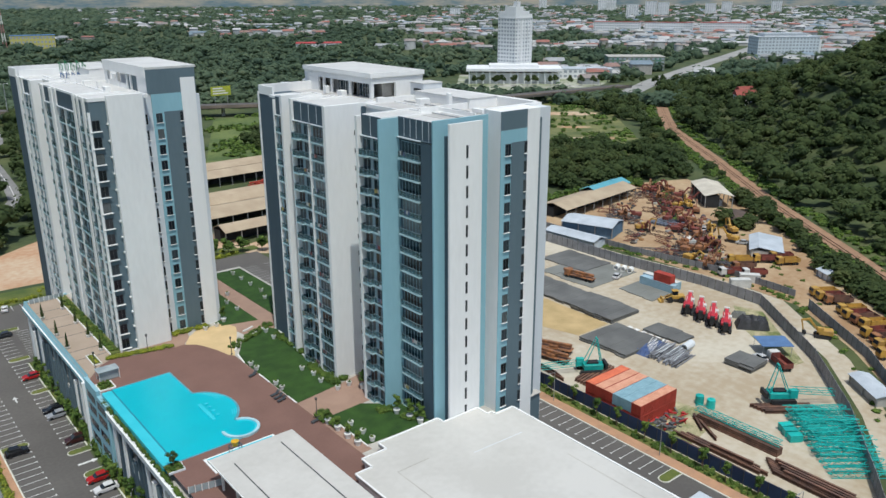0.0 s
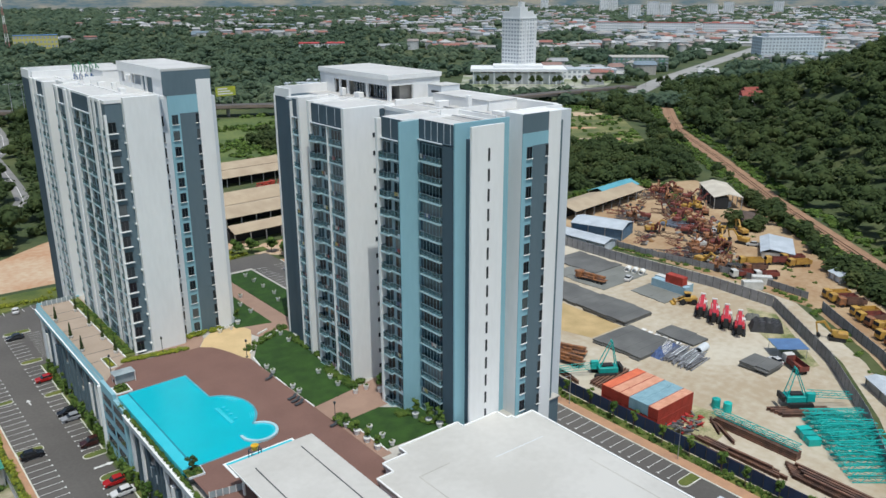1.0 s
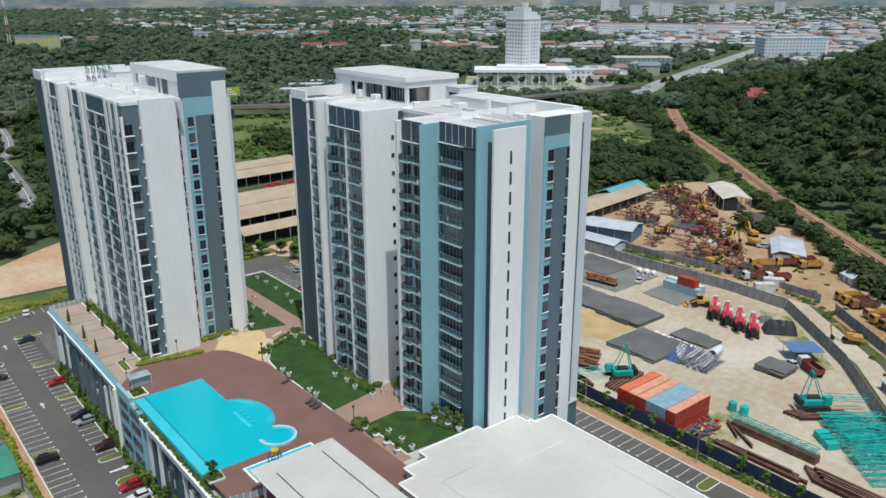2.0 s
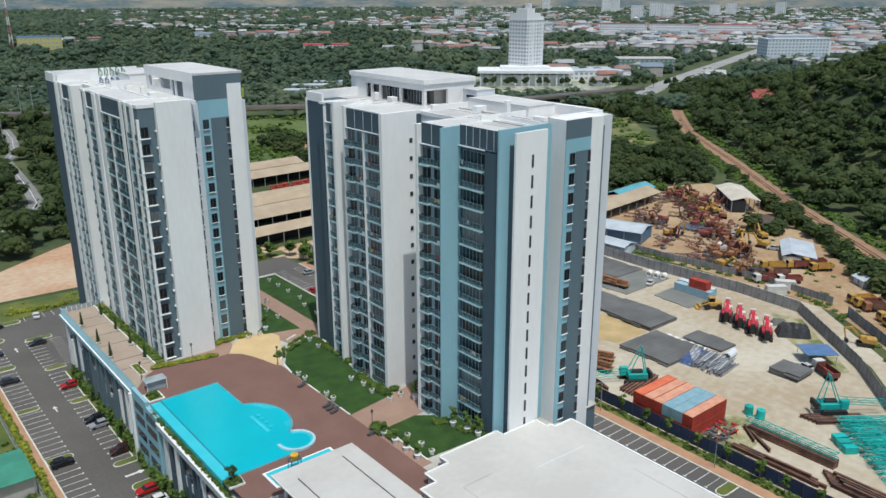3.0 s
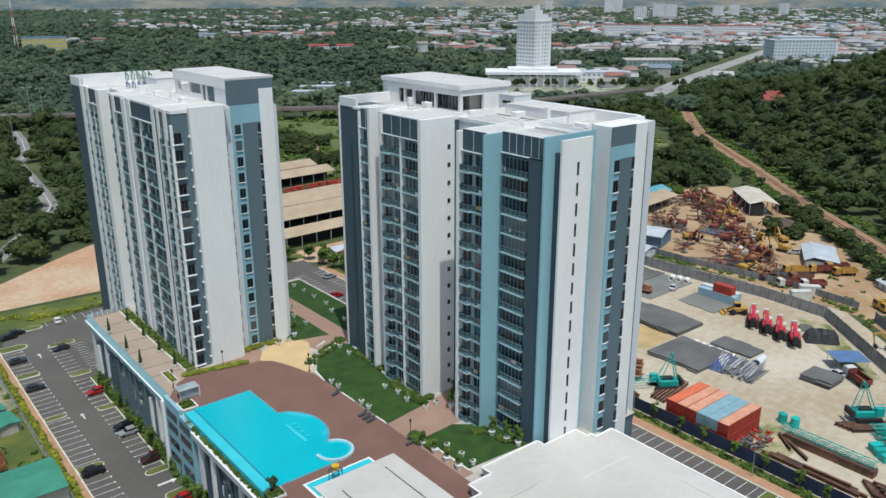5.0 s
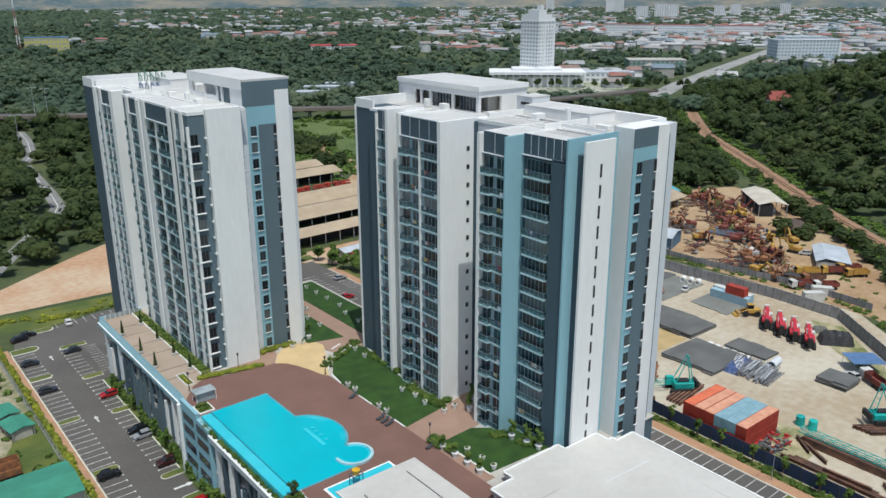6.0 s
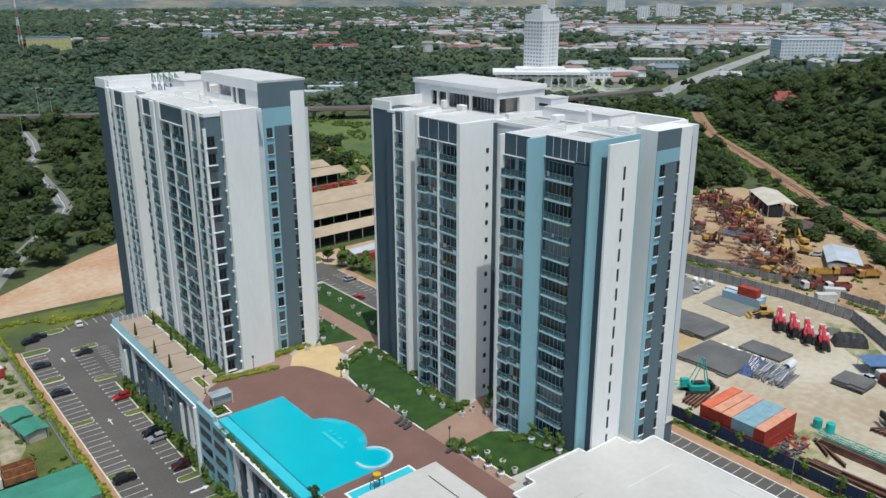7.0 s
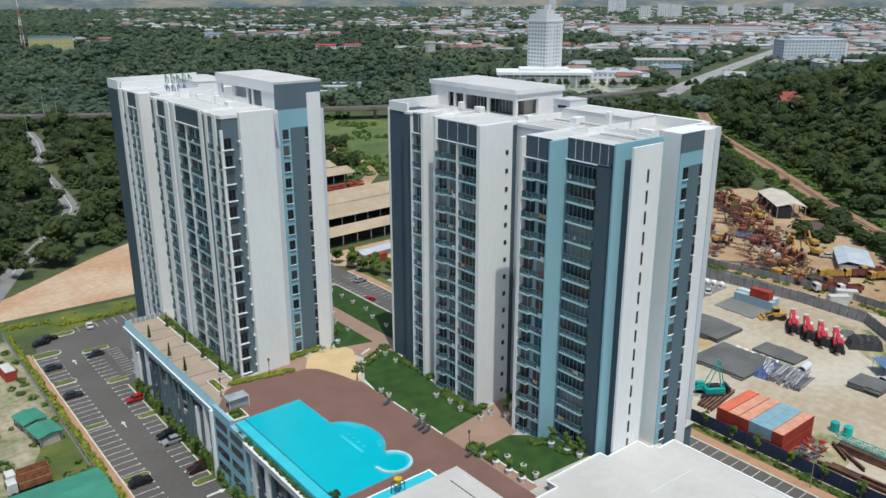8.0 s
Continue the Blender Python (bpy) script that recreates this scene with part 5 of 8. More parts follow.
lp = lamp_post(3.4)
lp.matrix_basis = pose(60.0, 142.6, Z0)
for x, y in ((60.4, 109.3), (47.2, 154.8), (36.2, 153.0)):
    copy_thing(lp, pose(x, y, Z0))

# roof sign of green and blue letters, too far off to read: plain bars on a frame
sg = thing("roof_sign", (50.5, 203.0, ROOF - 0.9), "green and blue roof sign on a steel frame", "roof sign")
for i in range(5):
    part("post", tube(bmesh.new(), (i * 1.1, -0.6 * i, 0), (i * 1.1, -0.6 * i, 4.0), 0.07, 0.07, 5), STEEL, sg)
SG, SB = mat("sign_green", (0.02, 0.22, 0.09), rough=0.5), mat("sign_blue", (0.03, 0.12, 0.30), rough=0.5)
for i in range(5):
    for m, z0, z1 in ((SG, 2.7, 4.6 + (i % 2) * 0.4), (SB, 0.9, 2.3)):
        bm = bmesh.new()
        tube(bm, (-0.36, 0, z0), (-0.30, 0, z1), 0.10, 0.10, 4)
        tube(bm, (-0.32, 0, z1 - 0.1), (0.34, 0, (z0 + z1) / 2), 0.09, 0.09, 4)
        tube(bm, (0.32, 0, (z0 + z1) / 2 + 0.1), (0.30, 0, z0), 0.09, 0.09, 4)
        bmesh.ops.transform(bm, matrix=pose(i * 1.1, -0.6 * i - 0.2, 0, 0, 0, -30), verts=bm.verts)
        part("letter_bar", bm, m, sg)
    part("stay", tube(bmesh.new(), (i * 1.1, -0.6 * i, 3.2), (i * 1.1 + 1.2, -0.6 * i + 1.4, 0), 0.05, 0.05, 5), STEEL, sg)

# ---- car park: bays, islands, arrows, cars ----
def bays(name, x0, x1, ys, tip):
    """White bay lines; each has a short cross stroke at its open end."""
    bm = bmesh.new()
    for y in ys:
        box(bm, min(x0, x1), y - 0.06, 0.03, max(x0, x1), y + 0.06, 0.04)
        box(bm, tip - 0.12, y - 0.28, 0.031, tip + 0.12, y + 0.28, 0.041)
    return solid(name, bm, LINE, "white painted parking bay lines", "road marking")


PITCH = 2.28
bays("bay_lines", 18.7, 23.2, [162.6 + PITCH * i for i in range(10)] + [186.2 + PITCH * i for i in range(11)] + [212.3 + PITCH * i for i in range(7)], 23.2)
bays("bay_lines_near", 18.7, 23.2, [157.2 - PITCH * i for i in range(30)], 23.2)
bays("bay_lines_mid", 29.0, 32.4, [154.3 + PITCH * i for i in range(12)] + [184.4 + PITCH * i for i in range(8)] + [206.0 + PITCH * i for i in range(9)], 29.0)
bays("bay_lines_podium", 28.4, 32.3, [138.6 - PITCH * i for i in range(20)], 28.4)
bays("bay_lines_north", 43, 47.5, [205 + PITCH * i for i in range(9)], 43)
bays("bay_lines_east", 110.8, 115.4, [75.4 + PITCH * i for i in range(40)], 110.8)
bm = bmesh.new()
for i in range(10):
    box(bm, 30 + i * 2.5, 239.6, 0.03, 30.12 + i * 2.5, 244.0, 0.04)
solid("bay_lines_far", bm, LINE, "white painted parking bay lines", "road marking")
bm = bmesh.new()
for i in range(12):
    box(bm, 33.9 + i * 0.05, 204.8 + i * 1.6, 0.03, 36.8 + i * 0.05, 204.9 + i * 1.6, 0.04)
solid("hatching", bm, LINE, "white hatched lines between bays", "road marking")
bm = bmesh.new()
for i in range(12):
    box(bm, 104, 206 + PITCH * i, 0.035, 108.5, 206.12 + PITCH * i, 0.045)
    box(bm, 111.5, 206 + PITCH * i, 0.035, 115.4, 206.12 + PITCH * i, 0.045)
solid("bay_lines_back", bm, LINE, "white painted parking bay lines", "road marking")


def island(x0, y0, x1, y1):
    """A kerbed green island with rounded ends."""
    T = thing("planted_island", (0, 0, 0), "kerbed parking island with yellowish grass", "traffic island", "islands in the car park", "structure")
    r = abs(y1 - y0) / 2
    yc = (y0 + y1) / 2
    pts = [(x0, y0)] + [(x1 + r * math.cos(a), yc + r * math.sin(a)) for a in [math.pi * (i / 8 - 0.5) for i in range(9)]] + [(x0, y1)] if x1 > x0 else [(x0, y1)] + [(x1 - r * math.cos(a), yc - r * math.sin(a)) for a in [math.pi * (i / 8 - 0.5) for i in range(9)]] + [(x0, y0)]
    part("kerb", prism(pts, 0, 0.16), KERB, T)
    part("grass", prism([(x * 0.94 + 0.06 * (x0 + x1) / 2, y * 0.82 + 0.18 * yc) for x, y in pts], 0.1, 0.22), GRASS, T)
    return T


for d in ((18.6, 159.2, 22.4, 161.6), (18.6, 184.0, 22.4, 185.6), (18.6, 209.0, 22.6, 211.4), (18.6, 227.4, 23.4, 231), (33.0, 150.4, 29.4, 152.4), (33.0, 181.8, 30.0, 183.8), (33.6, 202.8, 29.8, 204.8), (35.6, 223.8, 30.2, 226.0), (33.0, 140.4, 30.0, 143.0), (24.0, 239.0, 30.0, 242.0), (115.4, 71.4, 111.6, 73.8)):
    island(*d)
solid("kerb_podium", boxes((32.35, 60, 0, 32.6, 136.4, 0.16)), KERB, "pale painted kerb along the podium", "kerb")
solid("kerb_podium_north", boxes((32.35, 151.2, 0, 32.6, 200, 0.16)), KERB, "pale painted kerb along the podium", "kerb")
solid("podium_verge", boxes((32.6, 60, 0, 33.9, 200, 0.14)), GRASS, "grass strip along the podium foot", "verge")
bm = prism([(25.6, 180.5), (25.9, 180.5), (25.9, 182.4), (26.3, 182.4), (25.75, 183.6), (25.2, 182.4), (25.6, 182.4)], 0.03, 0.04)
prism([(26.0, 219.0), (26.3, 219.0), (26.3, 220.9), (26.7, 220.9), (26.15, 222.1), (25.6, 220.9), (26.0, 220.9)], 0.03, 0.04, bm)
prism([(29, 146.1), (31.6, 146.1), (31.6, 145.7), (32.8, 146.4), (31.6, 147.1), (31.6, 146.7), (29, 146.7)], 0.03, 0.04, bm)
solid("road_arrows", bm, LINE, "white painted direction arrows", "road marking")


def extrude_profile(pts, y0, y1):
    bm = bmesh.new()
    a, b = [bm.verts.new((x, y0, z)) for x, z in pts], [bm.verts.new((x, y1, z)) for x, z in pts]
    bm.faces.new(a)
    bm.faces.new(b[::-1])
    for i in range(len(pts)):
        j = (i + 1) % len(pts)
        bm.faces.new((a[j], a[i], b[i], b[j]))
    return bm


TYRE = BLACK
CARGLASS = mat("car_glass", (0.015, 0.018, 0.022), rough=0.05)
LAMPW = mat("headlight", (0.6, 0.6, 0.58), rough=0.2)
LAMPR = mat("tail_light", (0.35, 0.02, 0.02), rough=0.3)


def car(color, label, rough=0.25, suv=False):
    """A small car along x, nose to +x."""
    T = thing("car", (0, 0, 0), label, "car", "parked cars")
    paint = mat("car_paint", color, tuple(c * 0.85 for c in color), rough, 0.5, 4, bump=0)
    h = 0.25 if suv else 0.0
    body = extrude_profile([(-2.1, 0.3), (2.1, 0.3), (2.15, 0.6), (2.0, 0.82 + h * .5), (1.05, 0.95 + h * .6), (-1.9, 0.98 + h * .7), (-2.15, 0.8)], -0.85, 0.85)
    part("body", bevel(body, 0.06), paint, T)
    cab = extrude_profile([(-1.75, 0.9 + h * .6), (0.95, 0.9 + h * .6), (0.35, 1.42 + h), (-1.25, 1.45 + h)], -0.74, 0.74)
    part("cabin_glass", bevel(cab, 0.08), CARGLASS, T)
    roof = extrude_profile([(-1.3, 1.42 + h), (0.38, 1.40 + h), (0.25, 1.48 + h), (-1.15, 1.51 + h)], -0.68, 0.68)
    part("roof", roof, paint, T)
    wheel = tube(bmesh.new(), (0, -0.11, 0), (0, 0.11, 0), 0.31, 0.31, 12)
    tube(wheel, (0, -0.13, 0), (0, 0.13, 0), 0.17, 0.17, 8)
    wm = to_mesh("wheel", wheel, TYRE)
    for x in (-1.3, 1.35):
        for y in (-0.78, 0.78):
            piece("wheel", wm, T, (x, y, 0.31))
    for y in (-0.62, 0.62):
        part("headlight", boxes((2.02, y - 0.16, 0.62, 2.14, y + 0.16, 0.76)), LAMPW, T)
        part("tail_light", boxes((-2.14, y - 0.16, 0.68, -2.02, y + 0.16, 0.84)), LAMPR, T)
    return T


for col, label, places, suv in (
        ((0.012, 0.013, 0.016), "black hatchback in a parking bay", [(22.2, 236.6, 10), (24.6, 238.4, 10), (30.9, 171.3, 180)], False),
        ((0.03, 0.034, 0.042), "dark grey sedan in a parking bay", [(20.9, 219.3, 0), (20.7, 201.6, 0), (31.2, 220.8, 180)], False),
        ((0.62, 0.62, 0.62), "white sedan in a parking bay", [(35.6, 240.8, 80), (30.6, 134.6, 180)], False),
        ((0.38, 0.012, 0.012), "red sedan in a parking bay", [(31.2, 190.9, 180), (30.6, 138.9, 180), (106.2, 208.2, 0)], False),
        ((0.30, 0.31, 0.33), "silver sedan in a parking bay", [(31.0, 168.3, 180), (113.4, 224.0, 0)], False),
        ((0.045, 0.014, 0.012), "dark maroon car in a parking bay", [(31.2, 155.4, 180)], True),
        ((0.012, 0.013, 0.016), "black van with a pale roof in a parking bay", [(20.9, 157.8, 0)], True)):
    c = car(col, label, suv=suv)
    c.matrix_basis = pose(places[0][0], places[0][1], 0.03, 0, 0, places[0][2])
    for x, y, a in places[1:]:
        copy_thing(c, pose(x, y, 0.03, 0, 0, a))

# washing and odds and ends on a few balconies
CLOTH = palette("washing", [(0.24, 0.07, 0.07), (0.42, 0.42, 0.41), (0.36, 0.30, 0.12), (0.08, 0.11, 0.20), (0.30, 0.20, 0.21), (0.05, 0.05, 0.06)], 0.9)
rw = random.Random(44)
hung = [(70.95, 122.6 + rw.uniform(0, 1.2), fl) for fl in (1, 3, 4, 6, 8, 9, 11, 13)] + [(70.95, 125.9 + rw.uniform(0, 1.2), fl) for fl in (0, 2, 5, 7, 10, 12)] + [(71.35, 136.2 + rw.uniform(0, 1.0), fl) for fl in (2, 5, 7, 9)] + [(71.65, 104.6 + rw.uniform(0, 1.0), fl) for fl in (3, 6, 9, 12)] + [(74.6, 98.6 + rw.uniform(0, 3.0), fl) for fl in (1, 4, 11, 14)]
for x, y, fl in hung:
    L = thing("laundry", (x, y, Z0 + 0.05 + fl * FH), "washing hung over a balcony rail", "laundry", "washing on balconies")
    for j in range(3):
        part("cloth", boxes((-0.02, j * 0.45, 0.55 + 0.1 * (j % 2), 0.02, j * 0.45 + 0.36, 1.22)), CLOTH, L)

# ---- hoardings and planting on the east side ----
def hoarding(name, pts, step, h, material, label):
    """A run of upright sheets on posts."""
    T = thing(name, (0, 0, 0), label, "hoarding", "", "structure")
    sheet = bmesh.new()
    box(sheet, 0.04, -0.04, 0, step - 0.04, 0.04, h)
    for i in range(1, 5):
        box(sheet, step * i / 5 - 0.05, -0.075, 0.1, step * i / 5 + 0.05, -0.04, h - 0.1)
    me = to_mesh("sheet", sheet, material)
    post = to_mesh("post", boxes((-0.06, -0.06, 0, 0.06, 0.12, h + 0.1)), FRAMED)
    for (x0, y0), (x1, y1) in zip(pts, pts[1:]):
        L = math.hypot(x1 - x0, y1 - y0)
        a = math.degrees(math.atan2(y1 - y0, x1 - x0))
        n = max(1, round(L / step))
        for i in range(n):
            p = (x0 + (x1 - x0) * i / n, y0 + (y1 - y0) * i / n, rng.uniform(-0.08, 0.02))
            piece("sheet", me, T, p, a)
            piece("post", post, T, p, a)
    return T


hoarding("blue_hoarding", [(121.3, 34), (121.3, 172)], 2.4, 2.9, FENCEBLUE, "dark blue sheet-metal hoarding along the yard")
hoarding("grey_hoarding", GREYF, 2.4, 3.4, FENCEGREY, "grey sheet-metal hoarding round the storage yard")
hoarding("lane_hoarding", [(214.5, 214), (214, 190), (215, 160), (220, 126), (218, 104)], 2.4, 2.2, FENCEGREY, "low grey hoarding along the lane")
hoarding("dark_hoarding", [(212, 97), (192, 72), (170, 53)], 2.4, 3.0, FENCEGREY, "weathered grey hoarding beside the dirt track")
vg = [(rng.uniform(118.7, 120.7), rng.uniform(30, 170), 0.2) for _ in range(340)]
leaf_stuff("hoarding_shrubs", vg, [(rng.uniform(0.3, 0.65),) * 3 for _ in vg], 26, 0.24, LEAFY, "green shrubs below the blue hoarding", "shrubs", fine=False)


def small_tree(h, r, label, group, cat_mat=LEAFY):
    T = thing("tree", (0, 0, 0), label, "tree", group)
    part("trunk", tube(bmesh.new(), (0, 0, 0), (0.1, 0, h * 0.75), 0.12, 0.05, 7), BARK, T)
    for a in (0.5, 2.6, 4.4):
        part("limb", tube(bmesh.new(), (0.04, 0, h * 0.4), (math.cos(a) * r * 0.6, math.sin(a) * r * 0.6, h * 0.75), 0.06, 0.02, 5), BARK, T)
    n = 12
    leaf_stuff("crown", [(rng.uniform(-r, r) * .6, rng.uniform(-r, r) * .6, h * rng.uniform(0.5, 1)) for _ in range(n)], [(r * rng.uniform(.35, .6),) * 3 for _ in range(n)], 30, 0.3, cat_mat, "", "", parent=T, fine=False)
    return T


t0 = small_tree(4.2, 0.75, "slim young street tree beside the blue hoarding", "street trees")
t0.matrix_basis = pose(119.6, 70, 0)
for i in range(18):
    copy_thing(t0, pose(119.6 + rng.uniform(-.4, .4), 46 + i * 6.3 + rng.uniform(-1, 1), 0, 0, 0, rng.uniform(0, 360)))
vw = [(16.5 + rng.uniform(-.35, .35), 100 + i * 0.75 + rng.uniform(-.4, .4), 0.3 + 0.25 * math.sin(i * 1.9)) for i in range(195)] + [(x, 247.6 + 1.1 * math.sin(x / 9) + rng.uniform(-.7, .7) + (4 if x < 28 else 0), 0.3) for x in (rng.uniform(16, 110) for _ in range(210))] + [(rng.uniform(16, 110), rng.uniform(250, 257), 0.2) for _ in range(25)]
leaf_stuff("verge_shrubs", vw, [(rng.uniform(0.45, 0.9),) * 3 for _ in vw], 24, 0.24, HEDGE, "yellow-green shrubs along the fences", "shrubs", fine=False)
wire = thing("wire_fence", (0, 0, 0), "thin wire fence on steel posts", "fence", "", "structure")
wp = to_mesh("post", boxes((-0.04, -0.04, 0, 0.04, 0.04, 2.0)), STEEL)
for i in range(50):
    piece("post", wp, wire, (15.3, 120 + i * 2.6, 0))
part("rail", boxes((15.27, 120, 1.9, 15.33, 248, 1.96), (15.28, 120, 1.0, 15.32, 248, 1.04), (15.2, 120, 0, 15.4, 248, 0.3)), STEEL, wire)
lampm = thing("street_lamp", (117.4, 78, 0), "tall slim grey street lamp", "street lamp", "street lamps")
part("pole", tube(bmesh.new(), (0, 0, 0), (0, 0, 7), 0.1, 0.06, 8), STEEL, lampm)
part("arm", tube(bmesh.new(), (0, 0, 7), (-1.4, 0, 7.2), 0.05, 0.04, 6), STEEL, lampm)
part("lamp_head", boxes((-1.9, -0.12, 7.12, -1.3, 0.12, 7.24)), STEEL, lampm)
for y in (50, 106, 134):
    copy_thing(lampm, pose(117.4, y, 0))

# ---- storage yard ----
CONTM = {n: mat("container_" + n, c, c2, 0.65, 0.6, 5, bump=0.1) for n, c, c2 in (("red", (0.42, 0.055, 0.035), (0.30, 0.04, 0.025)), ("orange", (0.72, 0.19, 0.09), (0.60, 0.14, 0.07)), ("salmon", (0.68, 0.36, 0.24), (0.58, 0.27, 0.17)), ("blue", (0.25, 0.41, 0.47), (0.20, 0.34, 0.40)), ("paleblue", (0.33, 0.47, 0.55), (0.28, 0.42, 0.49)), ("white", (0.62, 0.61, 0.58), (0.5, 0.49, 0.46)))}


def container(L, side, roof, label, group=""):
    """A shipping container along x from its corner, with ribbed sides."""
    T = thing("shipping_container", (0, 0, 0), label, "shipping container", group)
    W, H = 2.42, 2.58
    bm = boxes((0.06, 0.06, 0.12, L - 0.06, W - 0.06, H - 0.06))
    n = int(L / 0.3)
    for i in range(n):
        x = 0.15 + i * (L - 0.4) / n
        box(bm, x, 0.02, 0.2, x + 0.14, 0.06, H - 0.15)
        box(bm, x, W - 0.06, 0.2, x + 0.14, W - 0.02, H - 0.15)
    for j in range(7):
        y = 0.2 + j * 0.3
        box(bm, 0.02, y, 0.2, 0.06, y + 0.15, H - 0.15)
    part("body", bm, CONTM[side], T)
    part("frame", boxes((0, 0, 0, L, 0.1, 0.14), (0, W - 0.1, 0, L, W, 0.14), (0, 0, H - 0.1, L, 0.08, H), (0, W - 0.08, H - 0.1, L, W, H), (0, 0, 0.14, 0.1, 0.1, H - 0.1), (0, W - 0.1, 0.14, 0.1, W, H - 0.1), (L - 0.1, 0, 0.14, L, 0.1, H - 0.1), (L - 0.1, W - 0.1, 0.14, L, W, H - 0.1)), CONTM[side], T)
    rf = boxes((0.05, 0.08, H - 0.06, L - 0.05, W - 0.08, H - 0.03))
    for i in range(int(L / 0.6)):
        box(rf, 0.2 + i * 0.6, 0.1, H - 0.03, 0.4 + i * 0.6, W - 0.1, H - 0.005)
    part("roof", rf, CONTM[roof], T)
    door = boxes((L - 0.02, 0.12, 0.2, L + 0.03, W / 2 - 0.03, H - 0.15), (L - 0.02, W / 2 + 0.03, 0.2, L + 0.03, W - 0.12, H - 0.15))
    part("door", door, CONTM[side], T)
    return T


tops = ["salmon", "blue", "blue", "salmon", "salmon", "orange"]
sides = ["red", "blue", "blue", "red", "red", "red"]
for i in range(6):
    lab = {"salmon": "faded salmon-topped red container in a stacked block", "blue": "blue-grey container in a stacked block", "orange": "bright orange-topped container in a stacked block"}[tops[i]]
    c = container(12.2, sides[i], tops[i], lab, "stacked containers")
    c.matrix_basis = pose(122.3, 86.6 + i * 2.46, 2.62)
    c = container(12.2, "red", "red", "red container at the bottom of a stacked block", "stacked containers")
    c.matrix_basis = pose(122.3, 86.6 + i * 2.46, 0.03)
c = container(12.2, "paleblue", "paleblue", "pale blue container against the hoarding")
c.matrix_basis = pose(194.2, 128, 0.03, 0, 0, 90)
c = container(6.0, "red", "red", "dark red container on top of a pale blue one")
c.matrix_basis = pose(194.4, 129.4, 2.63, 0, 0, 90)
c = container(12.2, "paleblue", "white", "white-roofed container against the hoarding")
c.matrix_basis = pose(197.2, 129, 0.03, 0, 0, 90)

MATG = mat("stacked_steel_mesh", (0.145, 0.145, 0.138), (0.10, 0.10, 0.097), 0.8, 0.15, 5, bump=0.5)
MATL = mat("flat_grey_mesh", (0.20, 0.205, 0.19), (0.16, 0.165, 0.15), 0.85, 0.15, 5, bump=0.4)


def mesh_stack(x0, y0, x1, y1, h, m, label):
    T = thing("mesh_stack", (0, 0, 0), label, "steel stack", "steel mesh stacks")
    n = max(1, round(h / 0.4))
    for i in range(n):
        k = max(2, round((y1 - y0) / 3.2))
        for j in range(k):
            b = bmesh.new()
            w, d = (x1 - x0) / 2, (y1 - y0) / k / 2 * rng.uniform(1.0, 1.12)
            z = 0.03 + i * h / n + 0.03 * (j % 3)
            box(b, -w + rng.uniform(-.5, .4), -d, z, w + rng.uniform(-.5, .4), d, z + 0.8 * h / n)
            bmesh.ops.transform(b, matrix=pose((x0 + x1) / 2, y0 + (j + 0.5) * (y1 - y0) / k, 0, 0, 0, rng.uniform(-1.6, 1.6)), verts=b.verts)
            part("mesh_sheet", b, m, T)
    return T


for d in ((160.5, 125.6, 172.5, 140.0, 1.3, MATG), (161.5, 140.6, 173.0, 162.0, 0.9, MATG), (146.4, 109.5, 161.0, 124.0, 1.0, MATG), (183.0, 128.5, 193.0, 141.2, 0.25, MATL), (163.6, 106.0, 170.0, 117.0, 0.7, MATG), (177.0, 147.0, 199.0, 168.0, 0.2, MATL), (186, 158, 199.5, 176, 0.5, MATG)):
    mesh_stack(*d, "low stack of dark grey steel mesh sheets")
for i in range(6):
    solid("timber_strip", boxes((161.8, 109 + i * 2.2, 0.03, 163.2 + i * 0.0, 110.3 + i * 2.2, 0.2)), POT, "white strips lying on the ground", "strip", "")
solid("dry_grass_patch", prism([(148, 126), (160, 126), (160.5, 150), (150, 156), (144, 140)], 0.02, 0.05), mat("dry_grass", (0.50, 0.36, 0.18), (0.38, 0.28, 0.13), 0.95, 0.2, 3), "dry yellowish ground between stacks", "ground")
WEEDS = mat("weedy_dry_ground", (0.47, 0.40, 0.26), (0.13, 0.16, 0.05), 0.95, 0.22, 2.5)
solid("weedy_patch", prism([(122.5, 76), (136, 78), (139, 84), (138, 88.5), (131, 90.5), (122.5, 91)], 0.02, 0.05), WEEDS, "weedy grass beside the containers", "ground")
solid("weedy_corner", prism([(178, 80.5), (200, 104), (198, 112), (186, 102), (172, 82)], 0.02, 0.05), WEEDS, "weedy grass inside the hoarding", "ground")

TEAL = mat("teal_paint", (0.015, 0.42, 0.38), (0.01, 0.32, 0.29), 0.5, 0.8, 6, rnd=0.15)
RIGRED = mat("red_machine_paint", (0.58, 0.03, 0.045), (0.40, 0.02, 0.03), 0.45, 0.8, 6)
YELLOW = mat("yellow_machine_paint", (0.52, 0.31, 0.05), (0.34, 0.19, 0.05), 0.6, 0.7, 6)
ORANGE = mat("orange_machine_paint", (0.36, 0.15, 0.055), (0.15, 0.075, 0.045), 0.65, 0.7, 6)
OLDRED = mat("faded_red_machine_paint", (0.24, 0.055, 0.038), (0.10, 0.038, 0.032), 0.8, 0.6, 6)


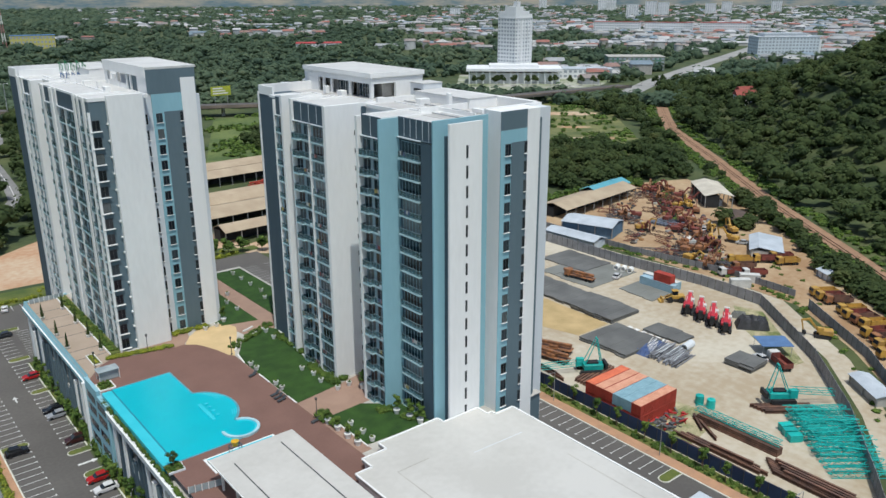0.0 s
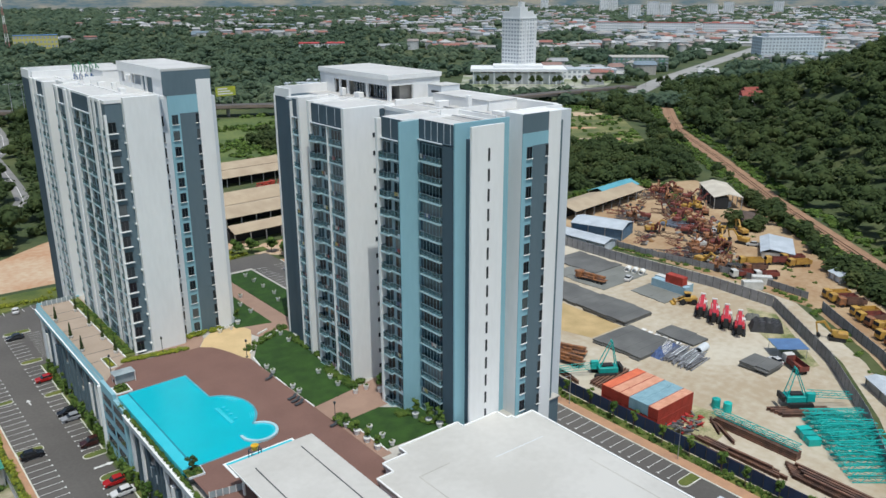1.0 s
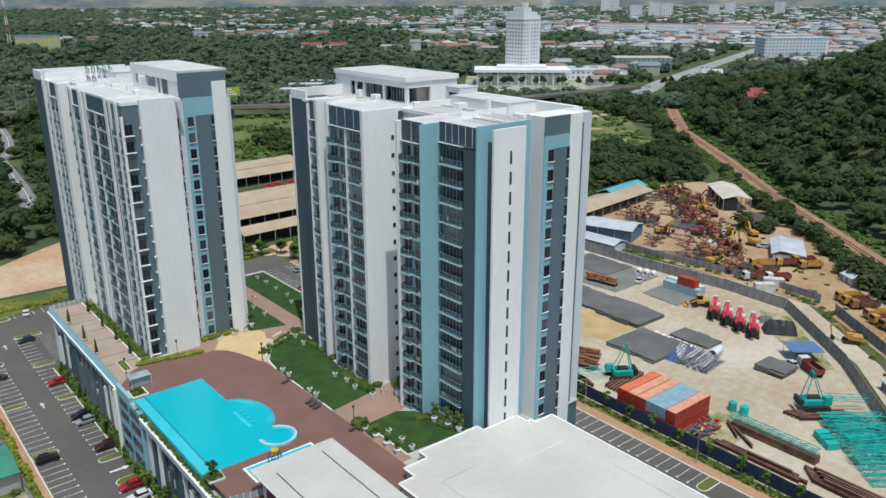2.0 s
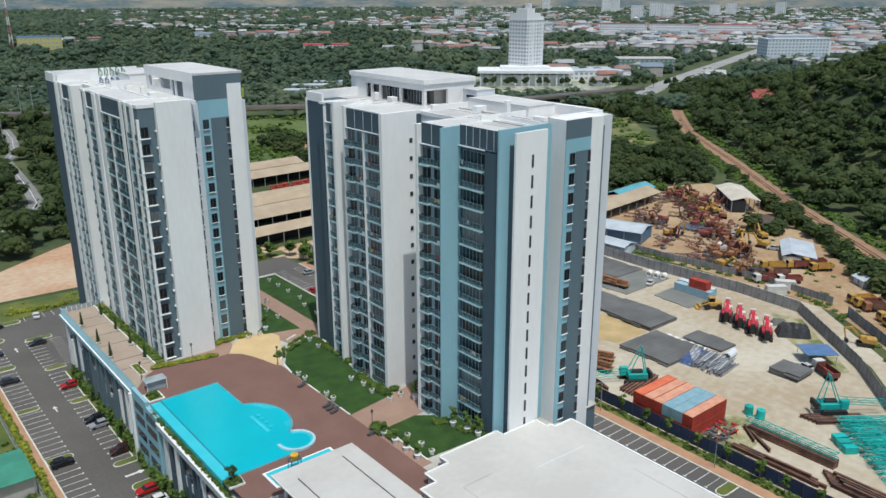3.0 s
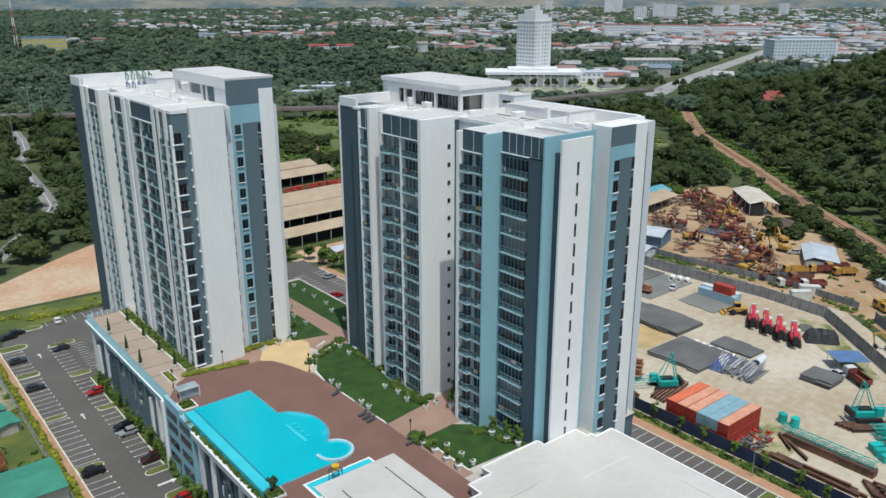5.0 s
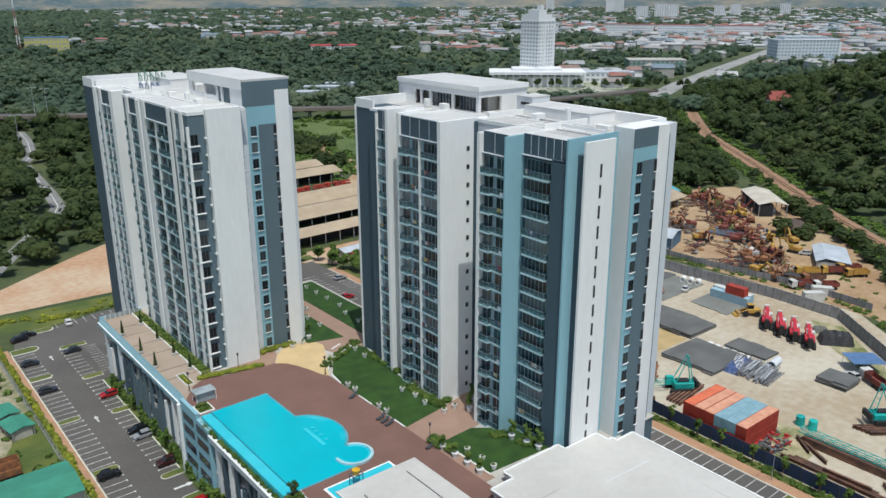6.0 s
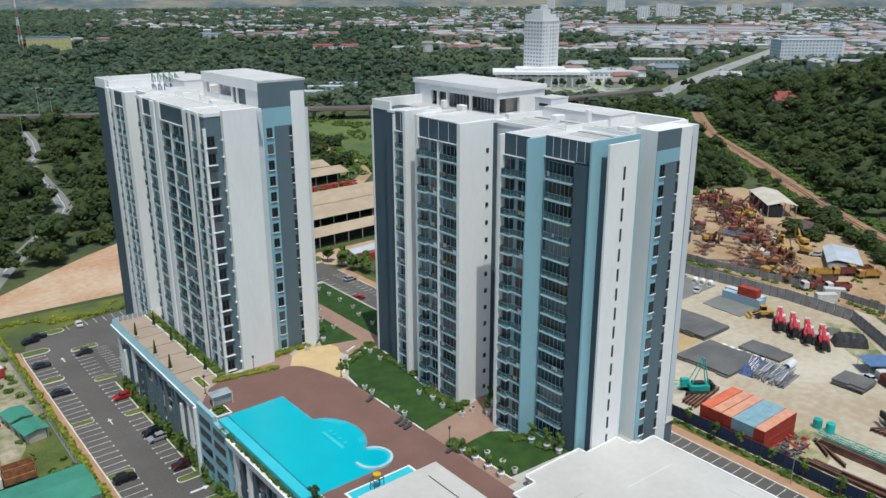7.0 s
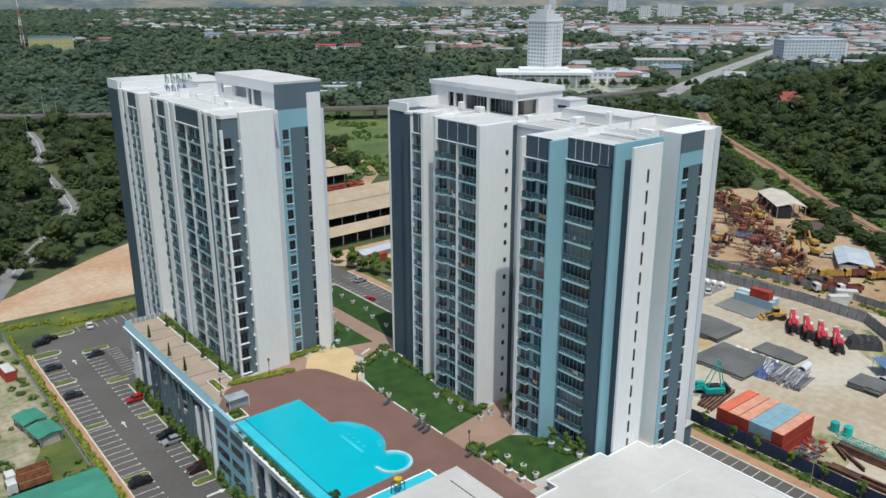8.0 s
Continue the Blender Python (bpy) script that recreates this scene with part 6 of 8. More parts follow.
def bent_bar(pts, r, n=4):
    """One round bar bent along a broken line."""
    bm = bmesh.new()
    pts = [Vector(p) for p in pts]
    last = None
    for k, p in enumerate(pts):
        d = pts[min(k + 1, len(pts) - 1)] - pts[max(k - 1, 0)]
        q = d.to_track_quat("Z", "Y").to_matrix()
        row = [bm.verts.new(p + q @ Vector((r * math.cos(2 * math.pi * i / n), r * math.sin(2 * math.pi * i / n), 0))) for i in range(n)]
        if last:
            for i in range(n):
                bm.faces.new((last[i], last[(i + 1) % n], row[(i + 1) % n], row[i]))
        last = row
    return bm


def lattice(L, w, material, label, group):
    """A lattice boom section along x: four chords, and lacing that zigzags up one face and down the next."""
    T = thing("lattice_section", (0, 0, 0), label, "crane boom", group)
    corners = [(0, 0.1 + w), (w, 0.1 + w), (w, 0.1), (0, 0.1)]
    cm = to_mesh("chord", tube(bmesh.new(), (0, 0, 0), (L, 0, 0), 0.09, 0.09, 5), material)
    for y, z in corners:
        piece("chord", cm, T, (0, y, z))
    n = int(L / w)
    path = []
    for face in range(4):
        a, b = corners[face], corners[(face + 1) % 4]
        for i in range(n + 1):
            u = i if face % 2 == 0 else n - i
            path.append((u * L / n, *(b if i % 2 else a)))
    part("lacing", bent_bar(path, 0.065), material, T)
    return T


lt = lattice(11.5, 1.5, TEAL, "teal lattice crane boom section lying in the yard", "lattice sections")
lt.matrix_basis = pose(150.5, 70.5, 0.05, 0, 0, -38)
for i in range(1, 13):
    copy_thing(lt, pose(150.5 - i * 1.25, 70.5 - i * 1.45, 0.05, 0, 0, -38 + rng.uniform(-2.5, 2.5)))
for i in range(5):
    copy_thing(lt, pose(149 - i * 2.2 + rng.uniform(-1, 1), 68.2 - i * 2.4, 1.6, 0, rng.uniform(-2, 2), -38 + rng.uniform(-14, 10)))
for i in range(4):
    copy_thing(lt, pose(148.5 - i * 2.6, 67.5 - i * 3.0, 1.7, 0, 0, -38 + rng.uniform(-4, 4)))
for i, (x, y) in enumerate(((142.4, 66.0), (141.2, 64.2), (143.6, 67.4))):
    bx = thing("teal_crate", (x, y, 0.03), "teal steel crate beside lattice sections", "crate", "teal crates", rz=-38 + i * 4)
    part("body", bevel(boxes((0, 0, 0, 2.6, 1.5, 1.4)), 0.05), TEAL, bx)
    part("lid", bevel(boxes((-0.05, -0.05, 1.4, 2.65, 1.55, 1.52)), 0.03), TEAL, bx)
lt2 = lattice(19, 1.1, TEAL, "teal lattice boom laid on rusty beams", "lattice sections")
lt2.matrix_basis = pose(136.4, 63.4, 1.65, 0, 0, 90)


def beam(L, h=0.8, w=0.5):
    bm = bmesh.new()
    box(bm, 0, -w / 2, 0, L, w / 2, 0.09)
    box(bm, 0, -w / 2, h - 0.09, L, w / 2, h)
    box(bm, 0, -0.06, 0.09, L, 0.06, h - 0.09)
    return bm


def beams(label, spots):
    T = thing("steel_beams", (0, 0, 0), label, "steel beams", "bundles of steel beams")
    for L, x, y, z, a in spots:
        piece("beam", to_mesh("beam", beam(L), RUST), T, (x, y, z), a)
    return T


st_ = thing("plate_stack", (0, 0, 0), "long rusty brown stack of steel plates", "steel stack")
for i in range(4):
    part("plate", boxes((134.2 + i * 0.05, 63.2, 0.03 + i * 0.4, 136.2, 82 - i * 0.3, 0.38 + i * 0.4)), RUST, st_)
beams("long rusty steel beams beside the blue hoarding", [(19, 126.4, 62 + 0.2, 0.03, 90), (19, 127.1, 61, 0.03, 90), (16, 127.8, 63, 0.03, 90), (9, 127.0, 64, 0.83, 92), (8, 130.5, 74, 0.03, 60), (6, 131.5, 78, 0.03, 50), (14, 124.4, 64, 0.03, 90), (13, 123.6, 62, 0.03, 90)])
beams("dark rusty steel beams in the yard's corner", [(20, 128 + i * 0.75, 41 + i * 0.6, 0.03, 88 + i * 0.4) for i in range(6)] + [(15, 129 + i * 0.8, 44 + i, 0.85, 90) for i in range(4)])
beams("rusty beams beside a teal crane", [(12, 128, 106 + i * 0.8, 0.03, 8) for i in range(5)] + [(9, 126 + i * 0.3, 111 + i, 0.03, 85) for i in range(4)])
beams("rusty beams under a teal crane", [(13, 148.2, 77.2 - i * 0.9, 0.03, -38) for i in range(5)])
for x, y in ((141.1, 85.0), (141.4, 82.4)):
    T = thing("water_tank", (x, y, 0.03), "teal plastic water tank", "water tank", "teal tanks")
    bm = tube(bmesh.new(), (0, 0, 0), (0, 0, 2.0), 0.95, 0.9, 18)
    tube(bm, (0, 0, 2.0), (0, 0, 2.2), 0.9, 0.35, 18)
    part("tank", bm, TEAL, T)
    part("cap", tube(bmesh.new(), (0, 0, 2.2), (0, 0, 2.3), 0.3, 0.3, 12), TEAL, T)


def tracks(T, L, W, tw=0.6, h=0.8):
    for y in (-W / 2, W / 2 - tw):
        pts = [(-L / 2 + 0.3, 0), (L / 2 - 0.3, 0), (L / 2, h * 0.4), (L / 2 - 0.25, h), (-L / 2 + 0.25, h), (-L / 2, h * 0.4)]
        part("track", extrude_profile(pts, y, y + tw), BLACK, T)


def crawler_crane(material, label):
    T = thing("crawler_crane", (0, 0, 0), label, "crane")
    tracks(T, 5.5, 4.2, 0.8, 1.0)
    part("body", bevel(boxes((-3.0, -1.4, 1.0, 1.6, 1.4, 2.3)), 0.08), material, T)
    part("deck_gear", bevel(boxes((-2.0, -0.7, 2.3, 0.8, 0.7, 2.8)), 0.08), BLACK, T)
    part("counterweight", bevel(boxes((-4.1, -1.5, 1.2, -3.4, 1.5, 2.6)), 0.08), BLACK, T)
    cab = part("cab", bevel(boxes((1.2, -1.6, 1.2, 3.0, -0.5, 3.2)), 0.06), material, T)
    part("windscreen", boxes((3.0, -1.45, 2.0, 3.03, -0.65, 3.0)), CARGLASS, cab)
    g = bmesh.new()
    for y in (-1.0, 1.0):
        tube(g, (-2.8, y, 2.2), (-1.4, y * 0.6, 8.6), 0.13, 0.10, 5)
        tube(g, (1.4, y, 2.2), (-1.4, y * 0.6, 8.6), 0.13, 0.10, 5)
    for k in range(5):
        z = 3.4 + k * 1.15
        tube(g, (-2.8 + 1.4 * (z - 2.2) / 6.4, -1.0 + 0.4 * (z - 2.2) / 6.4, z), (-2.8 + 1.4 * (z - 2.2) / 6.4, 1.0 - 0.4 * (z - 2.2) / 6.4, z), 0.07, 0.07, 4)
    tube(g, (-1.4, -0.7, 8.6), (-1.4, 0.7, 8.6), 0.16, 0.16, 6)
    part("gantry", g, material, T)
    b = bmesh.new()
    for y in (-0.6, 0.6):
        for z in (0, 1.1):
            tube(b, (2.0, y, 2.0 + z), (11.5, y, 1.3 + z), 0.08, 0.08, 5)
    for i in range(8):
        x0, x1 = 2 + i * 1.19, 2 + (i + 1) * 1.19
        z0 = 2.0 - 0.7 * i / 8
        for y in (-0.6, 0.6):
            tube(b, (x0, y, z0 + (1.1 if i % 2 else 0)), (x1, y, z0 - 0.09 + (0 if i % 2 else 1.1)), 0.05, 0.05, 4, False)
    part("boom", b, material, T)
    return T


c = crawler_crane(TEAL, "teal crawler crane with a lowered lattice boom")
c.matrix_basis = pose(154.6, 73.8, 0.83, 0, 0, -38)
c2 = copy_thing(c, pose(134.2, 110.4, 0.05, 0, 0, 146))
tagged(c2, "teal crawler crane beside rusty steel beams")


def drill_rig():
    T = thing("drilling_rig", (0, 0, 0), "red drilling rig with its mast folded down", "drilling rig", "row of red rigs")
    tracks(T, 7.6, 3.3, 0.7, 1.0)
    part("body", bevel(boxes((-3.2, -1.2, 0.9, 2.6, 1.2, 2.0)), 0.08), BLACK, T)
    part("mast", bevel(boxes((-4.4, -0.5, 2.7, 5.6, 0.5, 3.5)), 0.06), RIGRED, T)
    part("mast_rail", bevel(boxes((-4.0, -0.95, 2.5, 4.6, -0.62, 3.0)), 0.04), RIGRED, T)
    part("mast_rail", bevel(boxes((-4.0, 0.62, 2.5, 4.6, 0.95, 3.0)), 0.04), RIGRED, T)
    part("mast_head", bevel(boxes((5.6, -0.7, 2.5, 6.4, 0.7, 3.8)), 0.08), CONTM["white"], T)
    part("drill_head", bevel(boxes((-5.2, -0.6, 1.2, -4.4, 0.6, 3.6)), 0.08), BLACK, T)
    part("engine_cover", bevel(boxes((-3.2, -1.25, 2.0, -0.4, 1.25, 2.9)), 0.1), RIGRED, T)
    cab = part("cab", bevel(boxes((0.6, -1.4, 1.6, 2.2, -0.5, 3.2)), 0.08), CONTM["white"], T)
    part("windscreen", boxes((2.2, -1.3, 2.2, 2.23, -0.6, 3.0)), CARGLASS, cab)
    part("winch", tube(bmesh.new(), (2.9, -0.9, 1.8), (2.9, 0.9, 1.8), 0.5, 0.5, 12), RIGRED, T)
    h = bmesh.new()
    for y in (-0.7, 0.7):
        tube(h, (-1.2, y, 2.6), (2.0, y * 0.7, 3.5), 0.13, 0.10, 6)
    part("cylinder", h, CONTM["white"], T)
    return T


rg = drill_rig()
rs = [(184.6, 117.8), (183.6, 113.2), (182.6, 108.8), (181.6, 104.2)]
rg.matrix_basis = pose(*rs[0], 0.03, 0, 0, 30)
for x, y in rs[1:]:
    copy_thing(rg, pose(x, y, 0.03, 0, 0, 30 + rng.uniform(-4, 4)))


def tarp_heap(x, y, L, W, H, material, label, a=0):
    """Machines under a sheet: a lumpy draped form."""
    T = thing("covered_machine", (x, y, 0.03), label, "covered machine", rz=a)
    n = 10
    bm = bmesh.new()
    vs = [[bm.verts.new((L * (i / n - 0.5), W * (j / n - 0.5), 0 if i in (0, n) or j in (0, n) else H * (0.75 + 0.25 * math.sin(i * 1.7) * math.cos(j * 2.1)) * (1 if 1 < i < n - 1 and 1 < j < n - 1 else 0.85))) for j in range(n + 1)] for i in range(n + 1)]
    for i in range(n):
        for j in range(n):
            bm.faces.new((vs[i][j], vs[i + 1][j], vs[i + 1][j + 1], vs[i][j + 1]))
    part("sheet", bm, material, T)
    return T


DARKTARP = mat("dark_tarpaulin", (0.05, 0.05, 0.055), (0.03, 0.03, 0.033), 0.55, 1, 6)
tarp_heap(188.0, 100.2, 8.5, 5, 3.4, DARKTARP, "machine under a dark grey tarpaulin", 130)
tarp_heap(191.5, 106.2, 4, 2.4, 1.8, MATL, "machine part under a pale sheet", 130)
mesh_stack(163.0, 85.5, 169.5, 92.5, 1.5, MATG, "dark stack of steel sheets beside a blue canopy")
can = thing("blue_canopy", (0, 0, 0), "blue tarpaulin canopy on poles", "canopy")
part("sheet", prism([(172.5, 88.5), (178.5, 83.5), (182.5, 88.5), (176.5, 93.5)], 3.0, 3.1), mat("blue_tarpaulin", (0.10, 0.19, 0.36), (0.08, 0.15, 0.29), 0.6, 0.5, 4), can)
for x, y in ((173, 88.6), (178.4, 84.1), (182, 88.5), (176.6, 93)):
    part("pole", tube(bmesh.new(), (x, y, 0), (x, y, 3.0), 0.06, 0.06, 6), STEEL, can)
pp = thing("pipe_stack", (0, 0, 0), "untidy stack of grey steel pipes and ladder frames", "pipe stack")
DULL = mat("dull_grey_tube", (0.26, 0.27, 0.29), (0.13, 0.13, 0.14), 0.6, 0.8, 6, rnd=0.35)
for i in range(46):
    u, k = i % 23, i // 23
    x, y = 151.4 + rng.uniform(-.8, 1.6), 98.6 + 0.36 * u + rng.uniform(-.3, .3)
    L, a = rng.uniform(6.0, 11.0), radians(8 + rng.uniform(-6, 6))
    z = 0.25 + 0.42 * k + rng.uniform(0, 0.15)
    part("pipe", tube(bmesh.new(), (x, y, z), (x + L * math.cos(a), y + L * math.sin(a), z + rng.uniform(-.05, .1)), rng.uniform(0.09, 0.24), None, 7), DULL, pp)
for i in range(7):
    bm = bmesh.new()
    for o in (0, 1.1):
        tube(bm, (0, o, 0), (6.5, o, 0), 0.09, 0.09, 5)
    for q in range(8):
        tube(bm, (0.3 + q * 0.84, 0, 0), (0.3 + q * 0.84, 1.1, 0), 0.06, 0.06, 4)
    bmesh.ops.transform(bm, matrix=pose(152.0 + rng.uniform(-.5, 3.0), 98.4 + i * 1.2, 1.2 + 0.1 * (i % 3), 0, 0, 8 + rng.uniform(-8, 8)), verts=bm.verts)
    part("ladder_frame", bm, PALEGREY if i % 2 else DULL, pp)
bm = ring(0, 0, 0.8, 1.0, 0, 4.2, 22)
bmesh.ops.transform(bm, matrix=pose(160.6, 102.6, 1.05, 0, 90, 8), verts=bm.verts)
part("large_pipe", bm, PALEGREY, pp)
SHEETB = mat("blue_sheet", (0.07, 0.115, 0.26), (0.045, 0.075, 0.17), 0.6, 0.6, 5)
tarp_heap(156.0, 108.6, 10.5, 4.2, 1.3, SHEETB, "stacked frames under a blue sheet", 4)
for i in range(9):
    T = thing("white_pole", (156.0 + i * 0.9, 109.4 - i * 0.25, 1.4), "pale pole lying across the blue sheet", "pole", "pale poles")
    part("shaft", tube(bmesh.new(), (-2.2, 0, -0.1), (2.2 + rng.uniform(-.5, .5), 0.3 * (i % 3), 0.05), 0.07, 0.06, 6), POT, T)
    T.matrix_basis = pose(154.0 + i * 0.5, 106.8 + i * 0.42, 1.42, 0, 0, 8 + rng.uniform(-9, 9))
for i in range(3):
    T = thing("concrete_pipe", (195.5 + i * 0.6, 152.5 - i * 2.3, 0.03), "pale concrete drain pipe", "concrete pipe", "concrete pipes")
    bm = ring(0, 0, 0.65, 0.9, 0, 2.2, 20)
    bmesh.ops.transform(bm, matrix=pose(0, 0, 0.9, 0, 90, 20), verts=bm.verts)
    part("pipe", bm, POT, T)


def truck(cabm, bedm, label, group, dump=True, L=7.5):
    """A lorry along x, its cab at +x."""
    T = thing("truck", (0, 0, 0), label, "truck", group)
    part("chassis", boxes((-L / 2, -0.5, 0.7, L / 2 - 0.3, 0.5, 1.0)), BLACK, T)
    cab = part("cab", bevel(extrude_profile([(L / 2 - 1.9, 0.7), (L / 2, 0.7), (L / 2, 1.7), (L / 2 - 0.25, 2.8), (L / 2 - 1.9, 2.8)], -1.2, 1.2), 0.08), cabm, T)
    part("windscreen", extrude_profile([(L / 2 + 0.01, 1.75), (L / 2 + 0.04, 1.75), (L / 2 - 0.19, 2.65), (L / 2 - 0.23, 2.65)], -1.05, 1.05), CARGLASS, cab)
    if dump:
        bed = bmesh.new()
        x0, x1 = -L / 2 - 0.2, L / 2 - 2.1
        box(bed, x0, -1.25, 1.05, x1, 1.25, 1.2)
        box(bed, x0, -1.25, 1.2, x1, -1.15, 2.4)
        box(bed, x0, 1.15, 1.2, x1, 1.25, 2.4)
        box(bed, x1 - 0.1, -1.15, 1.2, x1, 1.15, 2.7)
        box(bed, x0, -1.15, 1.2, x0 + 0.1, 1.15, 2.3)
        for i in range(5):
            x = x0 + 0.3 + i * (x1 - x0 - 0.6) / 4
            box(bed, x, -1.31, 1.1, x + 0.12, -1.25, 2.4)
            box(bed, x, 1.25, 1.1, x + 0.12, 1.31, 2.4)
        part("dump_bed", bed, bedm, T)
    else:
        part("flat_bed", boxes((-L / 2 - 0.2, -1.25, 1.05, L / 2 - 2.1, 1.25, 1.25)), bedm, T)
        part("crane_arm", bevel(boxes((-L / 2, -0.4, 1.9, L / 2 + 0.8, 0.4, 2.6)), 0.05), bedm, T)
        part("turret", bevel(boxes((-1.6, -1.0, 1.25, 0.6, 1.0, 1.9)), 0.05), bedm, T)
    wm = to_mesh("wheel", tube(bmesh.new(), (0, -0.15, 0), (0, 0.15, 0), 0.5, 0.5, 12), BLACK)
    for x in (-L / 2 + 0.8, -L / 2 + 2.0, L / 2 - 1.0):
        for y in (-1.05, 1.05):
            piece("wheel", wm, T, (x, y, 0.5))
    return T


def spread(src, places, z=0.03):
    src.matrix_basis = pose(places[0][0], places[0][1], z, 0, 0, places[0][2])
    for x, y, a in places[1:]:
        copy_thing(src, pose(x, y, z, 0, 0, a))


spread(truck(ORANGE, ORANGE, "orange truck crane parked among steel mesh", "truck cranes", False, 10), [(180.5, 154.5, 100), (136.0, 124.0, 115), (132.0, 121.0, 105)])
row = [(x + 3 + rng.uniform(-.5, .5), y - 2.1 + rng.uniform(-.4, .4), 145 + rng.uniform(-9, 9)) for x, y in ((221.8, 101.8), (220.2, 98.9), (218.4, 95.8), (214.6, 90.2), (212.7, 87.2), (210.6, 84.1), (209.0, 81.2), (204.4, 78.6), (201.3, 75.6), (198.2, 73.0), (193.8, 70.2))]
spread(truck(YELLOW, YELLOW, "yellow dump truck in the machinery yard", "dump trucks"), [(233, 131.5, 140), (243.5, 120.5, 148)] + row[0::3])
spread(truck(YELLOW, OLDRED, "yellow-cabbed dump truck with a rusty bed", "dump trucks"), [(240, 126.4, 140), (246.5, 124.5, 145)] + row[1::3])
spread(truck(ORANGE, RUST, "worn orange truck with a rusty bed", "dump trucks"), [(228, 127, 150)] + row[2::3])
spread(truck(CONTM["white"], OLDRED, "white-cabbed truck with a rusty bed", "dump trucks"), [(224.5, 121.2, 145), (219.8, 126.5, 150), (171.8, 83.6, 60)])
spread(truck(CONTM["white"], ORANGE, "white-cabbed truck with an orange dump bed", "dump trucks"), [(4.6, 172.6, 180), (4.2, 169.4, 180)])
spread(car((0.55, 0.55, 0.55), "white pickup car in the storage yard", suv=True), [(190.2, 147.6, 20), (171, 88, 70)])


def loader(m, label):
    T = thing("wheel_loader", (0, 0, 0), label, "wheel loader")
    part("body", bevel(boxes((-2.8, -1.1, 1.0, 1.0, 1.1, 2.2)), 0.15), m, T)
    cab = part("cab", bevel(boxes((-0.8, -0.8, 2.2, 0.8, 0.8, 3.4)), 0.1), CARGLASS, T)
    part("cab_roof", boxes((-0.9, -0.9, 3.4, 0.9, 0.9, 3.5)), m, cab)
    for y in (-0.7, 0.7):
        part("arm", tube(bmesh.new(), (0.8, y, 2.0), (3.6, y, 0.9), 0.18, 0.16, 6), m, T)
    part("bucket", extrude_profile([(3.4, 0.2), (4.6, 0.1), (4.4, 0.5), (3.8, 0.6), (3.7, 1.3), (3.4, 1.3)], -1.4, 1.4), m, T)
    wm = to_mesh("wheel", tube(bmesh.new(), (0, -0.3, 0), (0, 0.3, 0), 0.85, 0.85, 14), BLACK)
    for x in (-1.8, 1.5):
        for y in (-1.15, 1.15):
            piece("wheel", wm, T, (x, y, 0.85))
    return T


ld = loader(YELLOW, "yellow wheel loader beside a row of red rigs")
ld.matrix_basis = pose(187.5, 124.5, 0.03, 0, 0, 140)


def excavator(m, label, group):
    T = thing("excavator", (0, 0, 0), label, "excavator", group)
    tracks(T, 4.2, 3.0, 0.6, 0.9)
    part("body", bevel(boxes((-2.4, -1.3, 1.0, 1.0, 1.3, 2.3)), 0.12), m, T)
    cab = part("cab", bevel(boxes((0.0, 0.3, 1.6, 1.6, 1.3, 3.0)), 0.1), m, T)
    part("windscreen", boxes((1.6, 0.4, 2.0, 1.63, 1.2, 2.9)), CARGLASS, cab)
    b = extrude_profile([(0.8, 1.6), (1.3, 1.5), (3.6, 4.3), (5.4, 3.9), (5.5, 4.3), (3.4, 4.9)], -0.25, 0.25)
    part("boom", b, m, T)
    part("stick", extrude_profile([(5.2, 4.4), (5.6, 4.2), (4.9, 1.4), (4.6, 1.5)], -0.2, 0.2), m, T)
    part("bucket", extrude_profile([(4.6, 1.5), (5.0, 1.4), (4.9, 0.6), (4.2, 0.3), (3.9, 0.9)], -0.6, 0.6), BLACK, T)
    return T


ex = [excavator(ORANGE, "orange excavator among scrap machines", "old machines"), excavator(OLDRED, "faded red excavator among scrap machines", "old machines"), excavator(YELLOW, "yellow excavator among scrap machines", "old machines")]
YARD_LANES = ([(300, 190), (280, 174), (266, 156), (250, 142), (234, 126), (222, 114)], [(276, 205), (255, 183), (238, 168), (224, 160)])


def off_lanes(x, y, d=4.5):
    return all(near_line(x, y, lane) > d for lane in YARD_LANES)


YARDPOLY = [(219, 133), (231, 126), (244, 146), (262, 158), (280, 172), (302, 206), (292, 222), (268, 208), (250, 200), (238, 176), (219, 166)]
for k, e in enumerate(ex):
    pl = []
    while len(pl) < (18, 20, 5)[k]:
        x, y = rng.uniform(218, 300), rng.uniform(130, 225)
        if inside(x, y, YARDPOLY) and off_lanes(x, y):
            pl.append((x, y, rng.uniform(0, 360)))
    spread(e, pl)
fr = lattice(9, 1.6, RUST, "rusty lattice frame lying among scrap machines", "scrap frames")
pl = []
while len(pl) < 26:
    x, y = rng.uniform(218, 300), rng.uniform(125, 225)
    if inside(x, y, YARDPOLY) and off_lanes(x, y):
        pl.append((x, y, rng.uniform(0, 180)))
spread(fr, pl)
fr2 = lattice(8, 1.4, OLDRED, "faded red lattice frame among scrap machines", "scrap frames")
pl = []
while len(pl) < 16:
    x, y = rng.uniform(218, 290), rng.uniform(125, 210)
    if inside(x, y, YARDPOLY) and off_lanes(x, y):
        pl.append((x, y, rng.uniform(0, 180)))
spread(fr2, pl, 0.4)
spread(excavator(YELLOW, "yellow excavator beside the dirt track", "track machines"), [(196, 85, 120), (262, 152, 60), (252, 146, 100), (246, 150, 40)])
heap = [(x, y, 0.2) for x, y in ((rng.uniform(222, 296), rng.uniform(132, 220)) for _ in range(800)) if inside(x, y, YARDPOLY) and off_lanes(x, y, 3.8)]
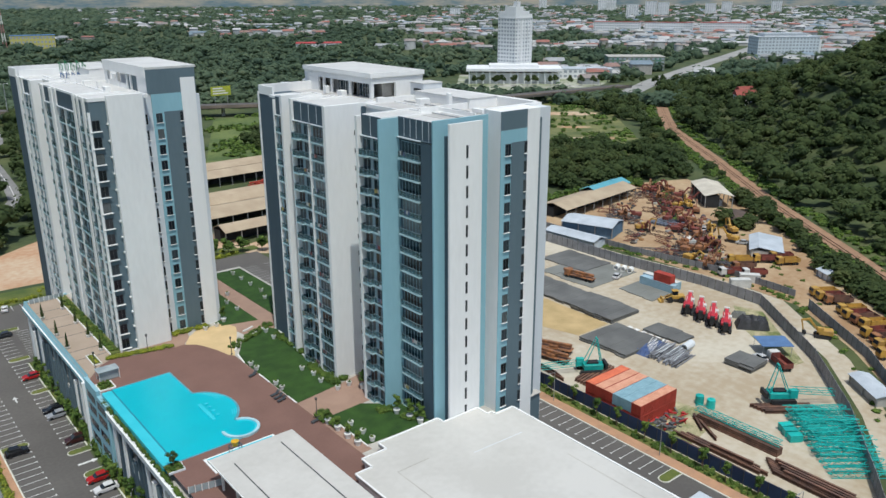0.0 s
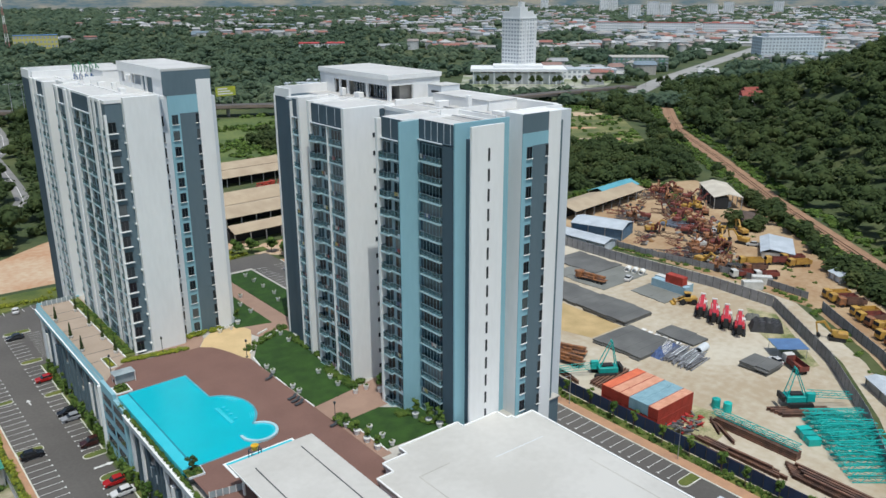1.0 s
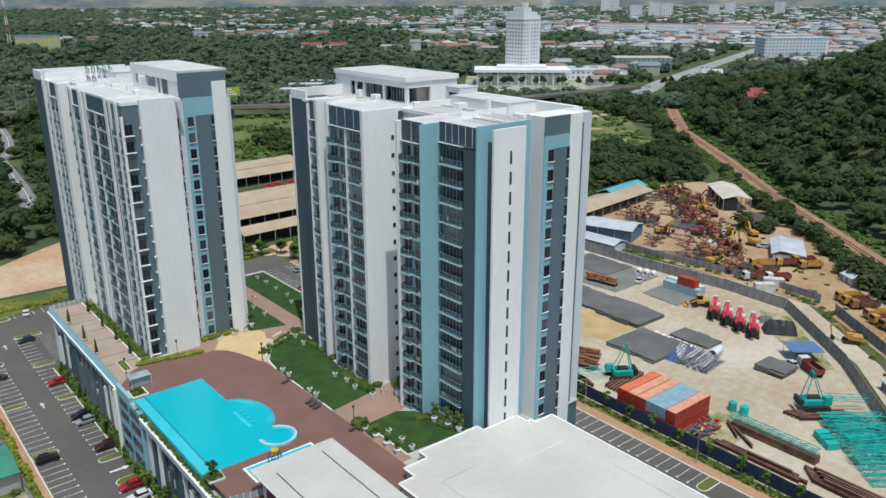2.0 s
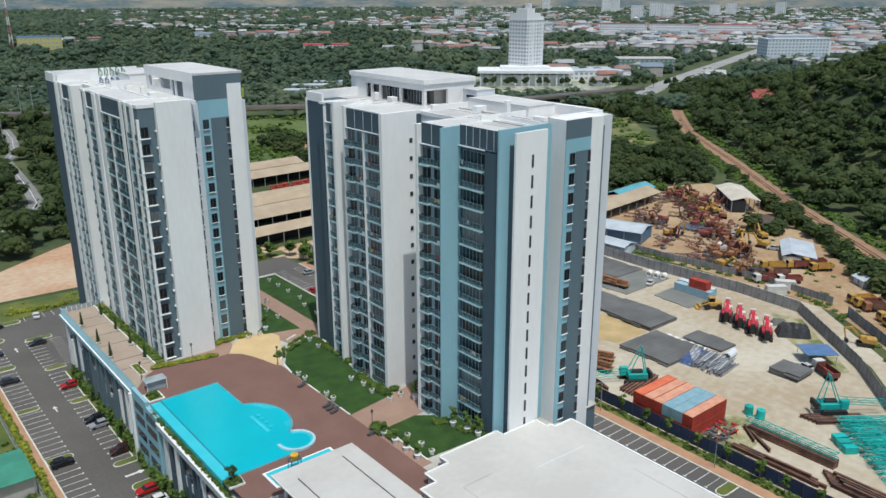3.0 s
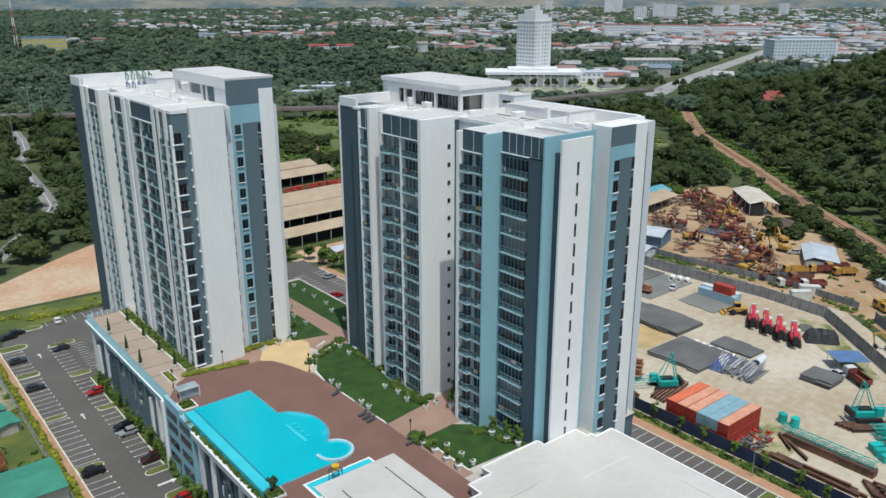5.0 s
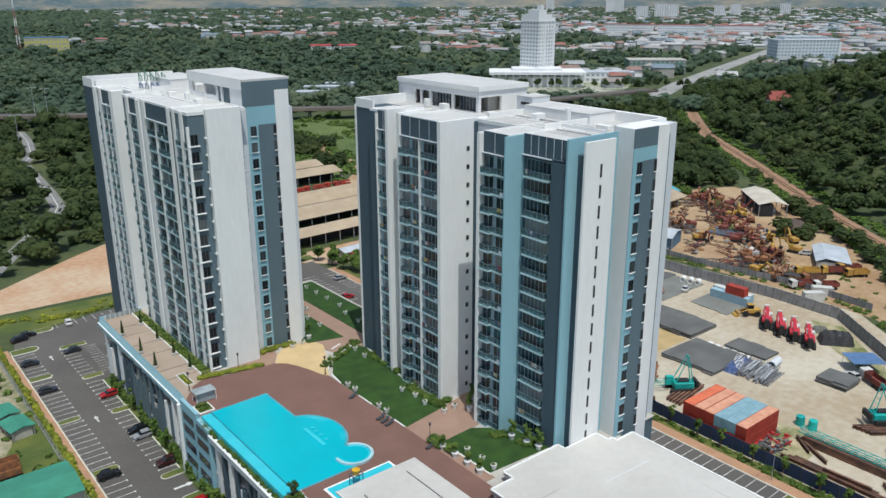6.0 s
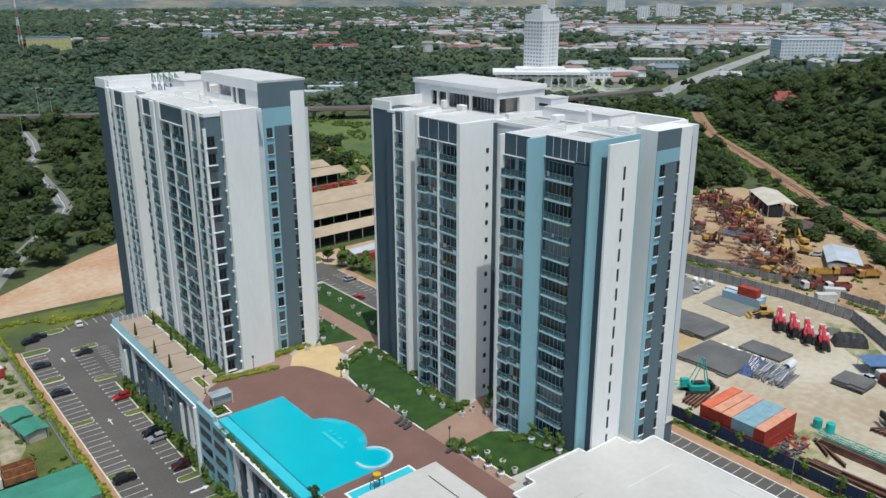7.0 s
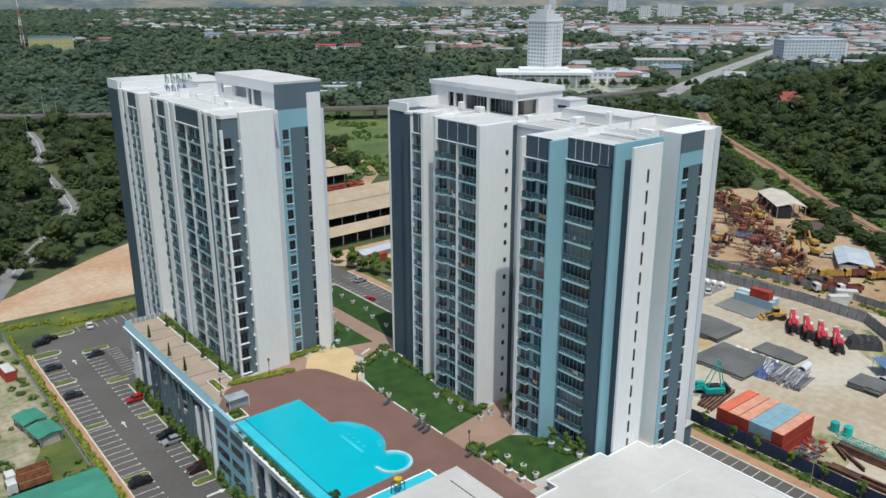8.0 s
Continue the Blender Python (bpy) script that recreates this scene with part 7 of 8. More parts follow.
v, f = crowns(heap, [(rng.uniform(0.5, 1.6), rng.uniform(0.5, 1.6), rng.uniform(0.3, 1.1)) for _ in heap], 0, 1, True, False)
tagged(new("scrap_heaps", np_mesh("scrap_heaps", v, f, palette("scrap_colours", [(0.17, 0.07, 0.05), (0.26, 0.12, 0.06), (0.08, 0.08, 0.09), (0.34, 0.19, 0.08), (0.25, 0.25, 0.24), (0.22, 0.06, 0.045), (0.10, 0.08, 0.065), (0.05, 0.05, 0.055), (0.38, 0.36, 0.32)], 0.8, "island"))), "rusty heaps of scrap machine parts", "scrap", "", "stuff")
REDP = palette("red_scrap_colours", [(0.42, 0.03, 0.03), (0.35, 0.05, 0.04), (0.15, 0.15, 0.15), (0.5, 0.04, 0.04), (0.10, 0.10, 0.11), (0.40, 0.38, 0.36)], 0.6)
rp = thing("red_machine_parts", (0, 0, 0), "red and grey machine parts heaped beside containers", "scrap")
for i in range(34):
    bm = bmesh.new()
    L, w = rng.uniform(0.8, 3.2), rng.uniform(0.15, 0.45)
    box(bm, -L / 2, -w / 2, 0, L / 2, w / 2, w)
    if i % 3 == 0:
        box(bm, -0.3, -0.45, w, 0.3, 0.45, w + 0.35)
    bmesh.ops.transform(bm, matrix=pose(rng.uniform(125, 134), rng.uniform(81.5, 87.5), 0.06 + 0.25 * (i % 4), rng.uniform(-12, 12), rng.uniform(-12, 12), rng.uniform(0, 180)), verts=bm.verts)
    part("machine_part", bm, REDP, rp)

fr3 = lattice(7, 1.2, mat("dark_scrap_steel", (0.09, 0.09, 0.10), (0.05, 0.05, 0.055), 0.7, 0.6, 6), "dark steel frame among scrap machines", "scrap frames")
pl = []
while len(pl) < 34:
    x, y = rng.uniform(218, 290), rng.uniform(125, 210)
    if inside(x, y, YARDPOLY) and off_lanes(x, y):
        pl.append((x, y, rng.uniform(0, 180)))
spread(fr3, pl, 0.2)
strip = [(x + rng.uniform(-2, 2), y + rng.uniform(-2, 2), 0.3) for x, y in ((258 + 34 * t, 176 + 28 * t) for t in np.linspace(0, 1, 60))]
leaf_stuff("yard_weeds", strip, [(rng.uniform(0.6, 1.6),) * 2 + (rng.uniform(0.5, 1.2),) for _ in strip], 26, 0.35, LEAFY, "yellow-green weeds between scrap machines", "weeds", fine=False)

wy = [(x, y, 0.15) for x, y in ((rng.uniform(214, 262), rng.uniform(96, 150)) for _ in range(520)) if noise.noise((x / 6, y / 6, 2.2)) > 0.22 and off_lanes(x, y, 3.0)]
leaf_stuff("yard_ground_weeds", wy, [(rng.uniform(0.4, 1.1),) * 2 + (rng.uniform(0.2, 0.6),) for _ in wy], 18, 0.26, LEAFY, "low green weeds on the dirt of the machinery yard", "weeds", fine=False)
spread(car((0.45, 0.46, 0.47), "pale van parked in the machinery yard", suv=True), [(244, 152, 40), (252, 142, 120), (236, 146, 80), (256, 160, 30)])
cabin = container(6.0, "white", "white", "white site cabin among the machines", "site cabins")
spread(cabin, [(236, 150, 55), (222, 118, 130), (216, 118, 140)])
logs = thing("grey_frames", (0, 0, 0), "stacked grey steel frames in the yard", "steel stack")
for i in range(8):
    part("frame", boxes((250 - i * 0.2, 168 + i * 1.5, 0.05, 258 - i * 0.2, 169.1 + i * 1.5, 0.9)), mat("blue_grey_steel", (0.13, 0.15, 0.19), rough=0.6), logs)

# ---- sheds ----
BEIGE_ROOF = mat("beige_sheet_roof", (0.43, 0.345, 0.24), (0.35, 0.27, 0.185), 0.7, 0.15, 3, stretch=(1, 1, 1))
TEALROOF = mat("teal_sheet_roof", (0.12, 0.38, 0.45), (0.09, 0.30, 0.37), 0.6, 0.2, 3)
GREYROOF = mat("pale_grey_sheet_roof", (0.50, 0.54, 0.58), (0.38, 0.42, 0.46), 0.6, 0.2, 3)
CREAMROOF = mat("cream_sheet_roof", (0.60, 0.55, 0.46), (0.48, 0.43, 0.35), 0.7, 0.2, 3)
GREENROOF = mat("green_sheet_roof", (0.05, 0.25, 0.17), (0.04, 0.19, 0.13), 0.6, 0.3, 3)
DARKROOF = mat("rust_dark_roof", (0.12, 0.08, 0.06), (0.07, 0.05, 0.04), 0.8, 0.4, 3)


def shed(cx, cy, L, W, a, eave, ridge, roofm, label, wallm=None, group="", name="shed", skew=0.0):
    """A pitched shed along x: sheeted roof with thickness and ribs, posts, and a wall where it is closed."""
    T = thing(name, (cx, cy, 0), label, "shed", group, rz=a)
    t = 0.15
    for sgn, nm in ((-1, "roof_slope"), (1, "roof_slope")):
        y0 = sgn * (W / 2 + 0.5)
        bm = bmesh.new()
        lo, hi = eave - 0.2, ridge
        v = [bm.verts.new(p) for p in ((-L / 2, y0, lo), (L / 2, y0, lo), (L / 2, skew, hi), (-L / 2, skew, hi), (-L / 2, y0, lo + t), (L / 2, y0, lo + t), (L / 2, skew, hi + t), (-L / 2, skew, hi + t))]
        for f in ((0, 1, 2, 3), (4, 5, 6, 7), (0, 1, 5, 4), (2, 3, 7, 6), (0, 3, 7, 4), (1, 2, 6, 5)):
            bm.faces.new([v[i] for i in f])
        bmesh.ops.recalc_face_normals(bm, faces=bm.faces[:])
        part(nm, bm, roofm, T)
    n = max(2, int(L / 6))
    pm = to_mesh("post", boxes((-0.15, -0.15, 0, 0.15, 0.15, eave)), STEEL)
    for i in range(n + 1):
        for y in (-W / 2, W / 2):
            piece("post", pm, T, (-L / 2 + 0.3 + i * (L - 0.6) / n, y, 0))
    if wallm:
        part("wall", boxes((-L / 2 + 0.4, -W / 2 + 0.3, 0, L / 2 - 0.4, W / 2 - 0.3, eave - 0.2)), wallm, T)
    else:
        # open sheds: an added near-black block stands for shade under the roof
        part("shade_block", boxes((-L / 2 + 0.4, -0.2, 0, L / 2 - 0.4, W / 2 - 0.3, eave - 0.2)), SHADEFILL, T)
    return T


for yc, W, hz in ((264.6, 9.6, 6.4), (288.8, 17, 6.6), (301.5, 5.2, 6.9), (311.2, 10.6, 6.4)):
    shed(160, yc, 100, W, 2, 4.6, hz, BEIGE_ROOF, "long open shed with a faded beige sheet roof", None, "long sheds")
for yc, W, hz in ((350.5, 15, 6.4), (367.5, 14, 6.4)):
    shed(140, yc, 100, W, 2, 4.6, hz, BEIGE_ROOF, "long open shed with a faded beige sheet roof", None, "long sheds")
shed(132.5, 243.2, 15, 5, 4, 2.3, 2.9, GREYROOF, "low grey-roofed shed behind the back car park", CONC)
shed(241, 105.5, 6, 4.5, 60, 2.4, 3.0, GREYROOF, "small hut with a pale sheet roof beside the dirt track", PALEGREY)
shed(252, 212.5, 52, 13, 7, 4.2, 5.8, BEIGE_ROOF, "long shed with a brownish sheet roof", None)
shed(268, 217.5, 26, 9, 7, 5.0, 6.6, TEALROOF, "shed with a teal blue sheet roof", None)
shed(223, 186, 20, 12, 110, 4.5, 5.6, GREYROOF, "workshop with a pale blue-grey sheet roof", mat("blue_wall", (0.10, 0.19, 0.29), rough=0.7))
shed(209, 182, 22, 7, 95, 3.0, 3.9, GREYROOF, "lean-to with a pale sheet roof beside the workshop", mat("pale_wall", (0.5, 0.55, 0.6), rough=0.7))
shed(298.3, 184.8, 27, 11, 46.5, 5.2, 6.4, CREAMROOF, "open shed with a stained cream sheet roof")
solid("shed_office", boxes((290, 176.5, 0.02, 294, 180, 2.6)), mat("pale_blue_wall", (0.42, 0.50, 0.58), rough=0.7), "pale blue cabin under the open shed", "cabin")
shed(252, 133, 19, 10, 31, 2.6, 3.6, GREYROOF, "small lean-to shed with a worn white sheet roof", CONC, skew=2.5)
shed(276, 158, 14, 8, 50, 2.8, 3.6, DARKROOF, "old low shed with a dark rusty roof", SHADEFILL)
shed(174, 63, 12, 4, 52, 2.4, 2.8, GREYROOF, "narrow pale-roofed site cabin", CONC)
shed(10.0, 193.6, 6.2, 4.2, 100, 2.5, 2.75, GREENROOF, "site cabin with a green sheet roof", CONC, "green-roofed cabins")
shed(11.2, 186.4, 6.6, 4.2, 100, 2.4, 2.65, GREENROOF, "site cabin with a green sheet roof beside weeds", CONC, "green-roofed cabins")
shed(7.0, 156.5, 16, 11, 0, 4.0, 4.6, GREENROOF, "large shed with a green sheet roof", CONC, "green-roofed cabins")
c = container(6.0, "red", "white", "red and white container in the gravel lot")
c.matrix_basis = pose(12.8, 219, 0.03, 0, 0, 95)
c = container(6.0, "red", "red", "red container beside the back car park")
c.matrix_basis = pose(127, 236, 0.03, 0, 0, 5)
solid("east_bay_roof", bevel(boxes((97, 40, 3.4, 108.5, 63.5, 3.8)), 0.05), GREYROOF, "pale flat roof of a guard house beside the road", "roof")
solid("guard_house", boxes((97.5, 40, 0, 108, 63, 3.4)), PALEGREY, "pale grey guard house wall", "guard house")

# ---- railway and flyover details ----
bm = bmesh.new()
for off in (-0.75, 0.75):
    pts = []
    for i, (x, y) in enumerate(RAIL):
        a, b = RAIL[max(0, i - 1)], RAIL[min(len(RAIL) - 1, i + 1)]
        d = Vector((b[0] - a[0], b[1] - a[1])).normalized()
        pts.append((x - d.y * off, y + d.x * off))
    ribbon(pts, 0.16, 0.35, 0.5, bm)
solid("rails", bm, RUST, "pair of rusty steel rails on the ballast", "rails")
for (x0, y0), (x1, y1) in zip(FLY, FLY[1:]):
    L = math.hypot(x1 - x0, y1 - y0)
    for i in range(int(L / 28)):
        t = (i + 0.5) / int(L / 28)
        part("pier", boxes((x0 + (x1 - x0) * t - 1, y0 + (y1 - y0) * t - 1, 0, x0 + (x1 - x0) * t + 1, y0 + (y1 - y0) * t + 1, 6.5)), CONC, fly)
bb = thing("billboard", (257, 585, 0), "yellow-green roadside billboard on posts", "billboard")
for x in (-5, 5):
    part("post", tube(bmesh.new(), (x, 0, 0), (x, 0, 10), 0.3, 0.3, 8), STEEL, bb)
part("board", boxes((-8, -0.3, 10, 8, 0.3, 17)), mat("billboard_face", (0.50, 0.50, 0.04), (0.30, 0.36, 0.05), 0.6, 0.2, 1), bb)
for i in range(3):
    part("plain_bar", boxes((-6.5, -0.36, 11.2 + i * 1.9, 5.5 - i * 2, -0.3, 12.2 + i * 1.9)), POT, bb)
meadow = prism([(150, 370), (235, 345), (330, 420), (300, 520), (230, 540)], -0.2, 0.02)
solid("meadow", meadow, mat("light_meadow", (0.14, 0.175, 0.05), (0.050, 0.088, 0.022), 0.95, 0.035, 0.5), "light green overgrown meadow", "meadow")
scrub = [(x, y, 0.5) for x, y in ((rng.uniform(120, 330), rng.uniform(340, 540)) for _ in range(1500)) if noise.noise((x / 26, y / 26, 7.7)) > 0.05]
leaf_stuff("meadow_scrub", scrub, [(rng.uniform(0.7, 2.8),) * 2 + (rng.uniform(0.6, 2.2),) for _ in scrub], 30, 0.45, LEAFY, "light green scrub on the meadow", "scrub", fine=False)
cs_ = [(x, y, 0.4) for x, y in ((rng.uniform(322, 475), rng.uniform(262, 445)) for _ in range(900)) if inside(x, y, [(322, 272), (362, 262), (470, 380), (475, 445), (420, 440), (350, 350)]) and rng.random() < 0.35]
leaf_stuff("clearing_scrub", cs_, [(rng.uniform(0.8, 3.0),) * 2 + (rng.uniform(0.6, 2.0),) for _ in cs_], 24, 0.5, LEAFY, "scattered green bushes in the clearing", "scrub", fine=False)
edge_ = [(x, y, 1.2) for x, y in ((rng.uniform(210, 300), rng.uniform(105, 235)) for _ in range(1400)) if (inside(x, y, [(214, 218), (240, 232), (300, 226), (330, 215), (310, 176), (268, 118), (250, 100), (262, 122), (286, 150), (308, 180), (312, 205), (280, 222), (240, 226)]) and near_line(x, y, RAIL) > 6)]
leaf_stuff("yard_edge_scrub", edge_, [(rng.uniform(1, 2.6),) * 3 for _ in edge_], 40, 0.4, LEAFY, "green scrub round the machinery yard", "scrub", fine=False)
ver = [(rng.uniform(150, 262), 0, 0.3) for _ in range(500)]
ver = [(x, 32 + (x - 200) * 1.16 * (1.0 if x > 200 else 1.07) + rng.uniform(6, 20), z) for x, y, z in ver]
leaf_stuff("track_scrub", ver, [(rng.uniform(1, 3.4),) * 3 for _ in ver], 40, 0.45, LEAF, "green trees and scrub between track and railway", "scrub", fine=False)
lane_s = [(x + rng.uniform(4.8, 6.8), y + rng.uniform(-4, 4), 0.2) for x, y in ((a[0] + (b[0] - a[0]) * t, a[1] + (b[1] - a[1]) * t) for a, b in zip(LANE[1:], LANE[2:]) for t in np.linspace(0, 1, 26) if rng.random() < 0.6)]
leaf_stuff("lane_scrub", lane_s, [(rng.uniform(0.4, 1.3),) * 2 + (0.5,) for _ in lane_s], 22, 0.3, LEAFY, "weeds along the sandy lane", "weeds", fine=False)

# ---- the town ----
TW = mat("town_white", (0.74, 0.75, 0.76), (0.66, 0.67, 0.68), 0.8, 0.05, 0.8)
# town glass lightened, so haze over the distance is in its colour
WINB = mat("hazed_window", (0.34, 0.38, 0.42), rough=0.5)


def block(name, cx, cy, a, L, W, H, floors, cols, label, wallm, roofm, colsw=0, group=""):
    """A town building: wall, flat roof with parapet, and rows of windows on the faces towards the camera."""
    T = thing(name, (cx, cy, hill(cx, cy)), label, "building", group, rz=a)
    part("wall", boxes((-L / 2, -W / 2, 0, L / 2, W / 2, H)), wallm, T)
    part("roof", boxes((-L / 2 - 0.3, -W / 2 - 0.3, H, L / 2 + 0.3, W / 2 + 0.3, H + 0.8)), roofm, T)
    fh = H / floors
    w1 = to_mesh("window", boxes((0, -0.06, 0, L / cols * 0.6, 0.1, fh * 0.5)), WINB)
    for i in range(floors):
        for j in range(cols):
            piece("window", w1, T, (-L / 2 + (j + 0.2) * L / cols, -W / 2, i * fh + fh * 0.3))
    if colsw:
        w2 = to_mesh("window", boxes((-0.1, 0, 0, 0.06, W / colsw * 0.6, fh * 0.5)), WINB)
        for i in range(floors):
            for j in range(colsw):
                piece("window", w2, T, (-L / 2 + 0.04, -W / 2 + (j + 0.2) * W / colsw, i * fh + fh * 0.3))
    return T


for wx, wy, wl, ww in ((333, 624, 30, 12), (362, 650, 34, 12), (388, 664, 26, 10)):
    block("warehouse", wx, wy, -39, wl, ww, 6.5, 2, 6, "low pale warehouse beyond the flyover", TW, GREYROOF, 0, "warehouses beyond the flyover")
solid("wood_clearing", prism([(122, 684), (150, 668), (186, 664), (182, 682), (150, 698), (126, 700)], -0.2, 0.05), SAND, "bare sandy clearing in the woods", "clearing")
solid("park_ground", prism([(470, 560), (560, 478), (640, 520), (640, 620), (560, 660)], -0.2, 0.03), mat("park_paving", (0.46, 0.45, 0.40), (0.15, 0.19, 0.08), 0.95, 0.03, 0.4), "pale paving and lawns round the hall", "park")
tw = block("office_tower", 569, 586, 4, 25, 23, 60, 17, 7, "tall white stepped office tower in a small park", TW, TW, 6)
part("upper_tier", boxes((-12.2, -11.2, 60.8, 7.5, 11.2, 66.5)), TW, tw)
part("corner_tier", boxes((7.5, -11.2, 60.8, 12.2, 4.5, 63.6)), TW, tw)
part("crown", boxes((-12.0, -11.0, 66.5, -1.0, 3.0, 71.0)), TW, tw)
part("crown_block", boxes((-10.0, -11.0, 71.0, -5.6, -6.0, 75.5)), TW, tw)
part("mast", tube(bmesh.new(), (-8, -8, 75.5), (-8, -8, 80), 0.4, 0.2, 6), STEEL, tw)
for k in range(5):
    part("balcony_band", boxes((-9 + k * 4.6, -11.9, 3, -7.6 + k * 4.6, -11.5, 58)), TW, tw)
hb_ = thing("columned_hall", (560, 578, 0), "low white hall with columns at the tower's foot", "hall", rz=-42)
part("wall", boxes((-42, -20, 0, 42, 14, 10)), TW, hb_)
part("roof", boxes((-46, -26, 12, 46, 16, 14.5)), TW, hb_)
part("roof_crown", boxes((-24, -14, 14.5, 24, 10, 17)), TW, hb_)
cm = to_mesh("column", tube(bmesh.new(), (0, 0, 0), (0, 0, 12), 0.7, 0.7, 8), TW)
for i in range(14):
    piece("column", cm, hb_, (-43 + i * 6.6, -24, 0))
ho = block("hotel", 1008, 543, -36, 80, 30, 28, 7, 18, "broad white eight-storey hospital-like block", mat("pale_blue_render", (0.60, 0.66, 0.70), (0.54, 0.60, 0.64), 0.8, 0.05, 0.8), GREYROOF, 6)
part("upper_tier", boxes((-30, -9, 28.8, 26, 12, 32)), TW, ho)
part("upper_roof", boxes((-31, -10, 32, 27, 13, 32.6)), GREYROOF, ho)
part("end_bay", boxes((40, -12, 0, 44, 13, 25)), TW, ho)
block("site_building", 745, 575, -42, 62, 30, 15, 4, 12, "half-built block behind green netting", mat("green_net", (0.08, 0.22, 0.16), (0.20, 0.20, 0.16), 0.9, 0.2, 0.8), CONC)
block("low_block", 640, 560, -42, 60, 26, 9, 2, 12, "low white block with a grey roof", TW, GREYROOF)
for k, (x, y) in enumerate(((1330, 1075), (1385, 990), (1440, 900))):
    block("long_block", x, y, -58, 92, 18, 24, 5, 20, "long white block with red bands and roof", TW, mat("red_roof", (0.35, 0.07, 0.05), (0.28, 0.06, 0.04), 0.8, 0.2, 1), 0, "long red and white blocks")
block("sports_hall", 655, 1110, -30, 70, 34, 9, 2, 14, "low hall with a broad red roof", TW, mat("bright_red_roof", (0.45, 0.06, 0.06), (0.38, 0.05, 0.05), 0.8, 0.2, 1))
block("yellow_school", 318, 1420, -15, 64, 20, 20, 3, 12, "yellow block with a blue roof at the wood's edge", mat("yellow_wall", (0.55, 0.50, 0.16), rough=0.8), mat("blue_roof", (0.10, 0.22, 0.42), rough=0.7))
RED_TILE = mat("red_tile_roof", (0.30, 0.07, 0.05), (0.22, 0.05, 0.04), 0.8, 0.5, 4)
for hx, hy, hw, hd, turn in ((514, 300, 7.5, 5.0, -40), (528, 309, 6.0, 4.2, -25)):
    rh = thing("hill_house", (hx, hy, hill(hx, hy)), "small house with a red pitched roof among trees", "house", "houses on the hill", rz=turn)
    part("wall", boxes((-hw + 0.8, -hd + 0.8, 0, hw - 0.8, hd - 0.8, 7.6)), TW, rh)
    bm = extrude_profile([(-hd, 7.3), (hd, 7.3), (0.4, 10.6), (-0.4, 10.6)], -hw, hw)
    bmesh.ops.transform(bm, matrix=pose(0, 0, 0, 0, 0, 90), verts=bm.verts)
    part("roof", bm, RED_TILE, rh)
mast = thing("lattice_mast", (272, 1395, 0), "tall red and white lattice mast", "mast")
MAST_RED = mat("mast_red", (0.45, 0.22, 0.20), rough=0.6)
for k in range(6):
    for sx, sy in ((-1, -1), (1, -1), (1, 1), (-1, 1)):
        w0, w1 = 2.6 * (1 - k / 7), 2.6 * (1 - (k + 1) / 7)
        part("mast_leg", tube(bmesh.new(), (sx * w0, sy * w0, k * 13), (sx * w1, sy * w1, (k + 1) * 13), 0.3, 0.28, 4), POT if k % 2 else MAST_RED, mast)
        part("mast_brace", tube(bmesh.new(), (sx * w0, sy * w0, k * 13), (-sy * w1, sx * w1, (k + 1) * 13), 0.18, 0.18, 4), POT if k % 2 else MAST_RED, mast)
for i, (d, hd, h) in enumerate(((2500, 52, 60), (2560, 53.2, 70), (2620, 54, 64), (3300, 50, 80), (3350, 50.6, 86), (2900, 57, 55), (3000, 58, 60), (3700, 46, 70), (2700, 40, 40), (3100, 61, 62))):
    a = radians(hd)
    block("high_rise", d * math.sin(a), d * math.cos(a), -hd, 34, 20, h * 0.75, 12, 5, "distant pale high-rise block", TW, GREYROOF, 0, "distant high-rises")


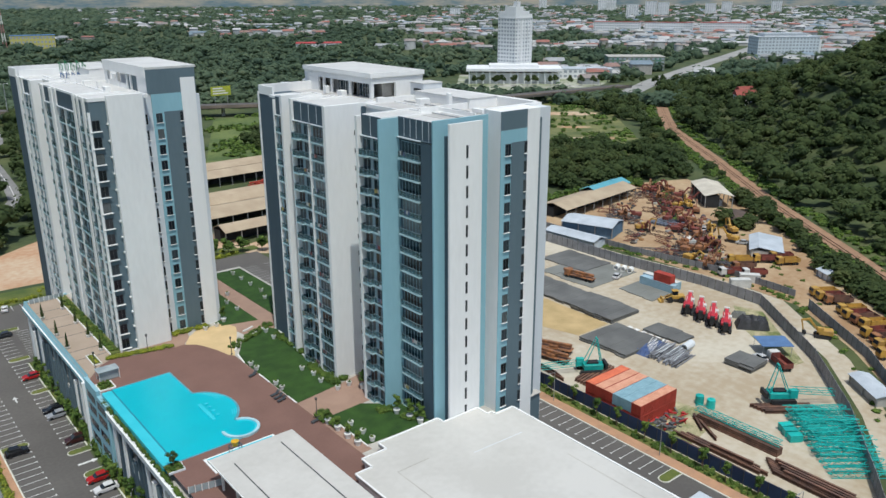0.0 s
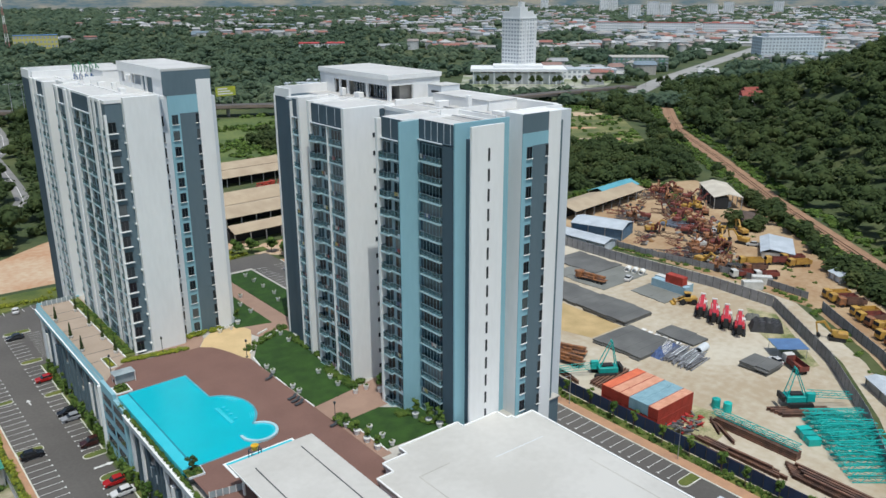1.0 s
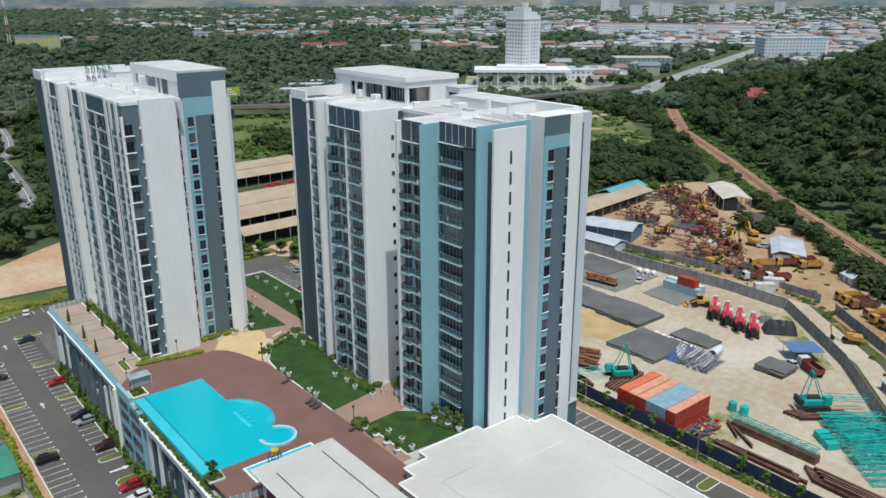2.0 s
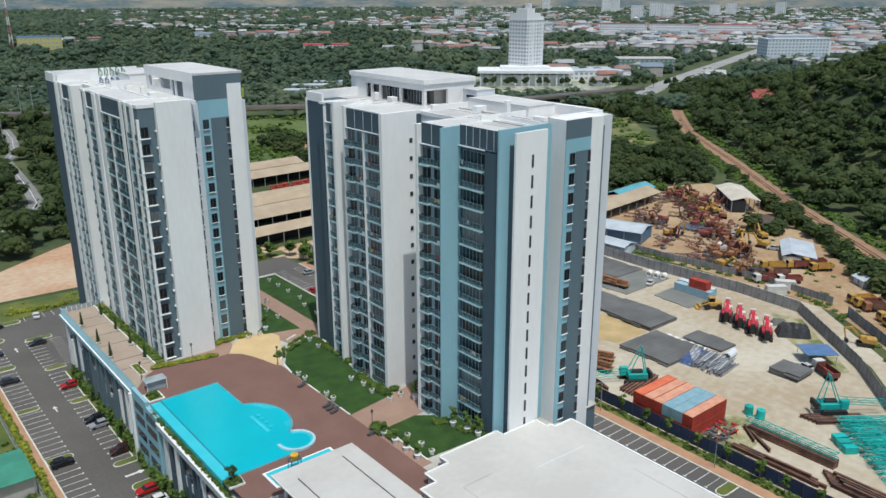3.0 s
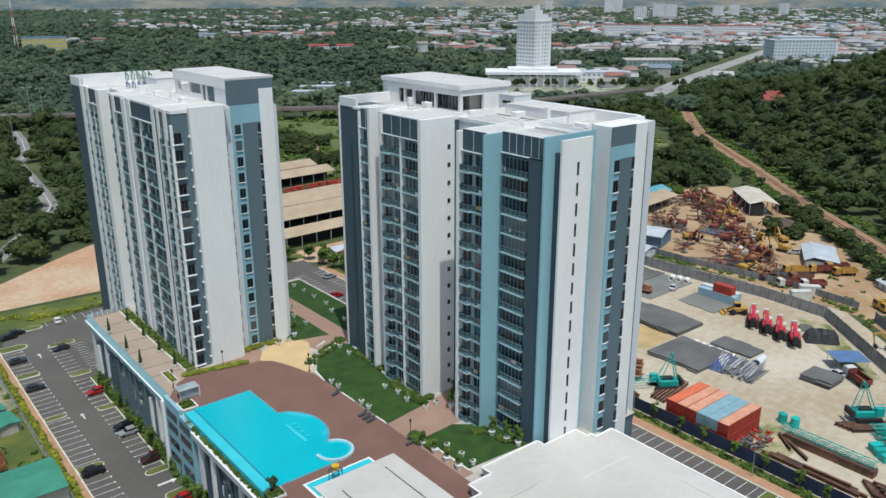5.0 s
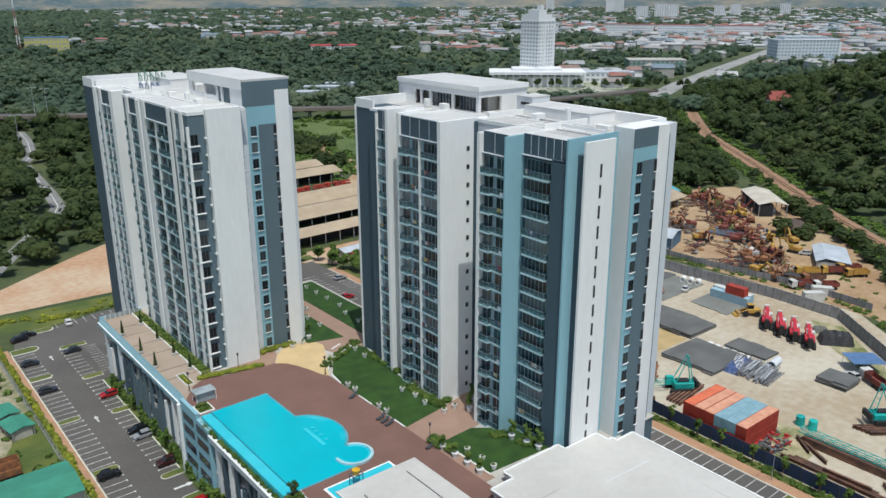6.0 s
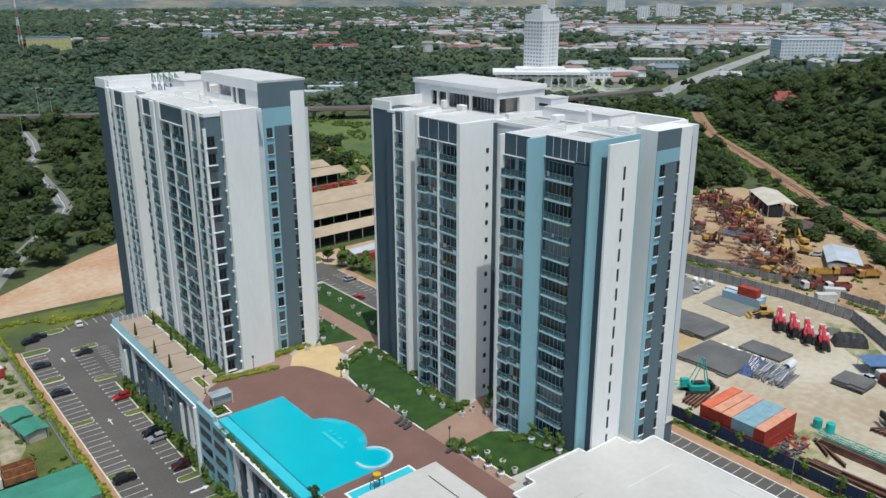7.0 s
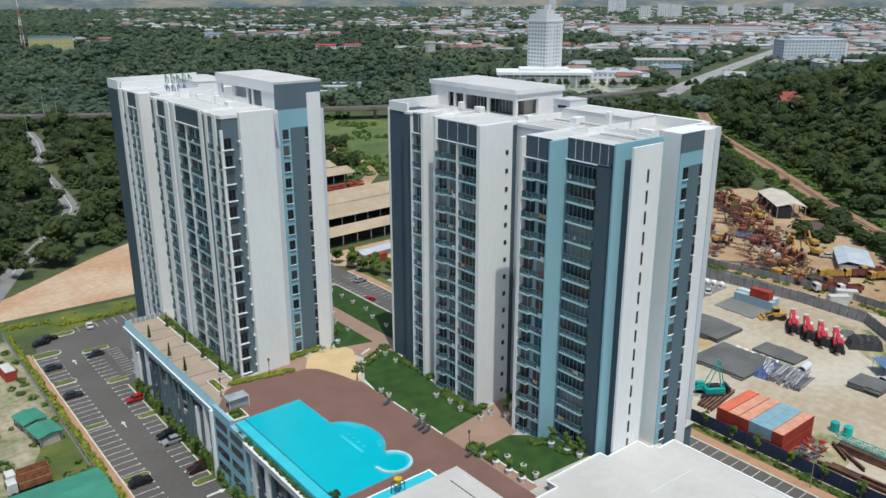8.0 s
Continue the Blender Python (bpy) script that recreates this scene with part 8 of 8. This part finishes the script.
def far_houses(n, seed):
    """Far roofs and walls of the town, too many to count."""
    r = random.Random(seed)
    bw, br = ([], []), ([], [])
    while n > 0:
        hd, d = radians(r.uniform(14, 67)), 760 + 3900 * r.random() ** 1.0
        x, y = d * math.sin(hd), d * math.cos(hd)
        dens = 1.7 * noise.noise((x / 240, y / 240, 3.1)) + (math.degrees(hd) - 36) / 40 - max(0.0, (1700 - d) / 1700)
        if dens < 0.05 or hill(x, y) > 1 or (d < 1100 and math.degrees(hd) < 36) or (d < 1250 and r.random() < 0.8) or near_line(x, y, [(560, 440), (671, 490), (953, 597), (1200, 690)]) < 30:
            continue
        n -= 1
        row = r.random() < 0.45
        L, W, H = (r.uniform(30, 80), r.uniform(10, 14), r.uniform(4, 7)) if row else (r.uniform(9, 26), r.uniform(8, 18), r.uniform(4, 13))
        a = radians(r.choice((-42, -42, -30, 48, -55)))
        c, s = math.cos(a), math.sin(a)
        P = lambda u, v, z: (x + u * c - v * s, y + u * s + v * c, z)
        b = len(bw[0])
        for z in (0, H):
            bw[0].extend((P(-L / 2, -W / 2, z), P(L / 2, -W / 2, z), P(L / 2, W / 2, z), P(-L / 2, W / 2, z)))
        bw[1].extend([(b, b + 1, b + 5), (b, b + 5, b + 4), (b + 1, b + 2, b + 6), (b + 1, b + 6, b + 5), (b + 2, b + 3, b + 7), (b + 2, b + 7, b + 6), (b + 3, b, b + 4), (b + 3, b + 4, b + 7)])
        b = len(br[0])
        e = 0.7
        br[0].extend((P(-L / 2 - e, -W / 2 - e, H), P(L / 2 + e, -W / 2 - e, H), P(L / 2 + e, W / 2 + e, H), P(-L / 2 - e, W / 2 + e, H), P(-L / 2, 0, H + W * 0.22), P(L / 2, 0, H + W * 0.22)))
        br[1].extend([(b, b + 1, b + 5), (b, b + 5, b + 4), (b + 2, b + 3, b + 4), (b + 2, b + 4, b + 5), (b + 1, b + 2, b + 5), (b + 3, b, b + 4)])
    return bw, br


bw, br = far_houses(3400, 11)
tagged(new("town_walls", np_mesh("town_walls", bw[0], bw[1], palette("town_wall_colours", [(0.50, 0.50, 0.49), (0.42, 0.40, 0.37), (0.54, 0.55, 0.55), (0.36, 0.38, 0.40)], 0.8, "island"))), "pale walls of the distant town", "town", "", "stuff")
tagged(new("town_roofs", np_mesh("town_roofs", br[0], br[1], palette("town_roof_colours", [(0.36, 0.37, 0.38), (0.30, 0.19, 0.16), (0.30, 0.31, 0.32), (0.48, 0.48, 0.48), (0.29, 0.25, 0.23), (0.36, 0.37, 0.38), (0.42, 0.42, 0.41), (0.32, 0.14, 0.11), (0.20, 0.26, 0.31), (0.50, 0.50, 0.51), (0.29, 0.32, 0.35), (0.34, 0.33, 0.32)], 0.8, "island"))), "grey, white and terracotta roofs of the distant town", "town", "", "stuff")
tt = []
r_ = random.Random(21)
while len(tt) < 7000:
    hd, d = radians(r_.uniform(5, 70)), 640 + 3900 * r_.random() ** 1.7
    x, y = d * math.sin(hd), d * math.cos(hd)
    if hill(x, y) > 1 or near_line(x, y, [(560, 440), (671, 490), (953, 597), (1200, 690)]) < 24 or math.hypot(x - 555, y - 565) < 92 or near_line(x, y, FLY) < 14:
        continue
    r = r_.uniform(3, 7) * (1 + d / 3500)
    tt.append((x, y, r * 0.5, r))
plant("town_trees", tt, 10, 1.2, "dark green trees among the distant houses", HAZEDLEAF, flat=0.8, fine=False)
ft = small_tree(10, 3.2, "round dark green park tree", "park trees", LEAF)
ft.matrix_basis = pose(520, 560, 0)
for i in range(26):
    copy_thing(ft, pose(505 + i * 7.5 + r_.uniform(-2, 2), 575 - i * 6.6 + r_.uniform(-5, 5), 0, 0, 0, r_.uniform(0, 360)))
for i, (hd, d, L) in enumerate(((16, 2900, 700), (24, 3300, 900), (33, 3600, 800), (45, 3900, 700), (60, 3500, 500), (21, 2000, 160))):
    a = radians(hd)
    x, y = d * math.sin(a), d * math.cos(a)
    solid("cleared_ground", ribbon([(x - L / 2 * math.cos(a), y + L / 2 * math.sin(a)), (x, y + 30), (x + L / 2 * math.cos(a), y - L / 2 * math.sin(a))], 150, -0.2, 0.3), SAND, "distant band of cleared sandy ground", "bare ground")

ring_t = []
while len(ring_t) < 3600:
    hd, d = radians(r_.uniform(3, 72)), r_.uniform(2300, 4750)
    r = r_.uniform(9, 22)
    ring_t.append((d * math.sin(hd), d * math.cos(hd), r * 0.3, r))
plant("horizon_woods", ring_t, 8, 2.2, "far woods towards the horizon", HAZEDLEAF, flat=0.55, fine=False)
wl = [(x, y, 0.3) for x, y in ((rng.uniform(-8, 15), rng.uniform(150, 240)) for _ in range(130)) if rng.random() < 0.7]
leaf_stuff("lot_weeds", wl, [(rng.uniform(0.4, 1.3),) * 2 + (rng.uniform(0.3, 0.9),) for _ in wl], 24, 0.3, LEAFY, "weeds and bushes in the gravel lot", "weeds", fine=False)

shed_t = [(x + rng.uniform(-3, 3), y + rng.uniform(-3, 3), rng.uniform(1.5, 4.5)) for x, y in ((302, 170), (294, 163), (289, 156), (284, 149), (278, 141), (272, 133), (268, 160), (271, 152), (306, 176), (298, 160), (263, 124)) for _ in range(6)]
leaf_stuff("yard_trees", shed_t, [(rng.uniform(1.3, 2.6),) * 3 for _ in shed_t], 60, 0.42, LEAF, "dark green trees round the machinery sheds", "trees", fine=False)
mt = [(x + rng.uniform(-5, 5), y + rng.uniform(-6, 6), rng.uniform(1.5, 5)) for x, y in ((206.8, 435.1), (214.3, 435.4), (220.8, 434.0), (201.2, 383.0), (203.9, 376.0), (206.1, 413.0), (212.5, 411.7), (223.3, 462.5), (230.6, 428.6)) for _ in range(7)]
leaf_stuff("meadow_trees", mt, [(rng.uniform(1.8, 3.4),) * 3 for _ in mt], 60, 0.5, LEAF, "rounded dark green trees on the meadow", "trees", fine=False)

# ---- hazy hills that close the horizon ----
hv, hf = [], []
for i in range(121):
    a = radians(-12 + i * 0.8)
    for j, (d, zz) in enumerate(((4200, -1), (4450, 0.35), (4650, 0.75), (4790, 1.0))):
        h = 150 + 45 * noise.noise((i / 9, j * 0.2, 1.7)) + 18 * noise.noise((i / 2.5, j * 0.7, 5.1))
        hv.append((d * math.sin(a), d * math.cos(a), zz * h if zz > 0 else -1))
for i in range(120):
    for j in range(3):
        b = i * 4 + j
        hf.append((b, b + 4, b + 5, b + 1))
# the blue-green slope colour carries the haze; no air is rendered before it
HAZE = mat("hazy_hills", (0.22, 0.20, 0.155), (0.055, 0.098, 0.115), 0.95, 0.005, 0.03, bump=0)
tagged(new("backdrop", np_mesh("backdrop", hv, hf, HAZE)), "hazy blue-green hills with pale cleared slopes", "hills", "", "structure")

# ---- small things round the back lots ----
solid("woodland_road_line", ribbon(WROAD[2:], 0.25, 0.045, 0.058), POT, "white centre line of the winding road", "road line")
spread(truck(CONTM["red"], CONTM["red"], "long red truck parked between the sheds", "red trucks", False, 9), [(160.5, 333.0, 4), (171.8, 333.6, 2), (182.8, 333.4, 184)])
solid("shed_track", ribbon([(186, 333), (205, 352), (216, 376), (224, 420), (235, 450)], 6, -0.2, 0.035), DIRT, "orange dirt track beside the long sheds", "track")
bt = small_tree(5.5, 2.3, "bushy green tree behind the back car park", "back trees", LEAFY)
bt.matrix_basis = pose(119, 231, 0)
for x, y in ((121.5, 226.5), (123.8, 230.2), (118.6, 237.0), (121.6, 240.5), (117.4, 244.4), (111.6, 247.6), (106.8, 248.4), (125.0, 222.8), (101.5, 248.8)):
    copy_thing(bt, pose(x, y, 0, 0, 0, rng.uniform(0, 360)))

hp = thing("tall_lamp", (115.7, 620.2, 7), "tall slim grey lamp pole beside the flyover", "street lamp", "tall lamp poles")
part("pole", tube(bmesh.new(), (0, 0, 0), (0, 0, 19), 0.3, 0.15, 8), STEEL, hp)
part("arm", tube(bmesh.new(), (-2, 0, 19), (2, 0, 19), 0.12, 0.12, 6), STEEL, hp)
part("lamp_head", boxes((-3, -0.25, 18.9, -2, 0.25, 19.1)), PALEGREY, hp)
part("lamp_head", boxes((2, -0.25, 18.9, 3, 0.25, 19.1)), PALEGREY, hp)
copy_thing(hp, pose(121.2, 608.9, 7))
copy_thing(hp, pose(87.6, 540.1, 0))
sd = [(246 - 34 * t + 0.8 * u, 116 - 52 * t - 0.6 * u, rng.uniform(0.8, 3.2)) for t, u in ((rng.random(), rng.uniform(1.5, 11)) for _ in range(120))]
leaf_stuff("truck_row_trees", sd, [(rng.uniform(1.2, 2.5),) * 3 for _ in sd], 50, 0.42, LEAF, "dark green trees behind the parked trucks", "trees", fine=False)
